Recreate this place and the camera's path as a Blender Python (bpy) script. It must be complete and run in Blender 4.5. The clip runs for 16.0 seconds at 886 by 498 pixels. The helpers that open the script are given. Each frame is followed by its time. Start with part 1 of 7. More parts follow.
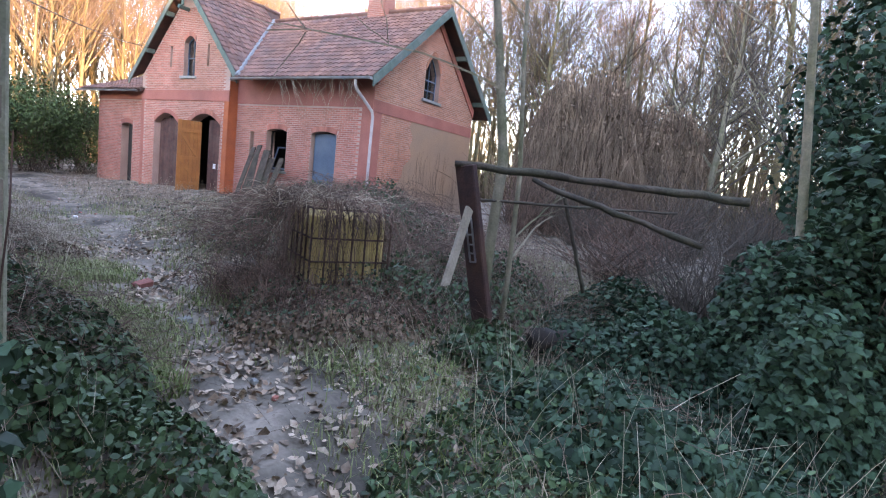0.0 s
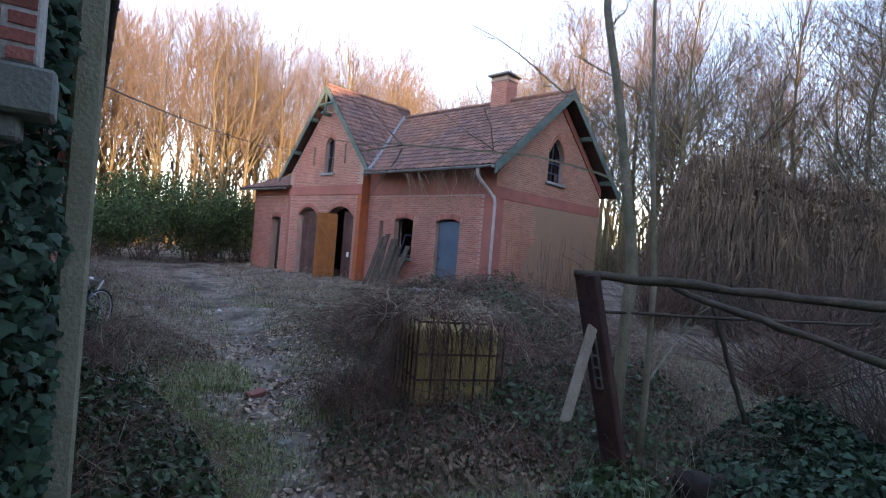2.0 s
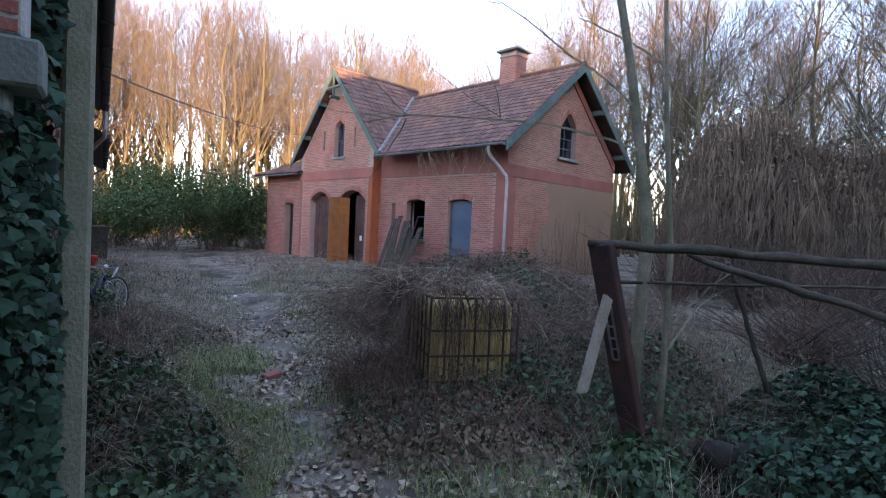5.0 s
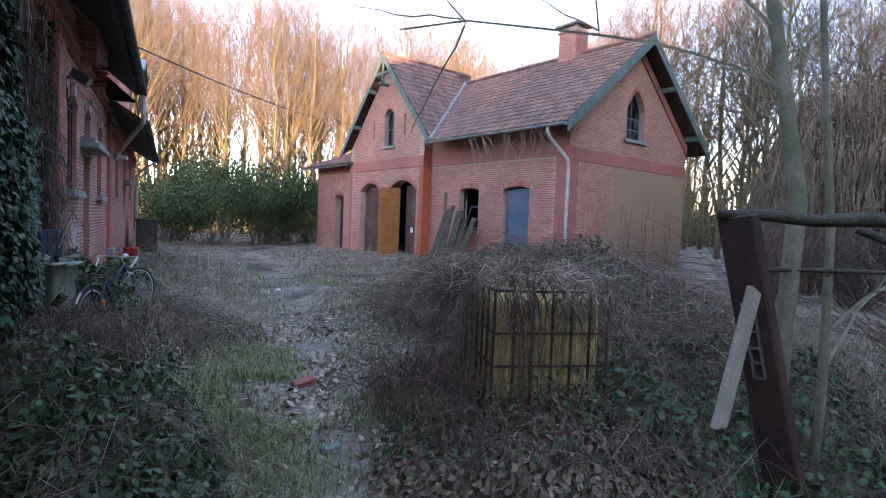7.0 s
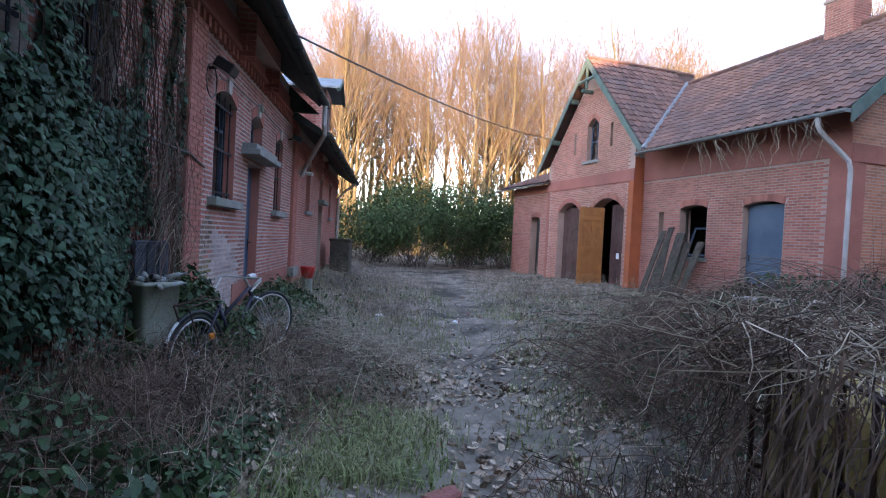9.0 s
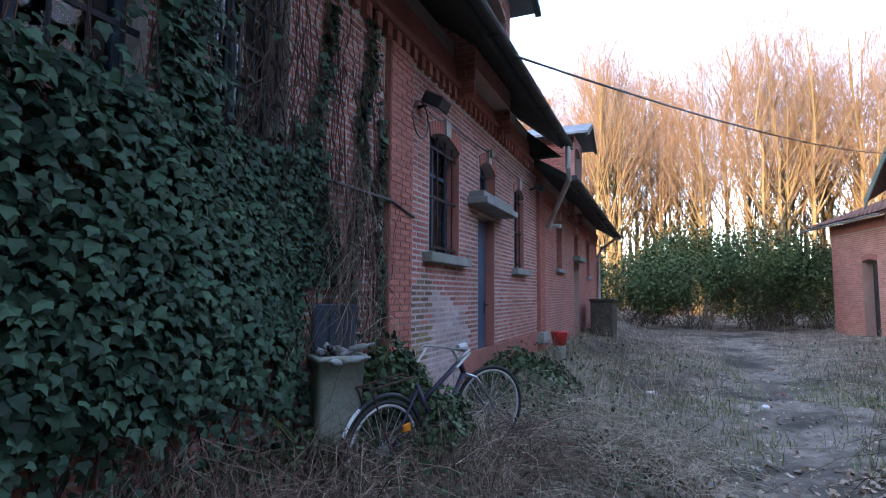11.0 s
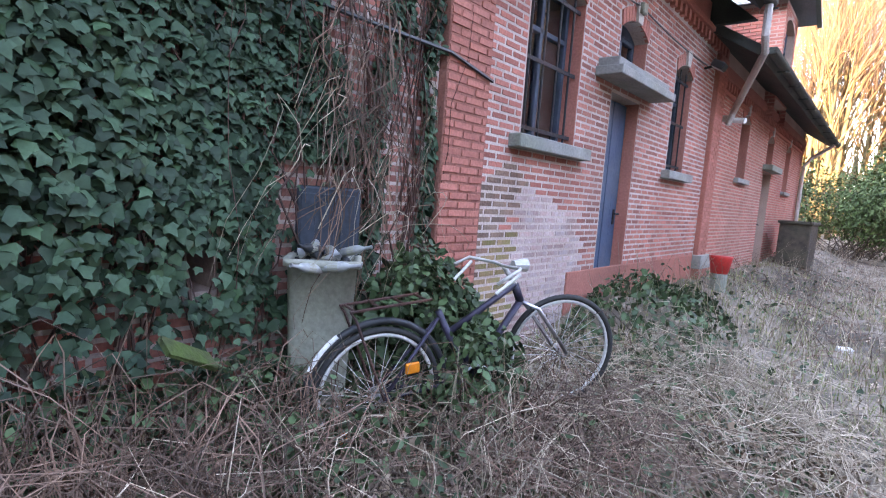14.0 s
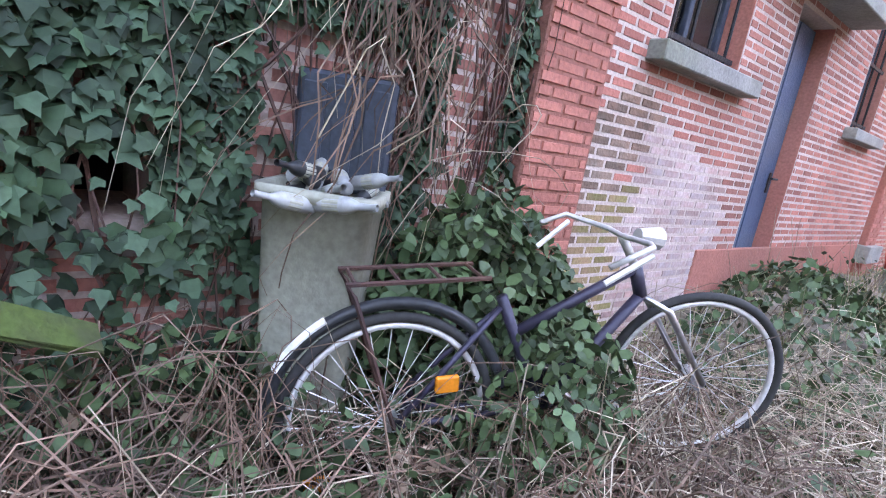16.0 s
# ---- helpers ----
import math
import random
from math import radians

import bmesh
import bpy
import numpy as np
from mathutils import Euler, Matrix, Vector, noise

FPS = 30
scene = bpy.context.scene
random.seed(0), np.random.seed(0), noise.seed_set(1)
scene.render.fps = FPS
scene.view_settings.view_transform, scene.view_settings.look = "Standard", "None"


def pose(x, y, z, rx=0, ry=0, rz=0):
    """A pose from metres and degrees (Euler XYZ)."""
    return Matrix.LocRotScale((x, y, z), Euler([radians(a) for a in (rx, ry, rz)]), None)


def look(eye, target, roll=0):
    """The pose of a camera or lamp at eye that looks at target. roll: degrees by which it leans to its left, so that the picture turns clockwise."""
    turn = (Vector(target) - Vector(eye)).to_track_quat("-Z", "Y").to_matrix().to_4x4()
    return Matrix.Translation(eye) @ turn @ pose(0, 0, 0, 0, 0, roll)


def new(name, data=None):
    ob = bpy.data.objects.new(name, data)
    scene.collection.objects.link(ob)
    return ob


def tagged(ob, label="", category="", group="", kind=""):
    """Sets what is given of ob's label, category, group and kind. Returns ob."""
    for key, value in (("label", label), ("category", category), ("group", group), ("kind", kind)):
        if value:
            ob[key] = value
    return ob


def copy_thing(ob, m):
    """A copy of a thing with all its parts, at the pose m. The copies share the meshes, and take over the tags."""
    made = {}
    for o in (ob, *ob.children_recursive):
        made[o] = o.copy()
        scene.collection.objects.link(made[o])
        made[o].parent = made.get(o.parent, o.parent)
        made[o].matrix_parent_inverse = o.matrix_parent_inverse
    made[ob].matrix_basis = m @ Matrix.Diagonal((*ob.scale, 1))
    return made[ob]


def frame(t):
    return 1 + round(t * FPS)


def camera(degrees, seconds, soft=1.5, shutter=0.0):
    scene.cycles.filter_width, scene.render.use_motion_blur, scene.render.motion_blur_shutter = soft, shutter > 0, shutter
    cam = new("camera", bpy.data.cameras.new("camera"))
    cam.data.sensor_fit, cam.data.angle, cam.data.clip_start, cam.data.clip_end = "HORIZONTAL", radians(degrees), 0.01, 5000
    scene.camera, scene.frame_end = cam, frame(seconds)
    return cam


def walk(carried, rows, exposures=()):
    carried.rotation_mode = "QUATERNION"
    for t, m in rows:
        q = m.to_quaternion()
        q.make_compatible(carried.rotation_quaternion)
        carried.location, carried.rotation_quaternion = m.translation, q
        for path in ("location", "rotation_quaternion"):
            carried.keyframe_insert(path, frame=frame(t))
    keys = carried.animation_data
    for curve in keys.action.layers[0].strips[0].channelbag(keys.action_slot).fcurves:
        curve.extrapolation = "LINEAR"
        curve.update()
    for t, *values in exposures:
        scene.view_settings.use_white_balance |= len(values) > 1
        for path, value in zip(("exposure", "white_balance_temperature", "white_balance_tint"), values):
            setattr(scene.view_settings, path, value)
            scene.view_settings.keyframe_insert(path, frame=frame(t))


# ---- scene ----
cam = camera(79.0, 16.0, 1.15)
PATH = [
    (0, (0.094, 2.521, 1.368), (1.575, 3.845, 1.129), 6.2),
    (0.5, (0.379, 2.716, 1.495), (1.658, 4.240, 1.287), 6.5),
    (1, (0.512, 2.829, 1.603), (1.722, 4.416, 1.478), 5.6),
    (1.5, (0.512, 2.820, 1.683), (1.676, 4.446, 1.653), 5.0),
    (2, (0.528, 2.830, 1.667), (1.642, 4.491, 1.662), 4.7),
    (2.5, (0.406, 2.752, 1.697), (1.454, 4.455, 1.677), 4.2),
    (3, (0.381, 2.772, 1.689), (1.382, 4.503, 1.657), 3.6),
    (3.5, (0.335, 2.770, 1.692), (1.317, 4.511, 1.642), 3.0),
    (4, (0.462, 2.810, 1.657), (1.532, 4.499, 1.598), 3.0),
    (6.5, (0.798, 3.193, 1.524), (1.824, 4.906, 1.410), 1.6),
    (7, (1.061, 3.770, 1.458), (1.966, 5.551, 1.357), 2.3),
    (7.5, (1.283, 4.269, 1.398), (2.087, 6.099, 1.317), 3.0),
    (8, (1.440, 4.811, 1.373), (2.109, 6.694, 1.307), 3.0),
    (8.5, (1.613, 5.232, 1.341), (2.075, 7.178, 1.288), 2.9),
    (9, (1.758, 5.646, 1.367), (1.963, 7.635, 1.329), 3.0),
    (9.5, (1.765, 6.033, 1.356), (1.717, 8.033, 1.354), 2.5),
    (10, (1.715, 6.465, 1.287), (1.365, 8.430, 1.406), 1.3),
    (12.5, (2.104, 7.486, 1.339), (1.071, 9.196, 1.441), 2.1),
    (13, (2.024, 7.756, 1.298), (0.920, 9.420, 1.188), 1.9),
    (13.5, (1.963, 7.951, 1.296), (0.786, 9.559, 1.118), 3.4),
    (14, (1.890, 8.218, 1.262), (0.621, 9.749, 1.053), 4.3),
    (14.5, (1.756, 8.431, 1.223), (0.422, 9.902, 0.981), 5.0),
    (15, (1.559, 8.678, 1.188), (0.180, 10.098, 0.909), 5.7),
    (15.5, (1.450, 8.829, 1.173), (0.014, 10.171, 0.804), 7.8),
    (16, (1.364, 8.922, 1.161), (-0.106, 10.204, 0.722), 9.7),
]
EXPOSURES = [(0, 3.75, 7900, 29), (1, 3.2, 7700, 28), (2, 2.65, 7400, 26), (3.5, 2.65, 7200, 25), (7, 3.2, 7200, 25), (8.5, 3.1, 7200, 24), (10, 3.15, 7200, 24), (12.5, 3.55, 7600, 27), (13.5, 4.3, 8200, 30), (16, 5.05, 9000, 34)]
walk(cam, [(t, look(eye, target, roll)) for t, eye, target, roll in PATH], EXPOSURES)

# ---------------------------------------------------------------- world, sun
world = bpy.data.worlds.new("world")
scene.world = world
world.use_nodes = True
SUN_EL, SUN_AZ = 14.0, 196.0      # azimuth from +y, clockwise
wn = world.node_tree.nodes
sky = wn.new("ShaderNodeTexSky")
sky.sky_type = "NISHITA"
sky.sun_disc = False
sky.sun_elevation = radians(SUN_EL)
sky.sun_rotation = radians(SUN_AZ)
sky.air_density, sky.dust_density, sky.ozone_density = 1.0, 0.3, 2.0
wn["Background"].inputs["Strength"].default_value = 0.15
world.node_tree.links.new(sky.outputs[0], wn["Background"].inputs["Color"])
sun = new("sun", bpy.data.lights.new("sun", "SUN"))
sun.data.energy, sun.data.angle, sun.data.color = 2.3, radians(0.6), (1.0, 0.73, 0.47)
sd = Vector((math.sin(radians(SUN_AZ)) * math.cos(radians(SUN_EL)), math.cos(radians(SUN_AZ)) * math.cos(radians(SUN_EL)), math.sin(radians(SUN_EL))))
sun.matrix_basis = look(sd * 60, (0, 0, 0))

# ---------------------------------------------------------------- materials
MATS = {}


def mat(name, a, b=None, rough=0.85, scale=6.0, bump=0.3, c=None, stain=0.35, vary=0.25, metal=0.0, fine=60.0, spec=0.3, piece=False):
    """Two mixed colours by coarse noise, fine grain, stains c, per-piece or per-island variation, relief."""
    if name in MATS:
        return MATS[name]
    m = bpy.data.materials.new(name)
    m.use_nodes = True
    nt, n = m.node_tree, m.node_tree.nodes
    bs = n["Principled BSDF"]
    bs.inputs["Roughness"].default_value = rough
    bs.inputs["Metallic"].default_value = metal
    bs.inputs["Specular IOR Level"].default_value = spec
    tc = n.new("ShaderNodeTexCoord")
    geo = n.new("ShaderNodeNewGeometry")
    oi = n.new("ShaderNodeObjectInfo")

    def noise_tex(s, det=5.0):
        t = n.new("ShaderNodeTexNoise")
        t.inputs["Scale"].default_value, t.inputs["Detail"].default_value = s, det
        nt.links.new(geo.outputs["Position"], t.inputs["Vector"])
        return t.outputs["Fac"]

    def ramp(src, lo, hi):
        r = n.new("ShaderNodeMapRange")
        r.inputs["From Min"].default_value, r.inputs["From Max"].default_value = lo, hi
        nt.links.new(src, r.inputs["Value"])
        return r.outputs["Result"]

    def mixc(f, x, y):
        mx = n.new("ShaderNodeMix")
        mx.data_type = "RGBA"
        for sock, v in ((mx.inputs["Factor"], f), (mx.inputs[6], x), (mx.inputs[7], y)):
            if isinstance(v, (int, float)):
                sock.default_value = v
            elif isinstance(v, tuple):
                sock.default_value = (*v, 1) if len(v) == 3 else v
            else:
                nt.links.new(v, sock)
        return mx.outputs[2]

    b = b or tuple(v * 0.7 for v in a)
    col = mixc(ramp(noise_tex(scale), 0.35, 0.65), a, b)
    if c:
        f = n.new("ShaderNodeMath")
        f.operation = "MULTIPLY"
        f.inputs[1].default_value = stain
        nt.links.new(ramp(noise_tex(scale * 0.23), 0.48, 0.62), f.inputs[0])
        col = mixc(f.outputs[0], col, c)
    hs = n.new("ShaderNodeHueSaturation")
    nt.links.new(col, hs.inputs["Color"])
    v = n.new("ShaderNodeMapRange")
    v.inputs["To Min"].default_value, v.inputs["To Max"].default_value = 1 - vary, 1 + vary
    nt.links.new(oi.outputs["Random"] if piece else geo.outputs["Random Per Island"], v.inputs["Value"])
    g = n.new("ShaderNodeMath")
    g.operation = "MULTIPLY"
    nt.links.new(v.outputs["Result"], g.inputs[0])
    fr = n.new("ShaderNodeMapRange")
    fr.inputs["From Min"].default_value, fr.inputs["From Max"].default_value = 0.3, 0.7
    fr.inputs["To Min"].default_value, fr.inputs["To Max"].default_value = 0.85, 1.15
    fine_out = noise_tex(fine, 3.0)
    nt.links.new(fine_out, fr.inputs["Value"])
    nt.links.new(fr.outputs["Result"], g.inputs[1])
    nt.links.new(g.outputs[0], hs.inputs["Value"])
    nt.links.new(hs.outputs["Color"], bs.inputs["Base Color"])
    if bump:
        bp = n.new("ShaderNodeBump")
        bp.inputs["Strength"].default_value, bp.inputs["Distance"].default_value = bump, 0.01
        nt.links.new(fine_out, bp.inputs["Height"])
        nt.links.new(bp.outputs["Normal"], bs.inputs["Normal"])
    MATS[name] = m
    return m


BRICK = mat("brick_red", (0.45, 0.155, 0.12), (0.36, 0.12, 0.095), 0.9, 2.2, 0.5, (0.22, 0.12, 0.10), 0.5, 0.28)
BRICK_PIECE = mat("brick_red_single", (0.45, 0.155, 0.12), (0.36, 0.12, 0.095), 0.9, 2.2, 0.5, (0.22, 0.12, 0.10), 0.5, 0.28, piece=True)
MORTAR_PALE = mat("pale_mortar", (0.62, 0.58, 0.52), (0.5, 0.46, 0.41), 0.95, 5.0, 0.5, (0.34, 0.3, 0.25), 0.4, 0.0)
BRICK_GREY = mat("weathered_grey_brick", (0.36, 0.27, 0.205), (0.27, 0.19, 0.145), 0.95, 6.0, 0.6, (0.2, 0.16, 0.12), 0.5, 0.25)
POST_STONE = mat("mossy_concrete", (0.32, 0.28, 0.2), (0.24, 0.22, 0.14), 0.95, 8.0, 0.6, (0.16, 0.15, 0.08), 0.5, 0.0)
BRICK_PALE = mat("limewashed_brick", (0.44, 0.36, 0.36), (0.40, 0.26, 0.24), 0.95, 9.0, 0.5, (0.36, 0.20, 0.17), 0.6, 0.25)
BRICK_MOSS = mat("mossy_brick", (0.24, 0.19, 0.085), (0.30, 0.19, 0.11), 0.95, 9.0, 0.5, (0.16, 0.17, 0.06), 0.6, 0.25)
BRICK_WORN = mat("crumbled_brick", (0.27, 0.15, 0.11), (0.17, 0.105, 0.08), 0.95, 9.0, 0.6, (0.2, 0.17, 0.14), 0.5, 0.3)
PIECE_MATS = {
    "": BRICK_PIECE,
    "pale": mat("limewashed_brick_single", (0.44, 0.36, 0.36), (0.40, 0.26, 0.24), 0.95, 9.0, 0.5, (0.36, 0.20, 0.17), 0.6, 0.25, piece=True),
    "moss": mat("mossy_brick_single", (0.24, 0.19, 0.085), (0.30, 0.19, 0.11), 0.95, 9.0, 0.5, (0.16, 0.17, 0.06), 0.6, 0.25, piece=True),
    "worn": mat("crumbled_brick_single", (0.27, 0.15, 0.11), (0.17, 0.105, 0.08), 0.95, 9.0, 0.6, (0.2, 0.17, 0.14), 0.5, 0.3, piece=True),
}
BRICK_FAR = mat("brick_pink", (0.48, 0.17, 0.13), (0.41, 0.14, 0.11), 0.9, 1.5, 0.4, (0.34, 0.17, 0.14), 0.4, 0.16)
BRICK_HOUSE = mat("brick_orange", (0.47, 0.17, 0.125), (0.40, 0.135, 0.10), 0.9, 1.2, 0.4, (0.33, 0.16, 0.11), 0.5, 0.2)
BRICK_GABLE = mat("brick_ochre", (0.46, 0.175, 0.105), (0.39, 0.14, 0.085), 0.9, 0.9, 0.4, (0.38, 0.21, 0.14), 0.5, 0.2)
MORTAR = mat("mortar", (0.56, 0.455, 0.41), (0.44, 0.34, 0.30), 0.95, 3.0, 0.5, (0.30, 0.20, 0.17), 0.5, 0.0)
MORTAR_RED = mat("mortar_red", (0.50, 0.34, 0.28), (0.42, 0.27, 0.22), 0.95, 2.0, 0.4, (0.3, 0.17, 0.13), 0.4, 0.0)
PLASTER_RED = mat("plaster_red", (0.42, 0.15, 0.115), (0.36, 0.125, 0.095), 0.9, 2.0, 0.5, (0.20, 0.09, 0.07), 0.5, 0.0)
PLASTER_ORANGE = mat("plaster_orange", (0.48, 0.13, 0.055), (0.40, 0.11, 0.05), 0.9, 2.5, 0.5, (0.3, 0.1, 0.06), 0.5, 0.0)
PLASTER_GREY = mat("plaster_grey", (0.38, 0.225, 0.14), (0.32, 0.2, 0.135), 0.95, 1.0, 0.4, (0.25, 0.2, 0.16), 0.5, 0.0)
STONE = mat("bluestone", (0.30, 0.29, 0.27), (0.22, 0.22, 0.21), 0.85, 5.0, 0.5, (0.16, 0.19, 0.12), 0.5, 0.1)
KEYSTONE = mat("pale_stone", (0.55, 0.50, 0.45), (0.45, 0.40, 0.36), 0.9, 6.0, 0.4, None, 0, 0.1)
TILE = mat("roof_tile", (0.20, 0.10, 0.078), (0.15, 0.095, 0.083), 0.85, 1.6, 0.6, (0.28, 0.13, 0.085), 0.5, 0.24)
TILE_ROOF = mat("roof_underlay", (0.10, 0.055, 0.045), (0.07, 0.045, 0.04), 0.95, 3.0, 0.3)
GREEN_WOOD = mat("green_painted_wood", (0.115, 0.165, 0.135), (0.085, 0.125, 0.105), 0.7, 5.0, 0.4, (0.2, 0.2, 0.18), 0.4, 0.05)
DARK_WOOD = mat("dark_wood", (0.045, 0.035, 0.03), (0.03, 0.024, 0.02), 0.85, 4.0, 0.5)
ROOF_DARK = mat("dark_fascia", (0.05, 0.055, 0.05), (0.035, 0.04, 0.037), 0.7, 4.0, 0.4, (0.10, 0.11, 0.09), 0.4)
ZINC = mat("zinc", (0.33, 0.33, 0.33), (0.25, 0.26, 0.27), 0.5, 3.0, 0.3, (0.18, 0.17, 0.16), 0.5, 0.0, 0.5)
PVC = mat("pale_pipe", (0.50, 0.45, 0.42), (0.42, 0.37, 0.34), 0.6, 4.0, 0.2, (0.3, 0.22, 0.18), 0.4, 0.0)
BLUE_DOOR = mat("blue_grey_paint", (0.085, 0.125, 0.17), (0.07, 0.105, 0.145), 0.55, 3.0, 0.3, (0.12, 0.15, 0.17), 0.5, 0.0)
BLUE_DOOR2 = mat("blue_worn_paint", (0.05, 0.09, 0.15), (0.04, 0.07, 0.12), 0.5, 6.0, 0.4, (0.12, 0.14, 0.16), 0.5, 0.0)
ORANGE_WOOD = mat("orange_varnished_wood", (0.42, 0.16, 0.045), (0.34, 0.12, 0.035), 0.6, 4.0, 0.3, (0.25, 0.10, 0.04), 0.4, 0.1)
BROWN_WOOD = mat("brown_worn_wood", (0.12, 0.055, 0.045), (0.075, 0.04, 0.035), 0.85, 6.0, 0.5, (0.16, 0.10, 0.08), 0.4, 0.15)
OLD_WOOD = mat("weathered_wood", (0.10, 0.076, 0.058), (0.05, 0.04, 0.031), 0.9, 8.0, 0.8, (0.065, 0.068, 0.04), 0.4, 0.2)
PALE_WOOD = mat("pale_wood", (0.32, 0.26, 0.20), (0.22, 0.175, 0.13), 0.85, 6.0, 0.4)
MOSS_WOOD = mat("mossy_board", (0.06, 0.095, 0.025), (0.05, 0.05, 0.03), 0.95, 9.0, 0.6)
IRON = mat("black_iron", (0.028, 0.03, 0.035), (0.02, 0.02, 0.024), 0.55, 8.0, 0.3, (0.07, 0.04, 0.03), 0.3, 0.0, 0.4)
RUST = mat("rusty_steel", (0.075, 0.035, 0.028), (0.045, 0.025, 0.024), 0.85, 9.0, 0.5, (0.11, 0.05, 0.03), 0.5)
STEEL = mat("steel", (0.55, 0.55, 0.56), (0.42, 0.42, 0.43), 0.35, 9.0, 0.1, None, 0, 0.0, 0.9)
WINDOW_FRAME = mat("blue_window_frame", (0.07, 0.10, 0.14), (0.05, 0.07, 0.10), 0.6, 5.0, 0.2)
# this colour stands in for the darkness of unlit rooms
INSIDE = mat("interior_shade", (0.03, 0.026, 0.024), (0.02, 0.018, 0.017), 0.95, 2.0, 0.1)
BARK = mat("bark_poplar", (0.22, 0.165, 0.085), (0.14, 0.11, 0.06), 0.9, 5.0, 0.5, (0.16, 0.16, 0.09), 0.5, 0.15)
TWIG = mat("twigs", (0.19, 0.135, 0.09), (0.14, 0.10, 0.075), 0.9, 3.0, 0.0, None, 0, 0.3)
BARK_NEAR = mat("bark_sapling", (0.25, 0.205, 0.14), (0.17, 0.145, 0.10), 0.9, 12.0, 0.6, (0.10, 0.11, 0.05), 0.5)
TWIG_NEAR = mat("twigs_near", (0.11, 0.085, 0.065), (0.075, 0.06, 0.05), 0.9, 6.0, 0.0, None, 0, 0.3)
CANE = mat("dry_canes", (0.50, 0.41, 0.31), (0.27, 0.20, 0.14), 0.85, 5.0, 0.0, None, 0, 0.5)
CANE_DARK = mat("bramble_canes", (0.21, 0.125, 0.09), (0.09, 0.06, 0.047), 0.9, 5.0, 0.0, None, 0, 0.55)
GRASS = mat("winter_grass", (0.17, 0.22, 0.075), (0.26, 0.26, 0.13), 0.9, 1.3, 0.0, None, 0, 0.4)
DRY_GRASS = mat("dry_grass", (0.28, 0.22, 0.15), (0.15, 0.115, 0.08), 0.9, 1.0, 0.0, None, 0, 0.4)
LITTER = mat("dead_leaves", (0.24, 0.15, 0.10), (0.46, 0.36, 0.27), 0.85, 9.0, 0.0, None, 0, 0.6)
THICKET = mat("dead_vine_mass", (0.25, 0.165, 0.11), (0.14, 0.095, 0.065), 0.95, 1.4, 0.0, None, 0, 0.45)
CLOUDY = mat("cloudy_plastic", (0.36, 0.37, 0.36), (0.20, 0.21, 0.21), 0.3, 8.0, 0.05, (0.22, 0.22, 0.20), 0.4)
PEELED = mat("flaking_white_paint", (0.56, 0.57, 0.60), (0.46, 0.47, 0.50), 0.7, 7.0, 0.3, (0.3, 0.29, 0.27), 0.4)
IVY = mat("ivy_leaf", (0.018, 0.043, 0.025), (0.040, 0.080, 0.045), 0.6, 5.0, 0.0, None, 0, 0.55, 0.0, 60.0, 0.2)
IVY_PIECE = mat("ivy_leaf_single", (0.024, 0.062, 0.030), (0.042, 0.095, 0.044), 0.6, 5.0, 0.0, None, 0, 0.45, 0.0, 60.0, 0.3, piece=True)
BRAMBLE = mat("bramble_leaf", (0.035, 0.07, 0.032), (0.06, 0.10, 0.042), 0.5, 4.0, 0.0, None, 0, 0.55, 0.0, 60.0, 0.25)
HEDGE = mat("evergreen_leaf", (0.04, 0.075, 0.022), (0.06, 0.09, 0.03), 0.7, 0.7, 0.0, None, 0, 0.45)
SOIL = mat("soil", (0.31, 0.25, 0.20), (0.12, 0.10, 0.075), 0.95, 3.2, 1.0, (0.055, 0.047, 0.036), 0.9, 0.0, 0.0, 24.0)
# near-black soil: the shade of the hollow is put into this colour
HOLLOW_SHADE = mat("hollow_shade_soil", (0.035, 0.028, 0.021), (0.018, 0.015, 0.012), 0.9, 6.0, 1.0, (0.05, 0.035, 0.025), 0.4, 0.0, 0.0, 24.0)
TANK = mat("yellowed_plastic", (0.58, 0.42, 0.16), (0.44, 0.31, 0.12), 0.55, 4.0, 0.15, (0.13, 0.095, 0.06), 0.9, 0.25)
GREY_PLASTIC = mat("grey_green_plastic", (0.36, 0.36, 0.29), (0.29, 0.29, 0.235), 0.6, 5.0, 0.2, (0.13, 0.13, 0.09), 0.5, 0.0)
BLACK_PLASTIC = mat("black_plastic", (0.022, 0.025, 0.028), (0.03, 0.033, 0.036), 0.4, 5.0, 0.1)
LID_PLASTIC = mat("slate_blue_plastic", (0.045, 0.06, 0.08), (0.035, 0.045, 0.06), 0.45, 6.0, 0.1, (0.09, 0.1, 0.1), 0.4)
RUBBER = mat("rubber", (0.025, 0.025, 0.026), (0.035, 0.035, 0.034), 0.8, 8.0, 0.2)
CHROME = mat("rim_metal", (0.62, 0.61, 0.59), (0.48, 0.46, 0.44), 0.4, 8.0, 0.1, (0.45, 0.38, 0.3), 0.25, 0.0, 0.25)
PURPLE = mat("dark_violet_paint", (0.042, 0.038, 0.062), (0.03, 0.028, 0.042), 0.4, 8.0, 0.1, None, 0, 0.0, 0.2)
WHITE = mat("white_plastic", (0.72, 0.71, 0.68), (0.6, 0.59, 0.56), 0.5, 6.0, 0.1, None, 0, 0.1)
ORANGE = mat("orange_reflector", (0.75, 0.22, 0.02), (0.65, 0.18, 0.02), 0.25, 20.0, 0.2)
REDP = mat("red_plastic", (0.50, 0.035, 0.03), (0.42, 0.03, 0.03), 0.5, 6.0, 0.1)
LEAD = mat("lead_flashing", (0.24, 0.25, 0.26), (0.18, 0.19, 0.20), 0.6, 4.0, 0.3)


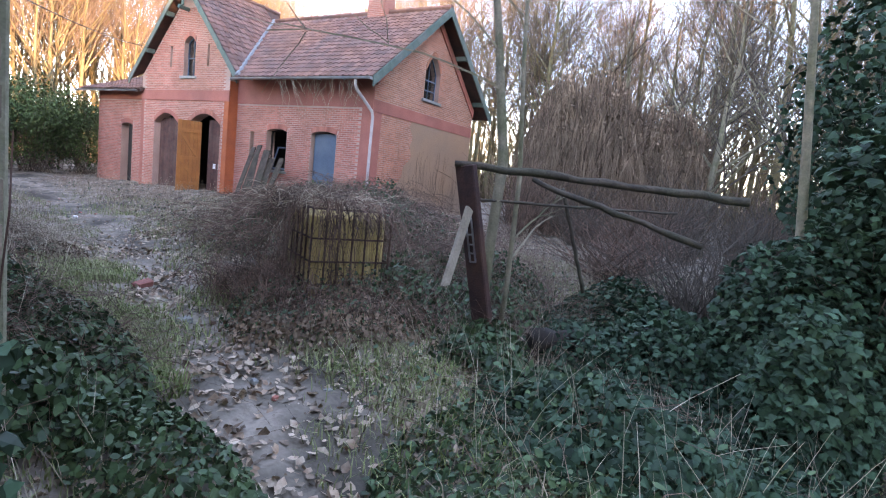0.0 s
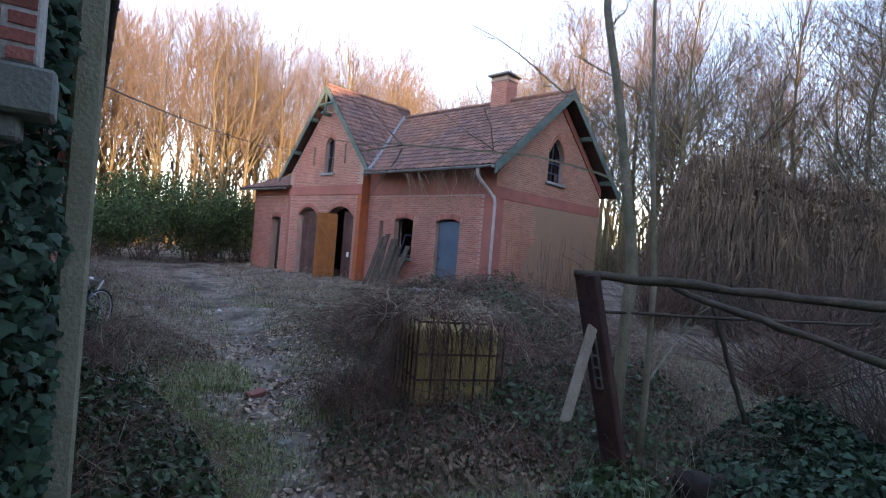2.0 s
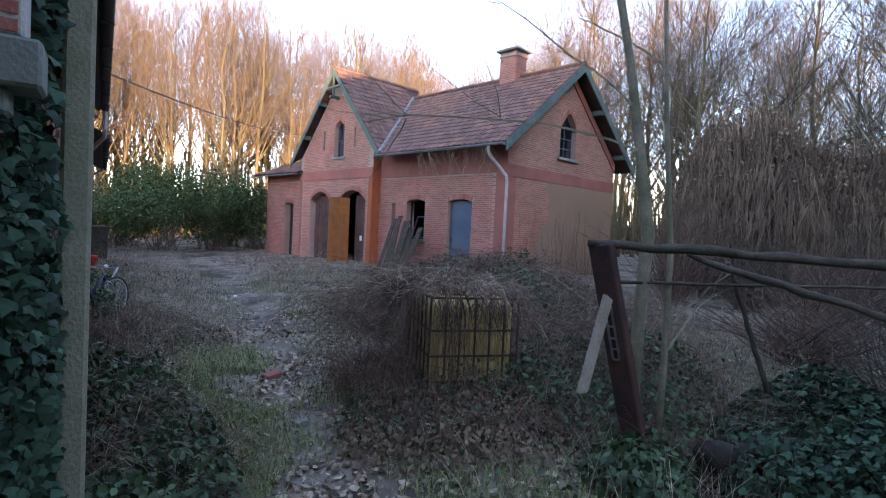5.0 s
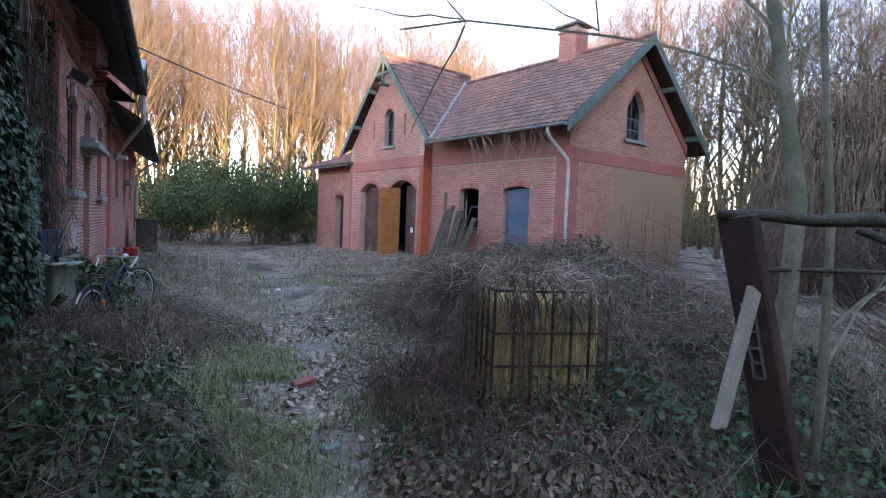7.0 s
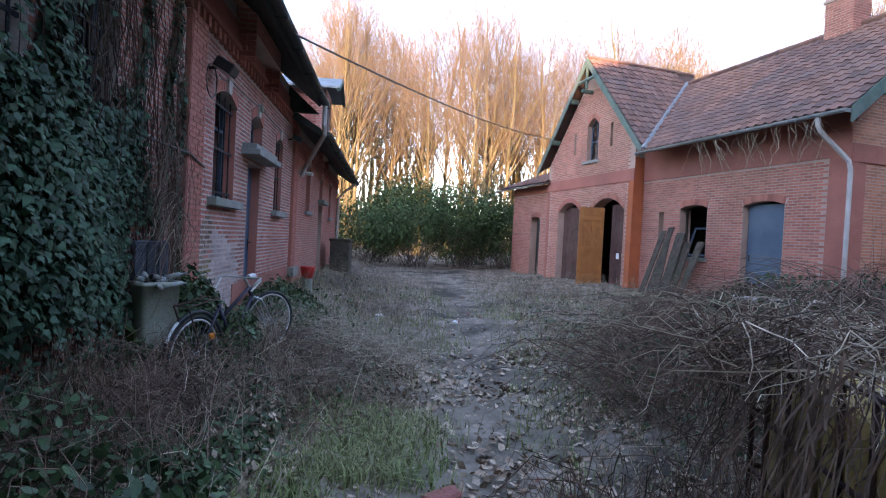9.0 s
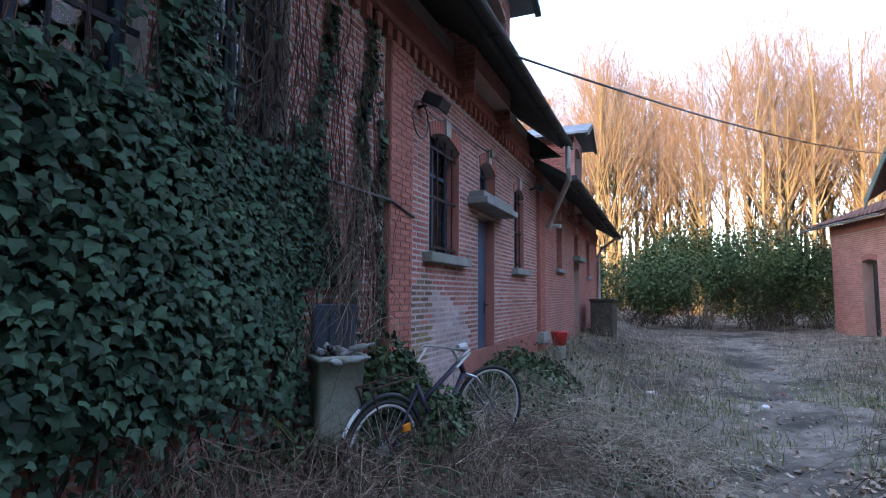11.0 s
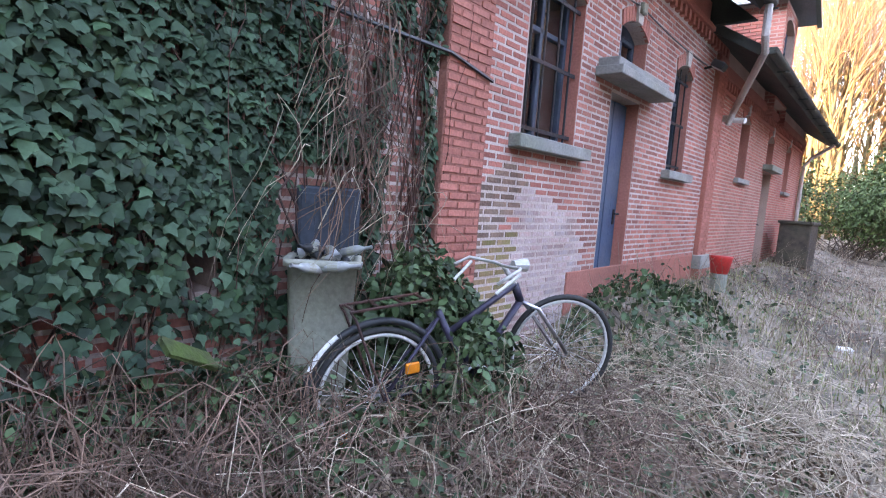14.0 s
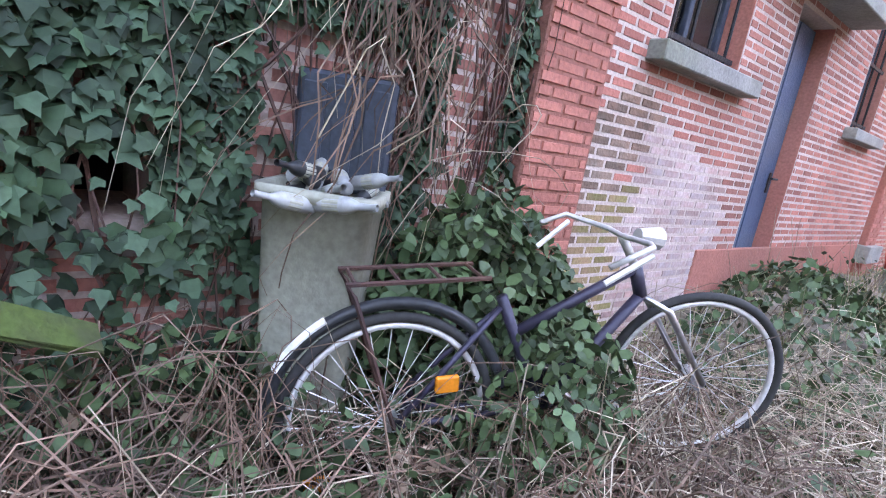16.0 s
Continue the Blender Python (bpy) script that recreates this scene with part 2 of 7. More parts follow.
def glass_mat(name, tint, rough=0.05):
    m = bpy.data.materials.new(name)
    m.use_nodes = True
    bs = m.node_tree.nodes["Principled BSDF"]
    bs.inputs["Base Color"].default_value = (*tint, 1)
    bs.inputs["Roughness"].default_value = rough
    bs.inputs["Transmission Weight"].default_value = 1.0
    bs.inputs["IOR"].default_value = 1.45
    return m


GLASS = glass_mat("window_glass", (0.75, 0.8, 0.82))

# ---------------------------------------------------------------- mesh helpers


def link_mesh(name, verts, faces, material, parent=None, label="", smooth=False):
    me = bpy.data.meshes.new(name)
    me.from_pydata(verts, [], faces)
    me.materials.append(material)
    if smooth:
        me.polygons.foreach_set("use_smooth", [True] * len(me.polygons))
    ob = new(name, me)
    ob.parent = parent
    if label:
        ob["label"] = label
    return ob


def part(name, bm, material, parent=None, label="", smooth=False):
    me = bpy.data.meshes.new(name)
    bmesh.ops.recalc_face_normals(bm, faces=bm.faces)
    bm.to_mesh(me)
    bm.free()
    me.materials.append(material)
    if smooth:
        me.polygons.foreach_set("use_smooth", [True] * len(me.polygons))
    ob = new(name, me)
    ob.parent = parent
    if label:
        ob["label"] = label
    return ob


def empty(name, m, label, category, group="", kind=""):
    ob = new(name)
    ob.matrix_basis = m
    ob.empty_display_size = 0.2
    return tagged(ob, label, category, group, kind)


def box(bm, lo, hi, bevel=0.0, m=None):
    r = bmesh.ops.create_cube(bm, size=1.0)
    c, s = [(a + b) / 2 for a, b in zip(lo, hi)], [abs(b - a) for a, b in zip(lo, hi)]
    for v in r["verts"]:
        v.co = Vector((v.co.x * s[0] + c[0], v.co.y * s[1] + c[1], v.co.z * s[2] + c[2]))
    vs = r["verts"]
    if bevel:
        es = list({e for v in vs for e in v.link_edges})
        g = bmesh.ops.bevel(bm, geom=es, offset=bevel, segments=1, affect="EDGES")
        vs = list({v for f in g["faces"] for v in f.verts} | {v for v in vs if v.is_valid})
    if m is not None:
        bmesh.ops.transform(bm, matrix=m, verts=[v for v in vs if v.is_valid])
    return bm


def boxes(*specs, bevel=0.0):
    bm = bmesh.new()
    for lo, hi in specs:
        box(bm, lo, hi, bevel)
    return bm


def tube(bm, pts, radii, n=6, caps=True):
    """A tapered tube along pts."""
    pts = [Vector(p) for p in pts]
    rings = []
    side = None
    for i, p in enumerate(pts):
        d = (pts[min(i + 1, len(pts) - 1)] - pts[max(i - 1, 0)])
        d = d.normalized() if d.length > 1e-9 else Vector((0, 0, 1))
        if side is None:
            side = d.orthogonal().normalized()
        side = (side - d * side.dot(d))
        side = side.normalized() if side.length > 1e-6 else d.orthogonal().normalized()
        up = d.cross(side)
        r = radii[i] if hasattr(radii, "__len__") else radii
        rings.append([bm.verts.new(p + (side * math.cos(2 * math.pi * k / n) + up * math.sin(2 * math.pi * k / n)) * r) for k in range(n)])
    for a, b in zip(rings, rings[1:]):
        for k in range(n):
            bm.faces.new((a[k], a[(k + 1) % n], b[(k + 1) % n], b[k]))
    if caps:
        bm.faces.new(rings[0][::-1])
        bm.faces.new(rings[-1])
    return bm


def torus(bm, centre, radius, r, m=None, seg=40, n=8, a0=0.0, a1=2 * math.pi):
    full = abs(a1 - a0 - 2 * math.pi) < 1e-6
    rings = []
    for i in range(seg if full else seg + 1):
        a = a0 + (a1 - a0) * i / seg
        ring = []
        for k in range(n):
            b = 2 * math.pi * k / n
            co = Vector(((radius + r * math.cos(b)) * math.cos(a), r * math.sin(b), (radius + r * math.cos(b)) * math.sin(a))) + Vector(centre)
            ring.append(bm.verts.new(m @ co if m is not None else co))
        rings.append(ring)
    for i in range(len(rings) if full else len(rings) - 1):
        a, b = rings[i], rings[(i + 1) % len(rings)]
        for k in range(n):
            bm.faces.new((a[k], a[(k + 1) % n], b[(k + 1) % n], b[k]))
    return bm


# ---------------------------------------------------------------- masonry
# A wall lies in its own frame: s along it, z up, w outwards. frame_m turns (s, w, z) into the parent's space.


def curve_top(o, s):
    """The underside of an opening's arch over s."""
    s0, s1, z0, z1, rise = o[:5]
    k = (s - s0) / (s1 - s0) * 2 - 1
    if rise <= 0:
        return z1
    if len(o) > 5 and o[5] == "pointed":
        return z1 - rise * abs(k) ** 1.6
    return z1 - rise * k * k


def wall_shell(name, frame_m, s0, s1, z0, top, openings, thick, material, parent, label="", breaks=()):
    """A wall with thickness, pierced by openings (s0, s1, z0, z1, rise). top: function of s."""
    cuts = {s0, s1, *breaks}
    for o in openings:
        steps = 8 if o[4] > 0 else 1
        cuts |= {o[0] + (o[1] - o[0]) * i / steps for i in range(steps + 1)}
    cuts = sorted(c for c in cuts if s0 - 1e-6 <= c <= s1 + 1e-6)
    verts, faces = [], []

    def prism(quad):
        k = len(verts)
        for w in (0.0, -thick):
            verts.extend(tuple(frame_m @ Vector((s, w, z))) for s, z in quad)
        faces.extend([(k, k + 1, k + 2, k + 3), (k + 7, k + 6, k + 5, k + 4)])
        faces.extend([(k + i, k + 4 + i, k + 4 + (i + 1) % 4, k + (i + 1) % 4) for i in range(4)])

    for a, b in zip(cuts, cuts[1:]):
        if b - a < 1e-5:
            continue
        mid = (a + b) / 2
        here = sorted((o for o in openings if o[0] < mid < o[1]), key=lambda o: o[2])
        la = lb = z0
        for o in here:
            if o[2] > min(la, lb) + 1e-5:
                prism([(a, la), (b, lb), (b, o[2]), (a, o[2])])
            la, lb = curve_top(o, a), curve_top(o, b)
        prism([(a, la), (b, lb), (b, top(b)), (a, top(a))])
    return link_mesh(name, verts, faces, material, parent, label)


def brick_field(frame_m, s0, s1, z0, z1, top, openings, course=0.06, length=0.215, joint=0.01, proud=0.008, ring=0.11, rng=None, skip=None):
    """Lists of brick boxes (s0, s1, z0, z1, proud) in running bond round the openings."""
    out = []
    rng = rng or random.Random(3)
    rows = int((z1 - z0) / course)
    for r in range(rows):
        za, zb = z0 + r * course, z0 + (r + 1) * course - joint
        zm = (za + zb) / 2
        spans = [(s0, s1)]
        for o in openings:
            a, b = o[0], o[1]
            if o[4] > 0 and zm > o[3] - o[4]:
                k = (o[3] + ring - zm) / (o[4] + 1e-6)
                if k <= 0:
                    continue
                half = (b - a) / 2 * min(1.0, math.sqrt(max(k, 0))) + ring * 0.35
                mid = (a + b) / 2
                a, b = mid - half, mid + half
            elif not (o[2] - 0.5 * course < zm < o[3] + (ring if o[4] > 0 else 0)):
                continue
            nxt = []
            for p, q in spans:
                if b <= p or a >= q:
                    nxt.append((p, q))
                else:
                    if a - p > 0.02:
                        nxt.append((p, a))
                    if q - b > 0.02:
                        nxt.append((b, q))
            spans = nxt
        off = (0.0 if r % 2 else length / 2)
        for p, q in spans:
            x = p - ((p - s0 + off) % length)
            while x < q:
                a, b = max(x, p), min(x + length, q) - joint * 1.3
                x += length
                if b - a < 0.025 or top((a + b) / 2) < zb + 0.02:
                    continue
                if skip and skip((a + b) / 2, zm):
                    continue
                out.append((a, b, za, zb, proud * rng.uniform(0.5, 1.5)))
    return out


def brick_mesh(name, frame_m, bricks, material, parent, label="", kind="stuff"):
    """All these bricks joined, five faces each."""
    if not bricks:
        return None
    verts, faces = [], []
    for a, b, z0, z1, p in bricks:
        k = len(verts)
        c = 0.004
        verts.extend(tuple(frame_m @ Vector(v)) for v in ((a, -0.02, z0), (b, -0.02, z0), (b, -0.02, z1), (a, -0.02, z1),
                     (a + c, p, z0 + c), (b - c, p, z0 + c), (b - c, p, z1 - c), (a + c, p, z1 - c)))
        faces.extend([(k + 4, k + 5, k + 6, k + 7), (k, k + 1, k + 5, k + 4), (k + 1, k + 2, k + 6, k + 5), (k + 2, k + 3, k + 7, k + 6), (k + 3, k, k + 4, k + 7)])
    ob = link_mesh(name, verts, faces, material, parent, label)
    if kind:
        ob["kind"] = kind
    return ob


def arch_ring(name, frame_m, o, material, parent, ring=0.11, proud=0.012, step=0.065, key=None):
    """Voussoirs over an opening, and a keystone if key is a material."""
    s0, s1, z0, z1, rise = o[:5]
    verts, faces = [], []
    n = max(5, int((s1 - s0 + 0.1) / step)) | 1
    for i in range(n):
        if key and i == n // 2:
            continue
        a = s0 + (s1 - s0) * i / n
        b = s0 + (s1 - s0) * (i + 0.88) / n
        mid = (s0 + s1) / 2
        lean = 0.22 * ring / max(s1 - s0, 0.1) * 2
        quad = []
        for s in (a, b):
            zc = curve_top(o, s)
            quad.append(((s, zc), (s + (s - mid) * lean, zc + ring)))
        k = len(verts)
        pts = [quad[0][0], quad[1][0], quad[1][1], quad[0][1]]
        for w in (-0.02, proud):
            verts.extend(tuple(frame_m @ Vector((s, w, z))) for s, z in pts)
        faces.extend([(k + 4, k + 5, k + 6, k + 7)] + [(k + j, k + (j + 1) % 4, k + 4 + (j + 1) % 4, k + 4 + j) for j in range(4)])
    link_mesh(name, verts, faces, material, parent)
    if key:
        mid, zc = (s0 + s1) / 2, z1
        bm = bmesh.new()
        w = 0.05
        vs = [bm.verts.new(frame_m @ Vector((mid + sx * w * (1 if sz == 0 else 1.35), y, zc + (-0.01 if sz == 0 else ring + 0.03)))) for sx in (-1, 1) for sz in (0, 1) for y in (-0.05, 0.035)]
        bmesh.ops.convex_hull(bm, input=vs)
        part("keystone", bm, key, parent)


def band(name, frame_m, s0, s1, z0, z1, out, material, parent, back=0.02, label=""):
    bm = bmesh.new()
    box(bm, (s0, -back, z0), (s1, out, z1), 0.006)
    bmesh.ops.transform(bm, matrix=frame_m, verts=bm.verts)
    return part(name, bm, material, parent, label)


def axes_m(s, w, o=(0, 0, 0)):
    m = Matrix.Identity(4)
    for i in range(3):
        m[i][0], m[i][1], m[i][2], m[i][3] = s[i], w[i], (0, 0, 1)[i], o[i]
    return m


RNG = random.Random(7)
NP = np.random.default_rng(7)


def sstep(a, b, x):
    t = np.clip((x - a) / (b - a), 0, 1)
    return t * t * (3 - 2 * t)


def path_x(y):
    """Middle of the trodden path."""
    return np.interp(y, [2, 5, 6.7, 9, 12, 16, 24, 34], [0.9, 1.5, 1.95, 2.45, 2.9, 3.3, 3.8, 4.5])


def ground_z(x, y):
    x, y = np.asarray(x, float), np.asarray(y, float)
    z = 0.16 * (1 - sstep(0.4, 1.9, x)) * sstep(5.0, 8.5, y) + 0.25 * (1 - sstep(0.2, 1.2, x)) * sstep(10.8, 12.5, y)
    z = z + 0.22 * sstep(6.0, 9.5, x) * sstep(8, 14, y)
    z = z - 0.10 * (1 - sstep(3.0, 6.5, y)) - 0.45 * sstep(2.9, 4.4, x) * (1 - sstep(4.4, 6.0, y))
    mound = np.exp(-(((x - 6.2) / 2.0) ** 2 + ((y - 10.3) / 2.4) ** 2))
    z = z + 0.72 * mound
    z = z + 0.025 * np.sin(1.7 * x + 0.6 * y) + 0.02 * np.sin(0.9 * x - 2.3 * y) + 0.012 * np.sin(5.1 * x + 3.3) * np.sin(4.3 * y)
    d = np.abs(x - path_x(y))
    z = z - 0.04 * np.exp(-(d / 0.5) ** 2)
    return z


def gz(x, y):
    return float(ground_z(x, y))


# ground: one sheet, fine near the walk
def build_ground():
    xs = np.concatenate([np.array([-900, -400, -150, -80, -45, -25, -14, -8, -4]), np.arange(-2, 12, 0.12), np.array([12.3, 13, 14.5, 16, 18, 22, 27, 34, 45, 60, 90, 160, 400, 900])])
    ys = np.concatenate([np.array([-900, -400, -150, -80, -45, -25, -14, -8, -4]), np.arange(-2, 27, 0.12), np.array([27.5, 28.5, 30, 31, 33, 36, 40, 46, 55, 70, 100, 160, 400, 900])])
    gx, gy = np.meshgrid(xs, ys, indexing="ij")
    z = ground_z(gx, gy) + NP.normal(0, 0.015, gx.shape)
    co = np.stack([gx, gy, z], -1).reshape(-1, 3)
    nx, ny = gx.shape
    i = (np.arange(nx - 1)[:, None] * ny + np.arange(ny - 1)[None]).ravel()
    faces = np.stack([i, i + ny, i + ny + 1, i + 1], 1)
    ob = link_mesh("ground", co.tolist(), faces.tolist(), SOIL, None, "", True)
    tagged(ob, "damp dark soil with a trodden path between weeds", "ground", "", "structure")


build_ground()


def hollow_shade_sheet():
    """Near-black sheet over the hollow behind the gate; its colour carries the deep shade."""
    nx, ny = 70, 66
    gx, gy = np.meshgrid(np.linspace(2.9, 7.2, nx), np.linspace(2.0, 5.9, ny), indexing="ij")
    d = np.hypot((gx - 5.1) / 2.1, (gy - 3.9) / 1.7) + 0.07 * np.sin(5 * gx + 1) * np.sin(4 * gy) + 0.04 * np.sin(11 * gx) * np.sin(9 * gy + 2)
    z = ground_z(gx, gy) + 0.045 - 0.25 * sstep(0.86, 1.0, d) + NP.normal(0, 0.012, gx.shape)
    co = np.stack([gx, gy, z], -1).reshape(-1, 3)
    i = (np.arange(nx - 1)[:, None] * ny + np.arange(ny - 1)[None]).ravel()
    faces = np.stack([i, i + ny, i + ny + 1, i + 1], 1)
    ob = link_mesh("ground_humus", co.tolist(), faces[(d[:-1, :-1] < 1.02).ravel()].tolist(), HOLLOW_SHADE, None, "", True)
    tagged(ob, "near-black sheet standing for deep shade in the hollow behind the gate", "ground", "", "structure")


hollow_shade_sheet()

# ---------------------------------------------------------------- long brick building on one side
LF = axes_m((0, 1, 0), (1, 0, 0))
farm = empty("brick_farm_building", pose(0, 0, 0), "long red brick farm building overgrown with ivy at one end", "building", "", "structure")
W1 = (11.18, 11.92, 1.66, 2.78, 0.10)
W2 = (14.02, 14.58, 1.66, 2.78, 0.10)
TR = (12.56, 13.16, 2.42, 2.82, 0.10)
DR = (12.50, 13.12, 0.15, 2.18, 0.0)
IW = [(8.74, 9.28, 2.03, 3.35, 0.10), (7.62, 8.42, 2.03, 3.35, 0.10), (6.3, 7.1, 2.03, 3.35, 0.10)]
CB = (9.04, 9.20, 0.84, 1.0, 0.03)
NEAR_TOP, LOW_TOP = 3.78, 3.36
near_open = [W1, W2, TR, DR, CB] + IW
W3 = (17.15, 17.75, 1.80, 2.76, 0.10)
W5 = (21.4, 22.0, 1.80, 2.76, 0.10)
D2 = (19.25, 20.0, 0.10, 2.05, 0.0)
T2 = (19.32, 19.93, 2.2, 2.72, 0.10)
low_open = [W3, W5, D2, T2]
wall_a = wall_shell("wall", LF, 3.3, 15.8, -0.4, lambda s: NEAR_TOP if s > 6.4 else 5.2, near_open, 0.34, MORTAR, farm, "", (6.4, 6.401))
wall_b = wall_shell("wall", LF, 15.8, 23.8, -0.4, lambda s: LOW_TOP, low_open, 0.34, MORTAR_RED, farm)
side = wall_shell("wall", axes_m((-1, 0, 0), (0, 1, 0), (0, 23.8, 0)), 0.0, 6.0, -0.4, lambda s: LOW_TOP + 1.6 * min(s, 6 - s) / 3 * 1.0, [], 0.34, MORTAR_RED, farm, "", (3.0,))
wall_shell("wall", axes_m((-1, 0, 0), (0, -1, 0), (0, 3.3, 0)), 0.0, 6.3, -0.4, lambda s: NEAR_TOP + 2.5 * min(s, 6.3 - s) / 3.15, [], 0.3, MORTAR, farm, "", (3.15,))
back = wall_shell("wall", axes_m((0, 1, 0), (-1, 0, 0), (-6.3, 0, 0)), 3.3, 23.8, -0.4, lambda s: 3.1, [], 0.3, MORTAR_RED, farm)
# pilasters
PIL = [(10.36, 10.74), (15.42, 15.80), (4.86, 5.20)]
for k, (a, b) in enumerate(PIL):
    if k == 2:
        continue
    p = band("pilaster", LF, a, b, -0.3, 3.18, 0.055, PLASTER_RED, farm)
    brick_mesh("bricks", axes_m((0, 1, 0), (1, 0, 0), (0.055, 0, 0)), brick_field(LF, a + 0.004, b - 0.004, 0.1, 3.16, lambda s: 9, [], 0.047, 0.16, 0.008, 0.005), BRICK_FAR, p)
skip_l = lambda s, z: any(a - 0.01 < s < b + 0.01 for a, b in PIL[:2]) and z < 3.2
field = brick_field(LF, 3.3, 6.39, 3.2, 5.15, lambda s: 9, [], 0.048, 0.165, 0.010, 0.0025, 0.115, random.Random(8)) + brick_field(LF, 5.0, 15.8, -0.1, 3.2, lambda s: 9, near_open, 0.048, 0.165, 0.010, 0.0025, 0.115, random.Random(5), skip_l)
near_b = [b for b in field if 10.7 < b[0] < 12.5 and 1.05 < b[2] < 2.2]
near_b = near_b[:300]
keys = {(b[0], b[2]) for b in near_b}


def stain_kind(b):
    """Limewash and moss near the foot of the wall."""
    y, z = (b[0] + b[1]) / 2, b[2]
    k = noise.noise(Vector((y * 3.1, z * 3.7, 0.3))) * 0.25
    if abs(y - 11.02 + k * 0.4) < 0.18 and z < 1.12 + k:
        return "moss"
    if 11.05 < y < 12.15 + k and z < 1.34 - abs(y - 11.55) * 0.5 + k:
        return "pale"
    if 10.4 < y < 11.2 + k and z < 1.34 + k:
        return "worn"
    return ""


plain = [b for b in field if (b[0], b[2]) not in keys]
brick_mesh("brickwork", LF, [b for b in plain if not stain_kind(b) and b[0] > 5.0], BRICK, wall_a)
LN = axes_m((0, 1, 0), (1, 0, 0), (0.225, 0, 0))
near_wall = wall_shell("wall", LN, 3.45, 4.42, -0.4, lambda s: 5.2, [], 0.24, MORTAR_PALE, farm)
brick_mesh("weathered_brickwork", LN, brick_field(LN, 3.45, 4.42, -0.1, 5.15, lambda s: 9, [], 0.062, 0.2, 0.012, 0.006, 0.1, random.Random(9)), BRICK_GREY, near_wall, "grey-brown weathered bricks")
NS = axes_m((1, 0, 0), (0, -1, 0), (0, 3.45, 0))
brick_mesh("weathered_brickwork", NS, brick_field(NS, 0.0, 0.225, -0.1, 5.15, lambda s: 9, [], 0.062, 0.115, 0.012, 0.006, 0.1, random.Random(12)), BRICK_GREY, near_wall)
NE = axes_m((-1, 0, 0), (0, 1, 0), (0.225, 4.42, 0))
brick_mesh("weathered_brickwork", NE, brick_field(NE, 0.0, 0.22, -0.1, 5.15, lambda s: 9, [], 0.062, 0.2, 0.012, 0.006, 0.1, random.Random(10)), BRICK_GREY, near_wall)
brick_mesh("pale_brickwork", LF, [b for b in plain if stain_kind(b) == "pale"], BRICK_PALE, wall_a, "limewashed crumbling bricks")
brick_mesh("worn_brickwork", LF, [b for b in plain if stain_kind(b) == "worn"], BRICK_WORN, wall_a, "dark brown crumbling bricks")
brick_mesh("mossy_brickwork", LF, [b for b in plain if stain_kind(b) == "moss"], BRICK_MOSS, wall_a, "moss-stained bricks")
brick_mesh("brickwork", LF, brick_field(LF, 15.8, 23.8, -0.1, 2.95, lambda s: 9, low_open, 0.048, 0.165, 0.009, 0.004, 0.115, random.Random(6)), BRICK_FAR, wall_b)
for o, w in ((W1, wall_a), (W2, wall_a), (TR, wall_a), (W3, wall_b), (W5, wall_b), (T2, wall_b), (IW[0], wall_a), (IW[1], wall_a), (IW[2], wall_a)):
    arch_ring("arch_bricks", LF, o, BRICK_FAR, w, 0.115, 0.012, 0.062, KEYSTONE)
# plaster plinth strip and red frieze, dentil cornice
for o, w in ((W1, wall_a), (W2, wall_a), (TR, wall_a), (DR, wall_a), (W3, wall_b), (W5, wall_b), (T2, wall_b)):
    bm = boxes(((-0.13, o[0] - 0.001, o[2]), (-0.003, o[0] + 0.006, o[3] - o[4])), ((-0.13, o[1] - 0.006, o[2]), (-0.003, o[1] + 0.001, o[3] - o[4])))
    part("reveal", bm, BRICK_FAR, w)
band("plinth", LF, 12.0, 15.42, -0.3, 0.72, 0.012, PLASTER_RED, farm)
band("frieze", LF, 6.4, 15.8, 3.36, 3.60, 0.03, PLASTER_RED, farm)
band("cornice", LF, 6.4, 15.8, 3.30, 3.36, 0.075, BRICK_FAR, farm)
band("cornice", LF, 15.8, 23.8, 2.98, 3.12, 0.05, PLASTER_RED, farm)
for z, o in ((3.235, 0.05),):
    dent = [(s, s + 0.075, z - 0.05, z + 0.06, o) for s in np.arange(6.4, 15.75, 0.15).tolist()]
    brick_mesh("dentils", LF, dent, BRICK_FAR, wall_a)
dent = [(s, s + 0.075, 2.86, 2.97, 0.035) for s in np.arange(15.85, 23.75, 0.15).tolist()]
brick_mesh("dentils", LF, dent, BRICK_FAR, wall_b)
band("cornice", LF, 15.8, 23.8, 2.80, 2.85, 0.03, BRICK_FAR, farm)


def sill(s0, s1, z, parent, out=0.09, h=0.085, back=0.14):
    return band("window_sill", LF, s0, s1, z - h, z, out, STONE, parent, back)


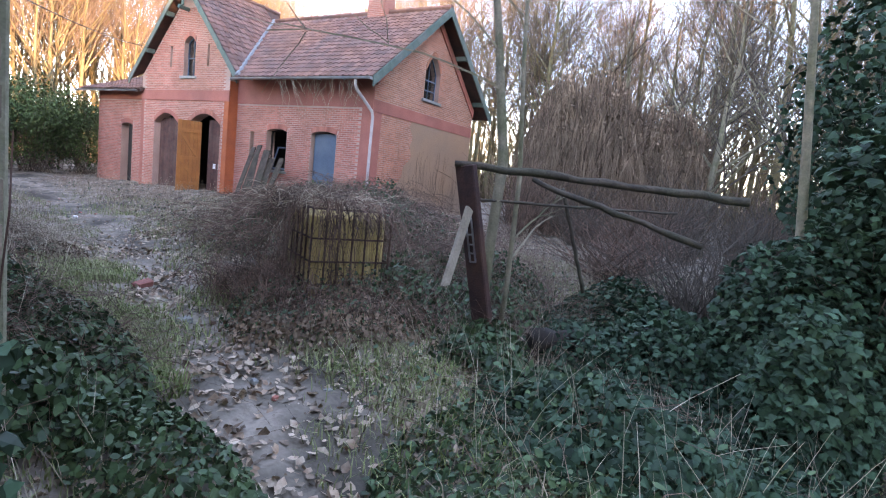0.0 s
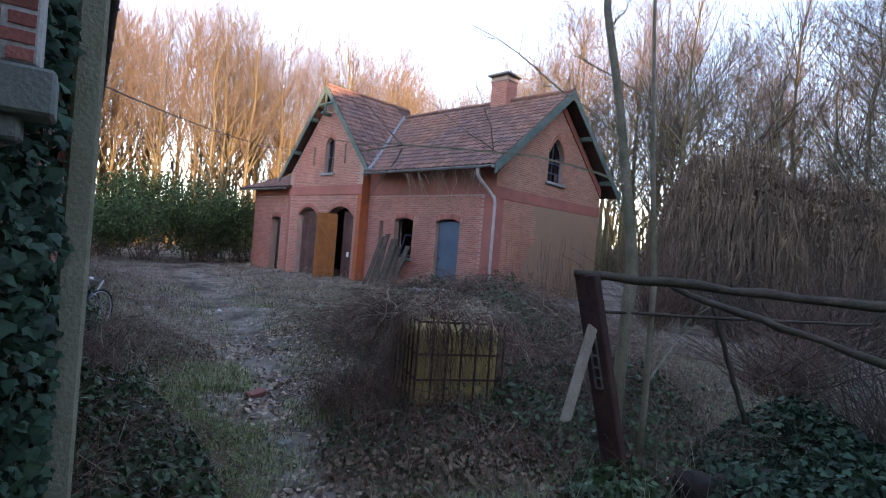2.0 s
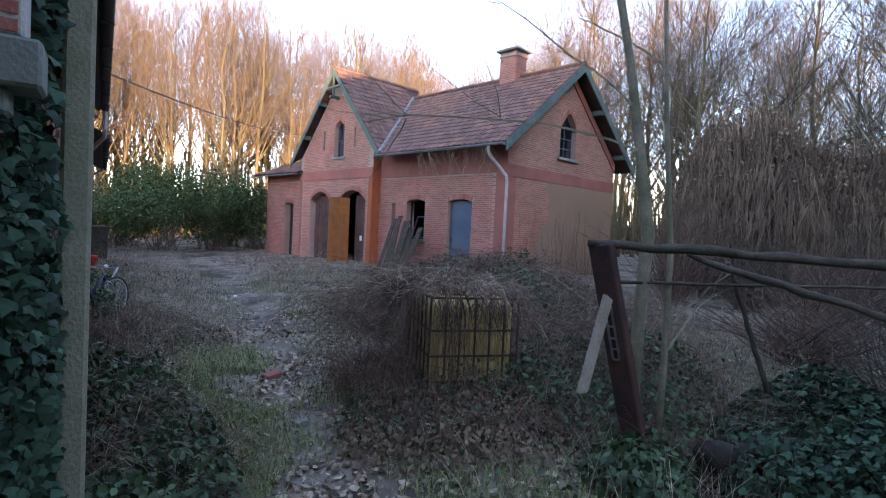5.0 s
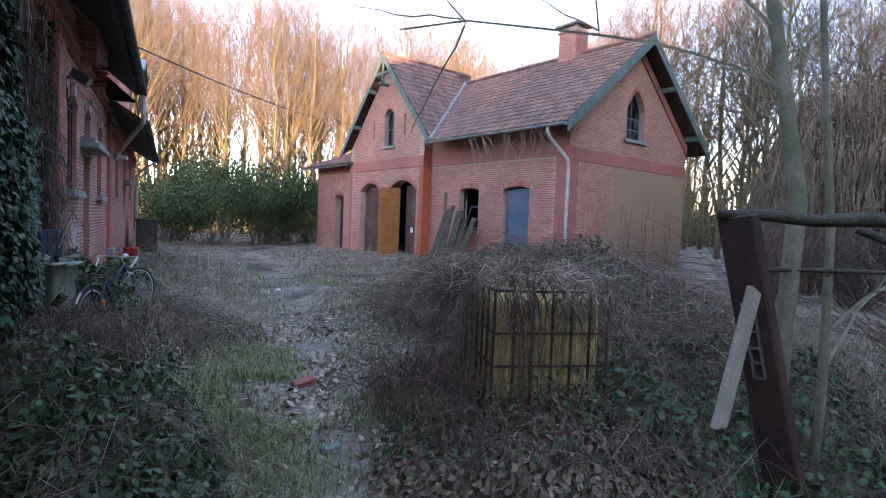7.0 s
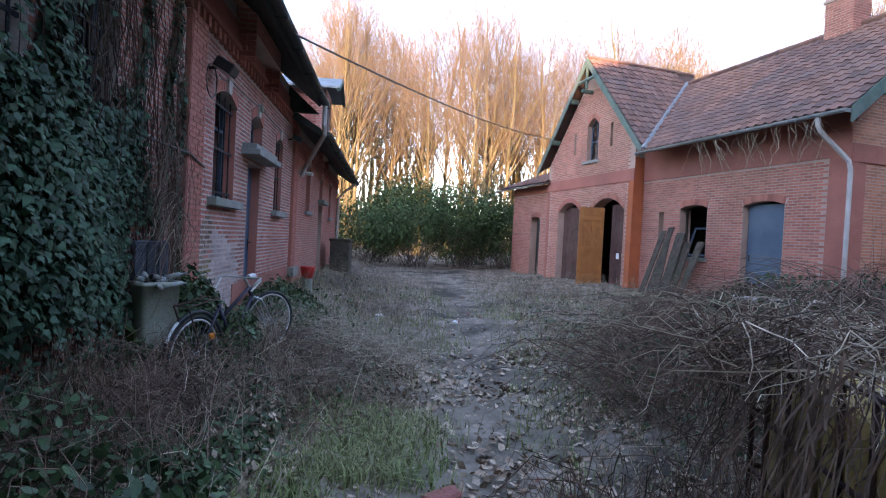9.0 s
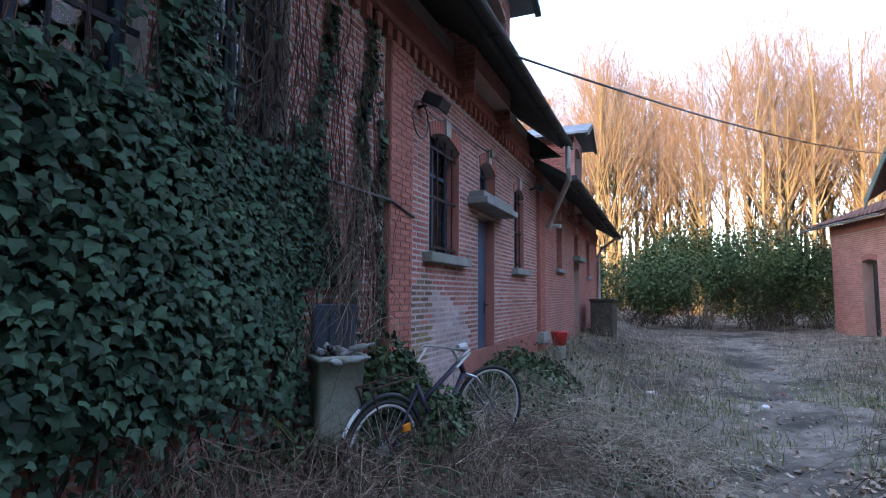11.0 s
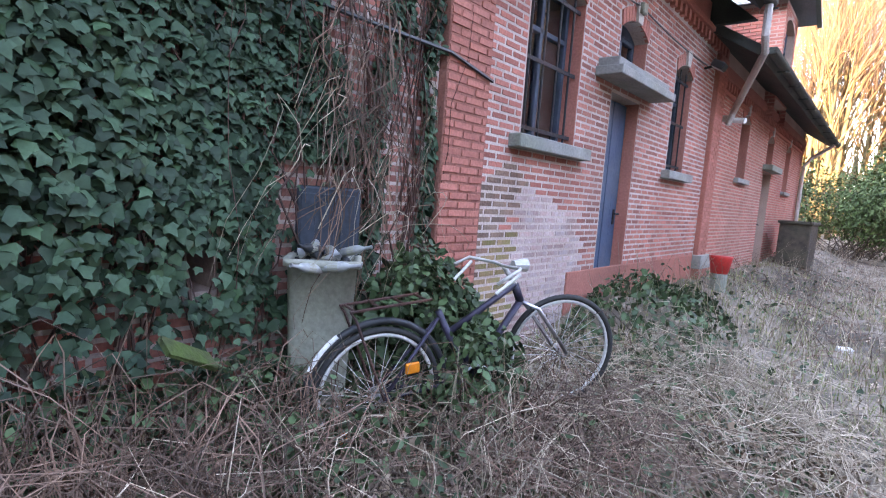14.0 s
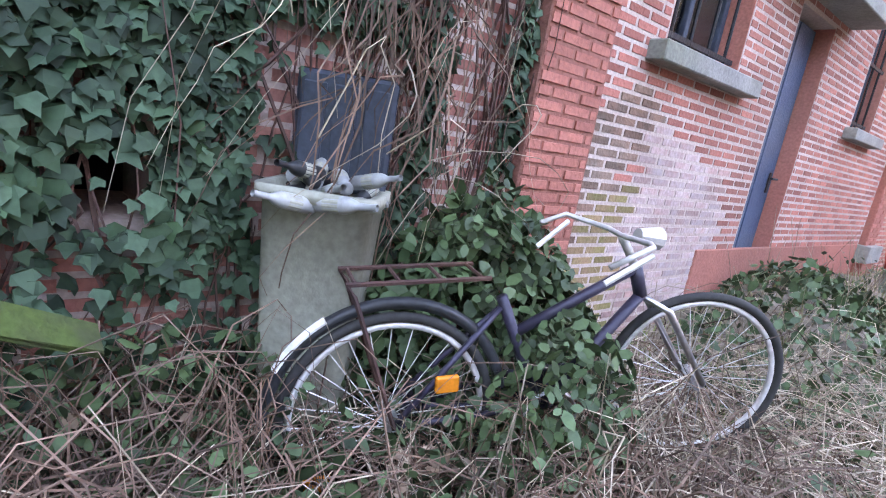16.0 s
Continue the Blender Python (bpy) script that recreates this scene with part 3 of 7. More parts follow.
def barred_window(o, parent, bars=4, depth=-0.13, cross=3, barred=True):
    """Iron-barred window with a blue frame, panes and a bottom rail."""
    s0, s1, z0, z1, rise = o
    w = empty("window", pose(0, 0, 0), "", "")
    for key in list(w.keys()):
        del w[key]
    w.parent = parent
    bm = bmesh.new()
    for a, b, c, d in ((s0, s0 + 0.045, z0, z1), (s1 - 0.045, s1, z0, z1), (s0, s1, z0, z0 + 0.05), (s0, s1, z1 - 0.10, z1), ((s0 + s1) / 2 - 0.02, (s0 + s1) / 2 + 0.02, z0, z1), (s0, s1, z0 + (z1 - z0) * 0.66, z0 + (z1 - z0) * 0.66 + 0.035)):
        box(bm, (depth - 0.05, a, c), (depth, b, d), 0.004)
    part("frame", bm, WINDOW_FRAME, w)
    bm = bmesh.new()
    box(bm, (depth - 0.032, s0 + 0.02, z0 + 0.02), (depth - 0.026, s1 - 0.02, z1 - 0.03))
    g = part("pane", bm, GLASS, w)
    g.visible_shadow = False
    if barred:
        bm = bmesh.new()
        for i in range(bars):
            s = s0 + (s1 - s0) * (i + 0.5) / bars
            tube(bm, [(-0.045, s, z0 - 0.0), (-0.045, s, z1 - 0.03)], 0.009, 6)
        for i in range(cross):
            z = z0 + (z1 - z0) * (0.06 + 0.8 * i / max(cross - 1, 1))
            box(bm, (-0.052, s0 - 0.01, z - 0.012), (-0.038, s1 + 0.01, z + 0.012))
        part("bars", bm, IRON, w, "black iron bars")
    return w


for o, b in ((W1, 4), (W2, 3)):
    barred_window(o, farm, b)
    sill(o[0] - 0.13, o[1] + 0.13, o[2], farm)
for o in IW:
    barred_window(o, farm, 6, -0.13, 6)
for o in (W3, W5):
    barred_window(o, farm, 3, -0.15, 2, False)
    sill(o[0] - 0.1, o[1] + 0.1, o[2], farm, 0.07, 0.07)
barred_window(TR, farm, 2, -0.12, 2, False)
barred_window(T2, farm, 2, -0.15, 2, False)
# near-black interiors behind the openings, the rooms' shade put into their colour
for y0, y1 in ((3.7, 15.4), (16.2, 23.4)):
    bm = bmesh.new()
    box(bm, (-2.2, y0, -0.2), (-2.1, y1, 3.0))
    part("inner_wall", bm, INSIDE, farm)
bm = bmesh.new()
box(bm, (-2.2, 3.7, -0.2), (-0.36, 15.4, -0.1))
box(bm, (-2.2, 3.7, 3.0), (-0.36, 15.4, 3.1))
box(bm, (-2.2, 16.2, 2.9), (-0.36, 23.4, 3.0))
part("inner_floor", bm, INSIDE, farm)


def plank_door(name, parent, lo, hi, axis_s, material, m, planks=5, handle=True, thick=0.045, label=""):
    """A door leaf of upright boards in a (s, w, z) frame."""
    d = empty(name, m, "", "")
    for key in list(d.keys()):
        del d[key]
    d.parent = parent
    w = (hi[0] - lo[0]) / planks
    bm = bmesh.new()
    for i in range(planks):
        box(bm, (lo[0] + i * w + 0.002, -thick, lo[1]), (lo[0] + (i + 1) * w - 0.002, -0.004 * (i % 2), hi[1]), 0.004)
    part("leaf", bm, material, d, label)
    if handle:
        bm = bmesh.new()
        box(bm, (hi[0] - 0.09, 0.0, (lo[1] + hi[1]) / 2 - 0.07), (hi[0] - 0.05, 0.008, (lo[1] + hi[1]) / 2 + 0.07), 0.003)
        tube(bm, [(hi[0] - 0.07, 0.0, (lo[1] + hi[1]) / 2 + 0.03), (hi[0] - 0.07, 0.05, (lo[1] + hi[1]) / 2 + 0.03), (hi[0] - 0.16, 0.05, (lo[1] + hi[1]) / 2 + 0.03)], 0.008, 6)
        part("handle", bm, IRON, d)
    return d


plank_door("door", farm, (DR[0] + 0.02, DR[2]), (DR[1] - 0.02, DR[3] - 0.02), None, BLUE_DOOR2, axes_m((0, 1, 0), (1, 0, 0), (-0.10, 0, 0)), 4, True, 0.045, "worn blue painted door")
plank_door("door", farm, (D2[0] + 0.02, D2[2]), (D2[1] - 0.02, D2[3] - 0.02), None, BROWN_WOOD, axes_m((0, 1, 0), (1, 0, 0), (-0.12, 0, 0)), 4)
band("door_canopy", LF, 12.16, 13.40, 2.24, 2.31, 0.22, STONE, farm, 0.1, "grey stone door canopy")
band("door_canopy", LF, 12.20, 13.36, 2.31, 2.38, 0.17, STONE, farm, 0.1)
band("door_lintel", LF, 19.1, 20.15, 2.07, 2.17, 0.16, STONE, farm, 0.1)
band("pilaster_block", LF, 15.36, 15.86, 0.55, 0.72, 0.12, STONE, farm)
band("pilaster_block", LF, 15.40, 15.82, -0.3, 0.55, 0.09, PLASTER_RED, farm)

# roofs of the farm building


def slab(name, p, q, up, thick, material, parent, label=""):
    """A roof slab from the eave line p-q up by the vector up."""
    p, q, up = Vector(p), Vector(q), Vector(up)
    n = (q - p).cross(up).normalized()
    if n.z < 0:
        n = -n
    a = [p, q, q + up, p + up]
    verts = [tuple(v) for v in a] + [tuple(v - n * thick) for v in a]
    return link_mesh(name, verts, [(0, 1, 2, 3), (7, 6, 5, 4), (0, 4, 5, 1), (1, 5, 6, 2), (2, 6, 7, 3), (3, 7, 4, 0)], material, parent, label)


def tile_mesh(name, p, q, up, parent, keep=None, w=0.22, h=0.27, kind="stuff", rng=None):
    """Pantiles over a roof slab: eave p to q, slope vector up. keep(s, t) says whether a tile lies there."""
    p, q, up = Vector(p), Vector(q), Vector(up)
    rng = rng or random.Random(11)
    e, f = (q - p).normalized(), up.normalized()
    n = e.cross(f)
    if n.z < 0:
        n = -n
    verts, faces = [], []
    cols, rows = int((q - p).length / w), int(up.length / h)
    prof = [(0.0, 0.012), (0.22, 0.0), (0.5, 0.006), (0.72, 0.034), (0.9, 0.036), (1.08, 0.014)]
    for r in range(rows):
        for c in range(cols):
            s, t = c * w, r * h
            if keep and not keep(s + w / 2, t + h / 2):
                continue
            k = len(verts)
            lift = 0.012 + rng.uniform(-0.004, 0.006)
            sl = rng.uniform(-0.008, 0.008)
            for j, (tt, hh) in enumerate(((t - 0.02 + sl, 0.034), (t + h * 1.05 + sl, 0.006))):
                for a, z in prof:
                    verts.append(tuple(p + e * (s + a * w) + f * tt + n * (z + hh + lift)))
            m = len(prof)
            for i in range(m - 1):
                faces.append((k + i, k + i + 1, k + m + i + 1, k + m + i))
            b = len(verts)
            for a, z in prof:
                verts.append(tuple(p + e * (s + a * w) + f * (t - 0.02 + sl) + n * (z + 0.034 + lift - 0.022)))
            for i in range(m - 1):
                faces.append((b + i, b + i + 1, k + i + 1, k + i))
    ob = link_mesh(name, verts, faces, TILE, parent)
    if kind:
        ob["kind"] = kind
    return ob


slab("roof", (0.56, 6.4, 3.56), (0.56, 14.95, 3.56), (-3.54, 0, 2.86), 0.10, ROOF_DARK, farm)
slab("roof", (-6.7, 14.95, 3.4), (-6.7, 6.4, 3.4), (3.72, 0, 3.02), 0.10, ROOF_DARK, farm)
slab("roof", (0.60, 14.95, 3.08), (0.60, 24.1, 3.08), (-3.6, 0, 2.2), 0.10, ROOF_DARK, farm)
slab("roof", (-6.7, 24.1, 3.0), (-6.7, 14.95, 3.0), (3.7, 0, 2.28), 0.10, ROOF_DARK, farm)
# closing gable between the two roofs
bm = bmesh.new()
vs = [bm.verts.new((x, y, z)) for y in (14.85, 14.93) for x, z in ((0.5, 3.35), (-6.4, 3.3), (-2.98, 6.35))]
bmesh.ops.convex_hull(bm, input=vs)
part("gable_board", bm, ROOF_DARK, farm)


def gutter(pa, pb, r, parent, material, label="", bracket=0.9):
    """A half-round gutter with brackets, from pa to pb."""
    pa, pb = Vector(pa), Vector(pb)
    d = (pb - pa).normalized()
    side_v = d.cross(Vector((0, 0, 1))).normalized()
    bm = bmesh.new()
    n = 8
    rings = []
    for p in (pa, pb):
        o = [bm.verts.new(p + side_v * math.cos(math.pi * k / n) * r - Vector((0, 0, 1)) * math.sin(math.pi * k / n) * r) for k in range(n + 1)]
        i = [bm.verts.new(p + side_v * math.cos(math.pi * k / n) * (r - 0.008) - Vector((0, 0, 1)) * math.sin(math.pi * k / n) * (r - 0.008)) for k in range(n + 1)]
        rings.append((o, i))
    (o0, i0), (o1, i1) = rings
    for k in range(n):
        bm.faces.new((o0[k], o0[k + 1], o1[k + 1], o1[k]))
        bm.faces.new((i0[k + 1], i0[k], i1[k], i1[k + 1]))
    for o, i in rings:
        bm.faces.new(o)
    for k in (0, n):
        bm.faces.new((o0[k], i0[k], i1[k], o1[k]))
    steps = max(2, int((pb - pa).length / bracket))
    for s in range(steps + 1):
        p = pa.lerp(pb, s / steps)
        box(bm, (p.x - r - 0.005, p.y - 0.012, p.z - r - 0.012), (p.x + r + 0.005, p.y + 0.012, p.z - r + 0.004))
    return part("gutter", bm, material, parent, label)


gutter((0.60, 6.4, 3.54), (0.60, 14.98, 3.54), 0.06, farm, ROOF_DARK)
gutter((0.64, 15.0, 3.08), (0.64, 24.15, 3.08), 0.06, farm, ROOF_DARK)
bm = bmesh.new()
tube(bm, [(0.60, 14.85, 3.48), (0.60, 14.85, 3.16), (0.60, 14.95, 3.02), (0.16, 15.86, 2.55), (0.10, 15.92, 2.4)], 0.04, 8)
tube(bm, [(0.60, 23.7, 3.02), (0.2, 23.6, 2.7), (0.08, 23.55, 2.5), (0.08, 23.55, 0.2)], 0.04, 8)
part("downpipe", bm, PVC, farm, "pale grey downpipe")


def dormer(y0, y1, z0, z1, x1, zbase):
    """A brick dormer with a zinc roof and a window."""
    d = empty("dormer", pose(0, 0, 0), "", "")
    for key in list(d.keys()):
        del d[key]
    d.parent = farm
    f = axes_m((0, 1, 0), (1, 0, 0), (x1, 0, 0))
    o = (y0 + 0.18, y1 - 0.18, z0 + 0.15, z1 - 0.18, 0.12)
    wall_shell("front_wall", f, y0, y1, zbase, lambda s: z1, [o], 0.2, MORTAR_RED, d)
    brick_mesh("bricks", f, brick_field(f, y0, y1, zbase, z1, lambda s: 9, [o], 0.058, 0.2, 0.009, 0.004, 0.05), BRICK_FAR, d)
    for yy, sgn in ((y0, -1), (y1, 1)):
        g = axes_m((-1, 0, 0), (0, sgn, 0), (x1, yy, 0))
        brick_mesh("bricks", g, brick_field(g, 0, 1.8, zbase - 0.3, z1, lambda s: 9, [], 0.058, 0.2, 0.009, 0.004), BRICK_FAR, d)
    bm = bmesh.new()
    box(bm, (x1 - 1.9, y0 + 0.022, zbase - 0.3), (x1 - 0.21, y1 - 0.022, z1))
    part("cheek_wall", bm, MORTAR_RED, d)
    bm = bmesh.new()
    mid = (y0 + y1) / 2
    prof = [(y0 - 0.22, z1 - 0.05), (mid, z1 + 0.34), (y1 + 0.22, z1 - 0.05)]
    for (ya, za), (yb, zb) in zip(prof, prof[1:]):
        vs = [bm.verts.new((x, yy, zz)) for x in (x1 - 2.2, x1 + 0.32) for yy, zz in ((ya, za), (yb, zb), (ya, za + 0.05), (yb, zb + 0.05))]
        bmesh.ops.convex_hull(bm, input=vs)
    part("dormer_roof", bm, ZINC, d, "grey zinc dormer roof")
    bm = bmesh.new()
    for s in (-1, 1):
        tube(bm, [(x1 + 0.30, mid, z1 + 0.33), (x1 + 0.30, mid + s * ((y1 - y0) / 2 + 0.22), z1 - 0.08)], 0.05, 4)
    part("fascia", bm, GREEN_WOOD, d)
    bm = bmesh.new()
    for a, b, c, e in ((o[0], o[0] + 0.04, o[2], o[3]), (o[1] - 0.04, o[1], o[2], o[3]), (o[0], o[1], o[2], o[2] + 0.04), ((o[0] + o[1]) / 2 - 0.02, (o[0] + o[1]) / 2 + 0.02, o[2], o[3]), (o[0], o[1], (o[2] + o[3]) / 2 - 0.02, (o[2] + o[3]) / 2 + 0.02)):
        box(bm, (x1 - 0.16, a, c), (x1 - 0.11, b, e))
    part("window_frame", bm, WINDOW_FRAME, d)
    g = part("pane", boxes(((x1 - 0.15, o[0], o[2]), (x1 - 0.145, o[1], o[3]))), GLASS, d)
    g.visible_shadow = False


dormer(11.75, 13.05, 3.75, 4.8, 0.22, 3.5)
dormer(18.5, 19.7, 3.6, 4.75, 0.15, 3.2)

# ---------------------------------------------------------------- the carriage house across the yard
HOUSE = pose(10.416, 15.043, 0, 0, 0, 12.0)
house = empty("carriage_house", HOUSE, "red brick carriage house with tiled roof and cross gable", "house", "", "structure")
HF = axes_m((0, 1, 0), (-1, 0, 0))
HR = axes_m((0, 1, 0), (-1, 0, 0), (-0.35, 0, 0))
HG = axes_m((1, 0, 0), (0, -1, 0))
DEPTH, RIDGE, EAVE = 6.1, 7.1, 4.08
HU = DEPTH / 2
WD = (1.33, 2.38, 0.05, 2.58, 0.09)
WW = (3.46, 4.40, 1.22, 2.58, 0.08)
WS = (5.02, 5.22, 1.6, 2.46, 0.0)
LD = (12.25, 13.05, 0.05, 2.48, 0.08)
wall_w = wall_shell("wall", HF, 0.0, 5.95, -0.4, lambda s: 4.5, [WD, WW, WS], 0.36, MORTAR_RED, house)
wall_l = wall_shell("wall", HF, 11.05, 14.8, -0.4, lambda s: 3.75, [LD], 0.36, MORTAR_RED, house)
A1, A2 = (8.72, 10.20, 0.0, 2.88, 0.34), (6.33, 8.12, 0.0, 2.92, 0.38)
GW = (7.90, 8.55, 4.22, 5.62, 0.22)
GS = [(7.12, 7.24, 4.55, 5.3, 0.0), (9.25, 9.37, 4.55, 5.3, 0.0)]
GC, RIDGE2 = 8.33, 7.6
CE = 3.12
CZ = 4.12
CS = (RIDGE2 - CZ) / CE
gtop = lambda s: RIDGE2 - 0.28 - abs(s - GC) * CS
wall_r = wall_shell("wall", HR, 5.95, 11.05, -0.4, gtop, [A1, A2, GW] + GS, 0.36, MORTAR_RED, house, "", (GC,))
gable_top = lambda s: RIDGE - 0.22 - abs(s - HU) * 0.85
GWIN = (2.56, 3.49, 4.10, 5.56, 0.55, "pointed")
wall_g = wall_shell("wall", HG, 0.0, DEPTH, -0.4, gable_top, [GWIN], 0.36, MORTAR_RED, house, "", (HU,))
wall_shell("wall", axes_m((1, 0, 0), (0, 1, 0), (0, 14.8, 0)), 0.0, DEPTH, -0.4, lambda s: 3.75 + 0.2 * s, [], 0.3, MORTAR_RED, house)
wall_shell("wall", axes_m((0, 1, 0), (1, 0, 0), (DEPTH, 0, 0)), 0.0, 14.8, -0.4, lambda s: 4.0, [], 0.3, MORTAR_RED, house)
for s, sg in ((5.95, -1), (11.05, 1)):
    bm = boxes(((-0.35, s - 0.01 if sg < 0 else s, -0.4), (0.0, s if sg < 0 else s + 0.01, 4.05)))
    part("return_wall", bm, PLASTER_ORANGE if sg < 0 else PLASTER_RED, house)
HB = 0.062
hskip = lambda s, z: s < 0.42 or z > 3.32
brick_mesh("brickwork", HF, brick_field(HF, 0.0, 5.95, -0.1, 3.4, lambda s: 9, [WD, WW, WS], HB, 0.21, 0.012, 0.006, 0.12, random.Random(1), hskip), BRICK_HOUSE, wall_w)
brick_mesh("brickwork", HF, brick_field(HF, 11.05, 14.8, -0.1, 3.4, lambda s: 9, [LD], HB, 0.21, 0.010, 0.003, 0.12, random.Random(2)), BRICK_HOUSE, wall_l)
rskip = lambda s, z: (z > 3.35 and z < 3.74) or s < 6.2 or (s > 10.85)
brick_mesh("brickwork", HR, brick_field(HR, 5.95, 11.05, -0.1, 6.6, gtop, [A1, A2, GW] + GS, HB, 0.21, 0.010, 0.004, 0.13, random.Random(3), rskip), BRICK_HOUSE, wall_r)
patch_edge = lambda z: 1.35 + 0.26 * z + 0.16 * math.sin(3.1 * z + 1) + 0.09 * math.sin(9.7 * z)
gskip = lambda s, z: 3.22 < z < 3.62 or s < 0.4 and z < 3.6 or (z < 3.24 and s > patch_edge(z) + 0.08) or abs(z - gable_top(s)) < 0.3
brick_mesh("brickwork", HG, brick_field(HG, 0.0, DEPTH, -0.1, 6.7, gable_top, [GWIN], HB, 0.21, 0.010, 0.003, 0.12, random.Random(4), gskip), BRICK_GABLE, wall_g)
for fr, o, w, m in ((HF, WD, wall_w, BRICK_HOUSE), (HF, WW, wall_w, BRICK_HOUSE), (HF, LD, wall_l, PLASTER_RED), (HR, A1, wall_r, PLASTER_RED), (HR, A2, wall_r, BRICK_HOUSE), (HR, GW, wall_r, BRICK_HOUSE), (HG, GWIN, wall_g, BRICK_GABLE)):
    arch_ring("arch_bricks", fr, o, m, w, 0.16, 0.014, 0.07)
band("corner_pilaster", HF, 0.0, 0.40, -0.3, 3.35, 0.03, PLASTER_RED, house)
band("frieze", HF, 0.0, 5.94, 3.35, 4.46, 0.025, PLASTER_RED, house)
band("frieze", HF, 11.06, 14.8, 3.40, 3.72, 0.02, PLASTER_RED, house)
band("string_course", HR, 5.93, 11.07, 3.36, 3.73, 0.03, PLASTER_RED, house)
band("corner_strip", HR, 5.94, 6.18, -0.3, 3.36, 0.02, PLASTER_ORANGE, house)
band("corner_strip", HR, 10.88, 11.06, -0.3, 3.36, 0.015, PLASTER_RED, house)
band("string_course", HG, 0.0, DEPTH, 3.24, 3.60, 0.025, PLASTER_RED, house)
band("corner_pilaster", HG, 0.0, 0.40, -0.3, 3.24, 0.015, PLASTER_RED, house)
verts = [tuple(HG @ Vector(v)) for v in [(DEPTH, 0.012, 3.24), *((patch_edge(0.12 * k), 0.012, 0.12 * k) for k in range(27, -3, -1)), (DEPTH, 0.012, -0.24)]]
link_mesh("plaster_patch", verts, [tuple(range(len(verts)))], PLASTER_GREY, wall_g, "worn grey plaster")
for sgn in (-1, 1):
    bm = bmesh.new()
    pts = [(HU, RIDGE - 0.24), (HU + sgn * (HU - 0.02), gable_top(0.02) - 0.02)]
    vs = [bm.verts.new(HG @ Vector((s, w, z + dz))) for s, z in pts for dz in (-0.28, 0) for w in (-0.02, 0.05)]
    bmesh.ops.convex_hull(bm, input=vs)
    part("rake_band", bm, PLASTER_RED, house)
# main roof: eave overhang 0.7, ridge along the house
SL = (RIDGE - EAVE) / (HU + 0.70)
RV = 11.3
up_f, up_b = (HU + 0.7, 0, RIDGE - EAVE), (-(HU + 0.7), 0, RIDGE - EAVE)
V0 = -0.45
slab("roof", (-0.70, V0, EAVE), (-0.70, 5.35, EAVE), up_f, 0.07, TILE_ROOF, house)
link_mesh("roof", [(-0.7, 5.34, EAVE), (HU, 5.34, RIDGE), (HU, GC, RIDGE)], [(0, 1, 2)], TILE_ROOF, house)
slab("roof", (DEPTH + 0.7, RV, EAVE), (DEPTH + 0.7, V0, EAVE), up_b, 0.07, TILE_ROOF, house)
slope_len = math.hypot(HU + 0.7, RIDGE - EAVE)


def keep_main(s, t):
    v, u = V0 + s, -0.7 + t / slope_len * (HU + 0.7)
    z = EAVE + (u + 0.7) * SL
    return v < GC - (RIDGE2 - z) / CS - 0.02


tile_mesh("roof_tiles", (-0.70, V0, EAVE), (-0.70, GC, EAVE), up_f, house, keep_main)
CU = -0.66                     # front edge of the cross roof


def keep_cross(sgn):
    length = math.hypot(CE, RIDGE2 - CZ)

    def keep(s, t):
        z = CZ + t / length * (RIDGE2 - CZ)
        u = (CU + s) if sgn < 0 else (HU - s)
        return u < -0.7 + (z - EAVE) / SL + 0.02
    return keep


# cross roof, two slopes from the front gable back to the ridge
for sgn in (-1, 1):
    ev = GC + sgn * CE
    link_mesh("roof", [(CU, ev, CZ), (-0.7 + (CZ - EAVE) / SL, ev, CZ), (HU + 0.7, GC, RIDGE2), (CU, GC, RIDGE2),
                       (CU, ev, CZ - 0.07), (-0.7 + (CZ - EAVE) / SL, ev, CZ - 0.07), (HU + 0.7, GC, RIDGE2 - 0.07), (CU, GC, RIDGE2 - 0.07)],
              [(0, 1, 2, 3), (7, 6, 5, 4), (0, 4, 5, 1), (0, 3, 7, 4)], TILE_ROOF, house)
    if sgn < 0:
        tile_mesh("roof_tiles", (CU, ev, CZ), (HU, ev, CZ), (0, CE, RIDGE2 - CZ), house, keep_cross(-1))
    else:
        tile_mesh("roof_tiles", (HU, ev, CZ), (CU, ev, CZ), (0, -CE, RIDGE2 - CZ), house, keep_cross(1))
# ridge tiles
for pa, pb in (((HU, V0, RIDGE + 0.02), (HU, GC - 0.4, RIDGE + 0.02)), ((CU, GC, RIDGE2 + 0.02), (HU + 0.6, GC, RIDGE2 + 0.02))):
    bm = bmesh.new()
    pa, pb = Vector(pa), Vector(pb)
    n = int((pb - pa).length / 0.36)
    for i in range(n):
        a, b = pa.lerp(pb, i / n), pa.lerp(pb, (i + 1.06) / n)
        tube(bm, [a + Vector((0, 0, RNG.uniform(-0.008, 0.008))), b], [0.10, 0.085], 8)
    part("ridge_tiles", bm, TILE, house)
# valley flashing
bm = bmesh.new()
low, high = Vector((-0.70, GC - (RIDGE2 - EAVE) / CS, EAVE + 0.06)), Vector((HU, GC - (RIDGE2 - RIDGE) / CS, RIDGE + 0.05))
tube(bm, [low, high], 0.085, 5)
part("valley_flashing", bm, LEAD, house, "grey lead valley")
# left wing roof
slab("roof", (-0.55, 10.9, 3.72), (-0.55, 15.5, 3.72), (3.3, 0, 1.25), 0.08, TILE_ROOF, house)
tile_mesh("roof_tiles", (-0.55, 10.9, 3.72), (-0.55, 15.5, 3.72), (3.3, 0, 1.25), house)
# bargeboards, purlin ends, brackets of the front gable


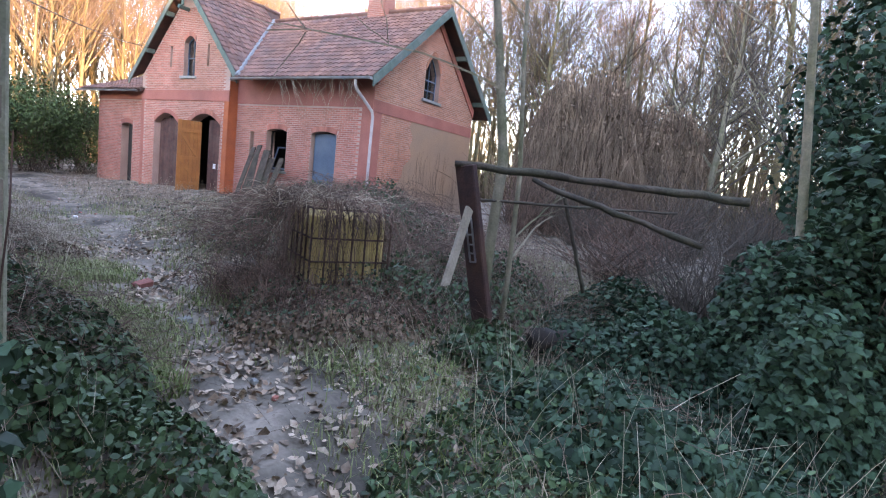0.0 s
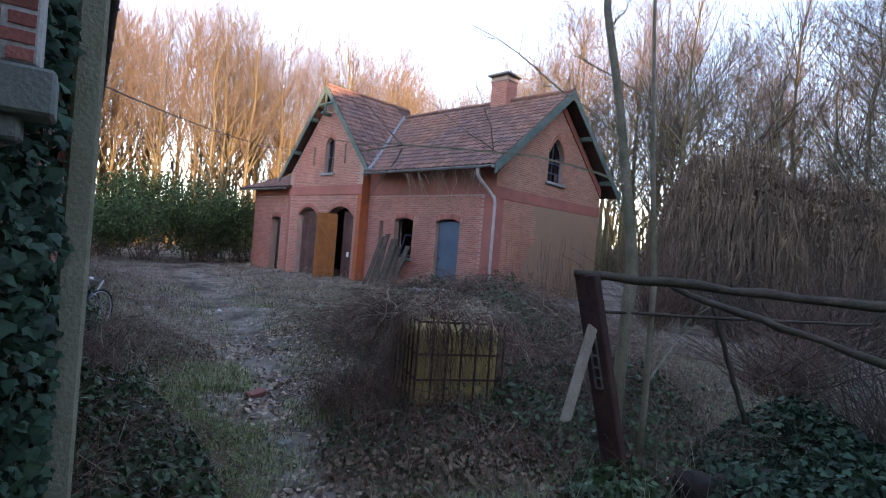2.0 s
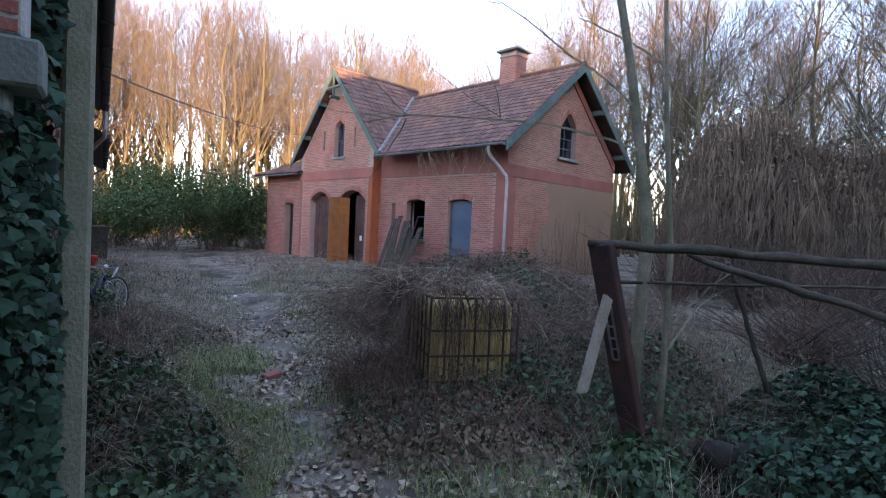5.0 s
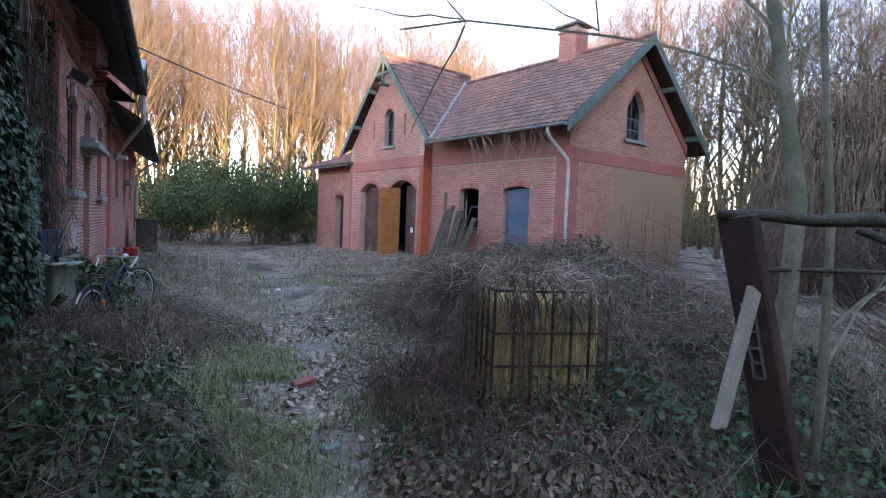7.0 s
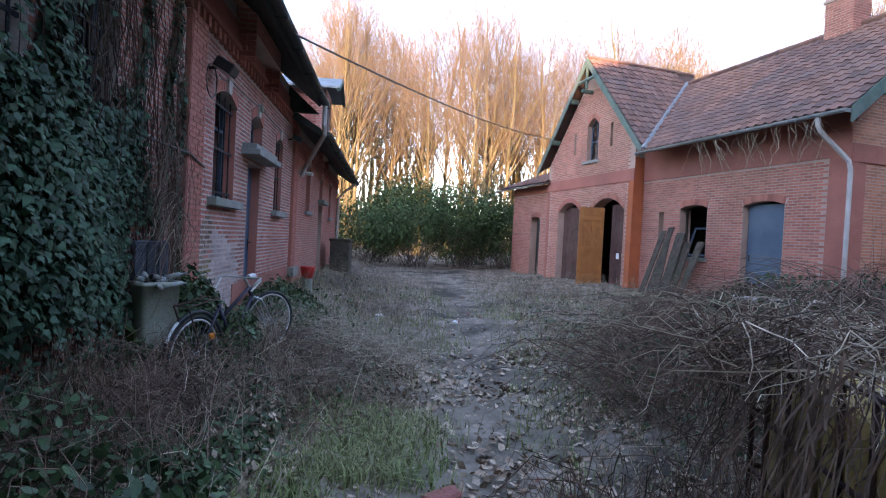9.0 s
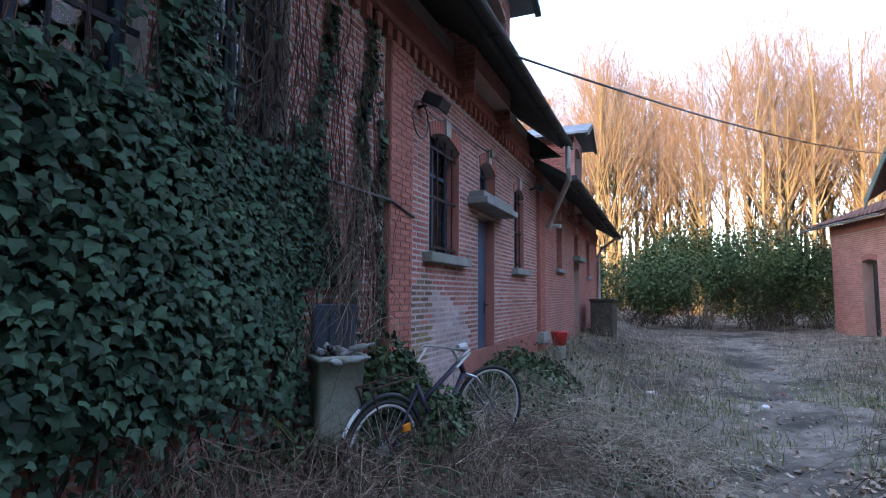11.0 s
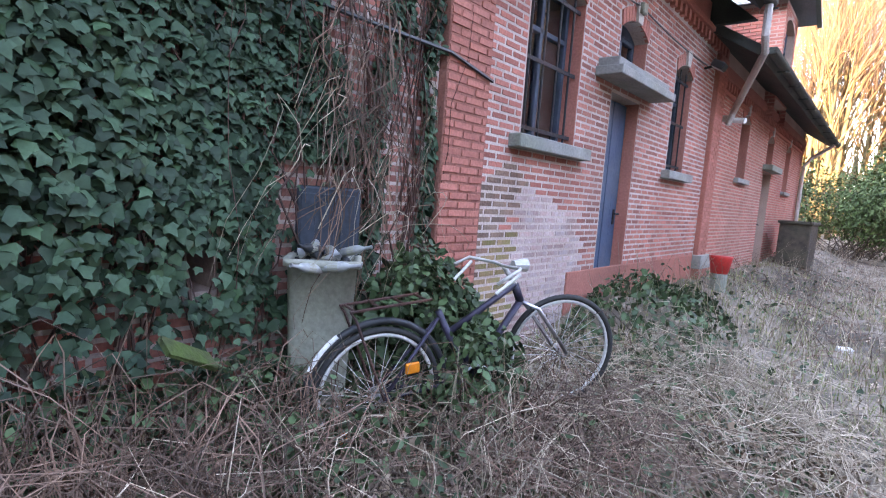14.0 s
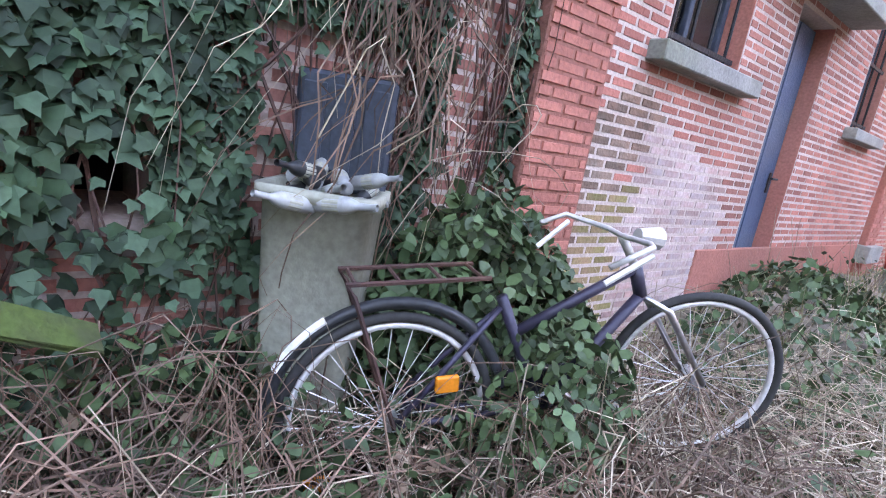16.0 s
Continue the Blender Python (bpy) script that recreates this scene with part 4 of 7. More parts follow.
def board(name, a, b, drop, thick, axis, material, parent):
    """A sloping board below the line a-b."""
    a, b = Vector(a), Vector(b)
    ax = Vector(axis) * thick
    bm = bmesh.new()
    vs = [bm.verts.new(p + ax * k + Vector((0, 0, dz))) for p in (a, b) for k in (0, 1) for dz in (0.03, -drop)]
    bmesh.ops.convex_hull(bm, input=vs)
    return part(name, bm, material, parent)


for sgn in (-1, 1):
    board("bargeboard", (CU - 0.03, GC + sgn * CE, CZ), (CU - 0.03, GC, RIDGE2), 0.22, 0.04, (1, 0, 0), GREEN_WOOD, house)
    board("bargeboard", (HU + sgn * (HU + 0.7), V0 - 0.03, EAVE), (HU, V0 - 0.03, RIDGE), 0.26, 0.04, (0, 1, 0), GREEN_WOOD, house)
    for k in (0.30, 0.66):
        v, z = GC + sgn * CE * k, RIDGE2 - (RIDGE2 - CZ) * k - 0.17
        part("purlin", boxes(((CU, v - 0.07, z - 0.09), (-0.36, v + 0.07, z + 0.07)), bevel=0.01), GREEN_WOOD, house)
        u, z = HU + sgn * (HU + 0.7) * k * 1.2, RIDGE - (RIDGE - EAVE) * k * 1.2 - 0.2
        part("purlin", boxes(((u - 0.07, V0, z - 0.09), (u + 0.07, 0.0, z + 0.07)), bevel=0.01), GREEN_WOOD, house)
bm = bmesh.new()
tube(bm, [(CU + 0.02, GC - 0.55, RIDGE2 - 0.72), (CU + 0.02, GC + 0.55, RIDGE2 - 0.72)], 0.06, 5)
tube(bm, [(CU + 0.02, GC, RIDGE2 - 0.2), (CU + 0.02, GC, RIDGE2 - 1.0)], 0.05, 5)
tube(bm, [(CU - 0.1, GC + 0.05, RIDGE2 - 1.08), (-0.36, GC + 0.05, RIDGE2 - 1.08)], 0.07, 6)
part("gable_tie", bm, GREEN_WOOD, house)
# gutters and downpipe
gutter((-0.78, V0, EAVE - 0.02), (-0.78, GC - CE + 0.15, EAVE - 0.02), 0.065, house, ZINC, "pale zinc gutter")
gutter((-0.62, 11.0, 3.68), (-0.62, 15.5, 3.68), 0.06, house, ZINC)
bm = bmesh.new()
tube(bm, [(-0.76, 0.12, EAVE - 0.05), (-0.76, 0.12, EAVE - 0.22), (-0.70, 0.10, EAVE - 0.34), (-0.14, -0.06, 3.22), (-0.10, -0.07, 3.05), (-0.10, -0.07, 0.1)], 0.045, 8)
part("downpipe", bm, PVC, house, "pale weathered downpipe")
# chimney
bm = bmesh.new()
CHU, CHV = 3.0, 2.45
box(bm, (CHU - 0.30, CHV - 0.36, 6.3), (CHU + 0.30, CHV + 0.36, 7.95), 0.01)
box(bm, (CHU - 0.34, CHV - 0.40, 7.78), (CHU + 0.34, CHV + 0.40, 7.86), 0.01)
chim = part("chimney", bm, MORTAR_RED, house)
for fr, wd in ((axes_m((0, 1, 0), (-1, 0, 0), (CHU - 0.30, CHV - 0.36, 0)), 0.72), (axes_m((1, 0, 0), (0, -1, 0), (CHU - 0.30, CHV - 0.36, 0)), 0.60)):
    brick_mesh("bricks", fr, brick_field(fr, 0, wd, 6.4, 7.77, lambda s: 9, [], HB, 0.21, 0.01, 0.004), BRICK_HOUSE, chim)
part("cap", boxes(((CHU - 0.42, CHV - 0.48, 7.98), (CHU + 0.42, CHV + 0.48, 8.06)), bevel=0.012), STONE, chim, "flat stone chimney cap")
part("cap_support", boxes(*[((CHU + a - 0.06, CHV + b - 0.06, 7.95), (CHU + a + 0.06, CHV + b + 0.06, 7.99)) for a in (-0.22, 0.22) for b in (-0.28, 0.28)]), BRICK_HOUSE, chim)


def wood_window(name, parent, fr, o, depth=-0.14, material=WINDOW_FRAME, cols=2, rows=3, glass=True):
    w = empty(name, fr, "", "")
    for key in list(w.keys()):
        del w[key]
    w.parent = parent
    s0, s1, z0, z1, rise = o[:5]
    bm = bmesh.new()
    t = 0.05
    zt = z1 - rise * (0.85 if len(o) > 5 else 0.4)
    for a, b, c, d in [(s0, s0 + t, z0, zt), (s1 - t, s1, z0, zt), (s0, s1, z0, z0 + t)]:
        box(bm, (a, depth - 0.05, c), (b, depth, d), 0.004)
    for i in range(1, cols):
        s = s0 + (s1 - s0) * i / cols
        box(bm, (s - 0.018, depth - 0.045, z0), (s + 0.018, depth - 0.005, curve_top(o, s) - 0.03), 0.003)
    for i in range(1, rows):
        z = z0 + (zt - z0) * i / rows
        box(bm, (s0, depth - 0.043, z - 0.018), (s1, depth - 0.007, z + 0.018), 0.003)
    steps = 10
    for i in range(steps):
        a, b = s0 + (s1 - s0) * i / steps, s0 + (s1 - s0) * (i + 1) / steps
        tube(bm, [(a, depth - 0.025, curve_top(o, a) - 0.03), (b, depth - 0.025, curve_top(o, b) - 0.03)], 0.03, 4)
    part("window_frame", bm, material, w)
    if glass:
        n = 8
        verts = [(s0, depth - 0.03, z0)] + [(s0 + (s1 - s0) * i / n, depth - 0.03, curve_top(o, s0 + (s1 - s0) * i / n) - 0.02) for i in range(n + 1)] + [(s1, depth - 0.03, z0)]
        k = len(verts)
        verts += [(a, b - 0.004, c) for a, b, c in verts]
        g = link_mesh("pane", verts, [tuple(range(k)), tuple(range(2 * k - 1, k - 1, -1))] + [(i, (i + 1) % k, k + (i + 1) % k, k + i) for i in range(k)], GLASS, w)
        g.visible_shadow = False
    return w


wood_window("window", house, HG, GWIN, -0.16)
wood_window("window", house, HR, GW, -0.16, WINDOW_FRAME, 2, 2)
wood_window("window", house, HF, WW, -0.2, DARK_WOOD, 1, 1, False)
for fr, a, b, z in ((HG, 2.45, 3.60, 4.10), (HR, 7.78, 8.68, 4.22), (HF, 3.38, 4.48, 1.22)):
    band("window_sill", fr, a, b, z - 0.09, z, 0.08, STONE, house, 0.2)
pw = empty("tilted_sash", pose(0, 0, 0), "", "")
for key in list(pw.keys()):
    del pw[key]
pw.parent = house
bm = bmesh.new()
mt = pose(0.25, 3.93, 1.26, 0, 0, 0) @ pose(0, 0, 0, 0, 18, 0)
for lo, hi in (((-0.02, -0.44, 0), (0.02, -0.39, 0.8)), ((-0.02, 0.39, 0), (0.02, 0.44, 0.8)), ((-0.02, -0.44, 0), (0.02, 0.44, 0.05)), ((-0.02, -0.44, 0.75), (0.02, 0.44, 0.8))):
    box(bm, lo, hi, 0.004, mt)
part("sash_frame", bm, WINDOW_FRAME, pw)
plank_door("door", house, (WD[0] + 0.03, WD[2]), (WD[1] - 0.03, WD[3] - 0.06), None, BLUE_DOOR, axes_m((0, 1, 0), (-1, 0, 0), (0.14, 0, 0)), 1, True, 0.05, "blue-grey painted steel door")
plank_door("door", house, (LD[0] + 0.03, LD[2]), (LD[1] - 0.25, LD[3] - 0.06), None, DARK_WOOD, axes_m((0, 1, 0), (-1, 0, 0), (0.16, 0, 0)), 4)
# coach doors: two brown leaves, one orange leaf standing open
hb = lambda a, b, zt, mt_, n, nm, lb: plank_door(nm, house, (a, 0.0), (b, zt), None, mt_, axes_m((0, 1, 0), (-1, 0, 0), (-0.12, 0, 0)), n, False, 0.05, lb)
hb(8.76, 10.16, 2.72, BROWN_WOOD, 9, "coach_door", "dark brown worn plank leaf")
hb(6.37, 7.25, 2.72, BROWN_WOOD, 6, "coach_door", "dark brown worn plank leaf")
od = plank_door("coach_door", house, (0.0, 0.02), (0.80, 2.62), None, ORANGE_WOOD, pose(-0.28, 7.42, 0, 0, 0, 0) @ axes_m((-0.96, 0.28, 0), (-0.28, -0.96, 0)), 6, False, 0.05, "orange varnished plank leaf standing open")
bm = bmesh.new()
box(bm, (0.03, 0.0, 0.35), (0.78, 0.03, 0.47), 0.004)
box(bm, (0.03, 0.0, 1.25), (0.78, 0.03, 1.37), 0.004)
box(bm, (0.03, 0.0, 2.2), (0.78, 0.03, 2.32), 0.004)
for z in (0.47, 1.37):
    vs = [bm.verts.new((s, w, z + dz)) for s, dz in ((0.06, 0.0), (0.18, 0.0), (0.76, 0.80), (0.64, 0.80)) for w in (0.0, 0.028)]
    bmesh.ops.convex_hull(bm, input=vs)
part("brace", bm, ORANGE_WOOD, od)
part("sticker", boxes(((-0.135, 6.50, 1.02), (-0.122, 6.63, 1.20)), ((-0.135, 6.78, 1.02), (-0.122, 6.91, 1.20))), WHITE, house)
# inside of the house, painted near-black in place of room shade
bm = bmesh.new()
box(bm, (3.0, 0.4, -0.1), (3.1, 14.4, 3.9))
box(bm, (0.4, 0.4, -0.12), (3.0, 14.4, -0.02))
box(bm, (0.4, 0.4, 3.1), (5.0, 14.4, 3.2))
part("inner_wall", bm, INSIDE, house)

# ---------------------------------------------------------------- vegetation helpers


def leaf_cloud(name, pos, nrm, size, material, shape="ivy", parent=None, jitter=0.5, kind="stuff", label="", category="", rng=NP):
    """Many small leaves: pos (n, 3), nrm (n, 3) facing, size (n,)."""
    shapes = {
        "ivy": [(0, 0), (0.34, 0.05), (0.52, 0.42), (0.26, 0.52), (0, 1.0), (-0.26, 0.52), (-0.52, 0.42), (-0.34, 0.05)],
        "oval": [(0, 0), (0.28, 0.3), (0.25, 0.68), (0, 1.0), (-0.25, 0.68), (-0.28, 0.3)],
        "litter": [(0, 0), (0.36, 0.34), (0.2, 0.8), (-0.05, 1.0), (-0.3, 0.6)],
    }
    pts = np.array(shapes[shape])
    n, k = len(pos), len(pts)
    f = nrm + rng.normal(0, jitter, (n, 3))
    f /= np.linalg.norm(f, axis=1, keepdims=True) + 1e-9
    down = np.array([0, 0, -1.0]) + rng.normal(0, 0.6, (n, 3))
    t = down - f * (down * f).sum(1, keepdims=True)
    t /= np.linalg.norm(t, axis=1, keepdims=True) + 1e-9
    s = np.cross(f, t)
    curl = (np.abs(pts[:, 0]) * -0.35 + (pts[:, 1] - 0.5) ** 2 * -0.3)
    co = pos[:, None] + size[:, None, None] * (pts[None, :, :1] * s[:, None] + (pts[None, :, 1:] - 0.3) * t[:, None] + curl[None, :, None] * f[:, None])
    idx = (np.arange(n)[:, None] * k + np.arange(k)[None]).tolist()
    ob = link_mesh(name, co.reshape(-1, 3).tolist(), idx, material, parent)
    if not parent:
        tagged(ob, label, category, "", kind)
    else:
        ob["kind"] = kind
    return ob


def strand_mesh(name, paths, radii, material, parent=None, label="", category="", kind="stuff"):
    """Thin three-sided strands: paths (n, k, 3), radii (n,). They taper to their tips."""
    paths = np.asarray(paths, float)
    n, k, _ = paths.shape
    d = np.gradient(paths, axis=1)
    d /= np.linalg.norm(d, axis=2, keepdims=True) + 1e-9
    ref = np.where(np.abs(d[..., 2:3]) > 0.8, np.array([1.0, 0, 0]), np.array([0, 0, 1.0]))
    a = np.cross(d, ref)
    a /= np.linalg.norm(a, axis=2, keepdims=True) + 1e-9
    b = np.cross(d, a)
    taper = np.linspace(1, 0.35, k)[None, :, None]
    r = np.asarray(radii)[:, None, None] * taper
    rings = np.stack([paths + r * (math.cos(q) * a + math.sin(q) * b) for q in (0, 2.094, 4.189)], 2)
    co = rings.reshape(-1, 3)
    base = (np.arange(n)[:, None] * k + np.arange(k - 1)[None]).reshape(-1) * 3
    faces = np.concatenate([np.stack([base + i, base + (i + 1) % 3, base + 3 + (i + 1) % 3, base + 3 + i], 1) for i in range(3)])
    ob = link_mesh(name, co.tolist(), faces.tolist(), material, parent)
    if not parent:
        tagged(ob, label, category, "", kind)
    elif kind:
        ob["kind"] = kind
    return ob


def blades(name, x, y, h, lean, material, label, width=0.004, z=None):
    """Grass blades as bent strips, two segments each."""
    n = len(x)
    z = ground_z(x, y) if z is None else z
    a = NP.uniform(0, 2 * np.pi, n)
    dx, dy = np.cos(a) * lean * h, np.sin(a) * lean * h
    wx, wy = -np.sin(a) * width, np.cos(a) * width
    w = NP.uniform(0.6, 1.5, n)
    co = np.zeros((n, 5, 3))
    for i, (t, bend, ww) in enumerate(((0, 0, 1), (0, 0, -1), (0.55, 0.3, 0.8), (0.55, 0.3, -0.8), (0.95, 1.0, 0))):
        co[:, i, 0], co[:, i, 1], co[:, i, 2] = x + dx * bend + wx * ww * w, y + dy * bend + wy * ww * w, z - 0.01 + h * t * (1 - 0.35 * lean * bend)
    k = np.arange(n)[:, None] * 5
    quads = (k + np.array([[0, 1, 3, 2]])).tolist()
    tris = (k + np.array([[2, 3, 4]])).tolist()
    ob = link_mesh(name, co.reshape(-1, 3).tolist(), quads + tris, material)
    tagged(ob, label, "grass", "", "stuff")
    return ob


def arcs(n, x, y, z, length, rise, k=6, droop=1.0, rng=NP):
    """Arching canes from points on the ground."""
    a = rng.uniform(0, 2 * np.pi, n)
    t = np.linspace(0, 1, k)[None]
    L = length[:, None]
    px = x[:, None] + np.cos(a)[:, None] * L * t + np.cumsum(rng.normal(0, 0.085, (n, k)), 1) * L
    py = y[:, None] + np.sin(a)[:, None] * L * t + np.cumsum(rng.normal(0, 0.085, (n, k)), 1) * L
    pz = z[:, None] - 0.03 + rise[:, None] * (4 * t * (1 - t) * 0.6 + t * (1 - droop)) + np.cumsum(rng.normal(0, 0.03, (n, k)), 1)
    return np.stack([px, py, pz], -1)


def in_house(x, y, pad=0.2):
    c, s = math.cos(radians(12)), math.sin(radians(12))
    u, v = (x - 10.416) * c + (y - 15.043) * s, -(x - 10.416) * s + (y - 15.043) * c
    return (u > -pad - 0.35) & (v > -pad) & (v < 15)


def tree_skeleton(rng, height, spread, levels, trunk_r, upright=0.75, kids=(26, 7, 5), start=0.25):
    """Trunk and branches as lists of (points, radii) by level."""
    out = [[] for _ in range(levels + 1)]
    k = 9
    bend = np.cumsum(rng.normal(0, 0.012 * height, (k, 2)), 0)
    t = np.linspace(0, 1, k)
    trunk = np.stack([bend[:, 0] * t, bend[:, 1] * t, t * height], 1)
    out[0].append((trunk, trunk_r * (1 - 0.88 * t)))
    parents = out[0]
    length = height * spread
    for lev in range(1, levels + 1):
        for pts, rad in parents:
            pl = np.linalg.norm(pts[-1] - pts[0])
            for _ in range(kids[lev - 1]):
                q = rng.uniform(start if lev == 1 else 0.2, 0.98)
                i = min(int(q * (len(pts) - 1)), len(pts) - 2)
                fr = q * (len(pts) - 1) - i
                p = pts[i] * (1 - fr) + pts[i + 1] * fr
                r0 = (rad[i] * (1 - fr) + rad[i + 1] * fr) * (0.5 if lev == 1 else 0.6)
                d = pts[i + 1] - pts[i]
                d = d / (np.linalg.norm(d) + 1e-9)
                side_v = rng.normal(0, 1, 3)
                side_v -= d * (side_v @ d)
                side_v /= np.linalg.norm(side_v) + 1e-9
                way = d * upright + side_v * (1 - upright) * 1.6 + np.array([0, 0, 0.25])
                way /= np.linalg.norm(way)
                L = (length * (1.25 - q) if lev == 1 else pl * rng.uniform(0.3, 0.6))
                kk = 5 if lev < levels else 3
                tt = np.linspace(0, 1, kk)[:, None]
                pts2 = p + way * L * tt + np.array([0, 0, 1.0]) * 0.18 * L * tt ** 2 + np.cumsum(rng.normal(0, 0.03 * L, (kk, 3)), 0) * tt
                out[lev].append((pts2, np.maximum(r0 * (1 - 0.8 * tt[:, 0]), 0.003)))
        parents = out[lev]
    return out


def make_tree(name, rng, height, spread, levels, trunk_r, bark, twig, label, upright=0.75, kids=(26, 7, 5), start=0.25, fine=1.0):
    sk = tree_skeleton(rng, height, spread, levels, trunk_r, upright, kids, start)
    t = empty(name, pose(0, 0, 0), label, "tree")
    bm = bmesh.new()
    pts, rad = sk[0][0]
    tube(bm, [tuple(p) for p in pts], list(rad), 8)
    part("trunk", bm, bark, t, "", True)
    bm = bmesh.new()
    for p, r in sk[1]:
        tube(bm, [tuple(v) for v in p], list(r), 4, False)
    part("limb_work", bm, bark, t)
    for lev in range(2, levels + 1):
        pp = np.array([p for p, r in sk[lev]])
        rr = np.array([max(r[0], 0.006 * fine) for p, r in sk[lev]])
        strand_mesh("crown", pp, rr, twig, t)
    return t

# ---------------------------------------------------------------- woods round the place
tr_rng = np.random.default_rng(21)
PROTO = []
for i in range(5):
    PROTO.append(make_tree("poplar_tree", tr_rng, 13.5 + 1.2 * i, 0.36, 3, 0.10 + 0.015 * i, BARK, TWIG, "tall bare poplar with upswept twigs behind the yard", 0.66, (27, 6, 5), 0.2, 1.1))
spots = []
for i in range(150):
    x = -14 + 56 * ((i * 0.618) % 1.0) + tr_rng.uniform(-1, 1)
    y = 37 + tr_rng.uniform(0, 16) - 0.12 * x + (2.5 if x > 9 else 0)
    spots.append((x, y))
for i in range(26):
    spots.append((tr_rng.uniform(24, 44), tr_rng.uniform(6, 36)))
for i, (x, y) in enumerate(spots):
    m = pose(x, y, gz(x, y) - 0.05, 0, 0, tr_rng.uniform(0, 360))
    if i < 5:
        PROTO[i].matrix_basis = m
        tagged(PROTO[i], "", "", "poplars of the wood")
    else:
        copy_thing(PROTO[i % 5], m)
# wide bare trees nearer on the open side
for i, (x, y, h) in enumerate(((19.5, 12.0, 9.5), (17.0, 7.5, 9.0), (22.0, 15.5, 11.0), (14.5, 4.5, 8.0), (21.0, 9.0, 10.0), (25, 20, 11.0), (18.5, 3.5, 9.0))):
    t = make_tree("bare_tree", tr_rng, h, 0.42, 3, 0.13, BARK_NEAR, TWIG_NEAR, "bare branching tree with grey-brown bark", 0.5, (20, 7, 5), 0.15, 0.9)
    t.matrix_basis = pose(x, y, gz(x, y) - 0.05, 0, 0, tr_rng.uniform(0, 360))
    tagged(t, "", "", "bare trees by the house")

WIDE = []
for i in range(3):
    WIDE.append(make_tree("bare_tree", tr_rng, 12.0 + 1.5 * i, 0.40, 3, 0.14, BARK, TWIG, "tall bare tree with a dense crown of brown twigs", 0.55, (26, 8, 6), 0.12, 1.15))
for i in range(21):
    x, y = tr_rng.uniform(20, 34), tr_rng.uniform(1, 24)
    m = pose(x, y, gz(x, y) - 0.05, 0, 0, tr_rng.uniform(0, 360))
    if i < 3:
        WIDE[i].matrix_basis = m
        tagged(WIDE[i], "", "", "bare trees beyond the house")
    else:
        copy_thing(WIDE[i % 3], m)

# distant woods closing the horizon
def far_belt(name, pts, h, rng, material):
    """A ragged belt of thin far trunks and undergrowth."""
    n = len(pts)
    p = np.array(pts)
    t = np.linspace(0, 1, 4)[None]
    hh = h * rng.uniform(0.5, 1.1, n)
    pp = np.stack([p[:, :1] + rng.normal(0, 0.5, (n, 4)) * t, p[:, 1:] + rng.normal(0, 0.5, (n, 4)) * t, hh[:, None] * t], -1)
    return strand_mesh(name, pp, rng.uniform(0.03, 0.16, n), material, None, "thicket of bare far trunks closing the view", "trees")


fx = tr_rng.uniform(-30, 60, 1500)
far_belt("far_trunks", np.stack([fx, 54 - 0.12 * fx + tr_rng.uniform(0, 16, 1500)], 1).tolist(), 10.0, tr_rng, BARK)
fy = tr_rng.uniform(-8, 50, 1100)
far_belt("far_trunks", np.stack([40 + tr_rng.uniform(0, 14, 1100), fy], 1).tolist(), 9.0, tr_rng, BARK)
n = 26000
q = tr_rng.uniform(0, 1, n)
pos = np.where((q < 0.55)[:, None], np.stack([tr_rng.uniform(-30, 60, n), 57 + tr_rng.uniform(0, 6, n), 3.4 * tr_rng.uniform(0, 1, n) ** 1.3], 1), np.stack([43 + tr_rng.uniform(0, 5, n), tr_rng.uniform(-10, 58, n), 3.0 * tr_rng.uniform(0, 1, n) ** 1.3], 1))
leaf_cloud("far_undergrowth", pos, tr_rng.normal(0, 1, (n, 3)), tr_rng.uniform(0.3, 0.7, n), LITTER, "oval", None, 0.8, "stuff", "brown undergrowth far behind the trees", "undergrowth", tr_rng)
# bare shrubs on the open side
for i in range(16):
    x, y = ((7.6, 4.6), (8.6, 6.3), (9.8, 4.0), (11.2, 7.0), (12.6, 5.2), (16.5, 8.8), (13.4, 9.6), (12.0, 10.6), (14.6, 7.2), (10.4, 2.6), (7.2, 2.6), (15.8, 5.4), (17.5, 12.6), (15.4, 12.2), (18.0, 11.0), (19.5, 7.0))[i]
    b = empty("bare_shrub", pose(x, y, gz(x, y)), "tangled bare shrub with brown twigs", "shrub", "bare shrubs")
    n, k = 300, 6
    h = tr_rng.uniform(1.5, 2.8) * (0.7 if x < 9 else 1)
    t = np.linspace(0, 1, k)[None]
    a = tr_rng.uniform(0, 2 * np.pi, n)
    out = tr_rng.uniform(0.1, 1.5, n)
    pp = np.stack([(np.cos(a) * out)[:, None] * t + np.cumsum(tr_rng.normal(0, 0.13, (n, k)), 1), (np.sin(a) * out)[:, None] * t + np.cumsum(tr_rng.normal(0, 0.13, (n, k)), 1), h * tr_rng.uniform(0.4, 1.0, n)[:, None] * (1.3 * t - 0.3 * t ** 3)], -1)
    strand_mesh("stem_mass", pp, tr_rng.uniform(0.003, 0.011, n), CANE_DARK if i % 2 else TWIG_NEAR, b)
# evergreen hedge at the end of the yard


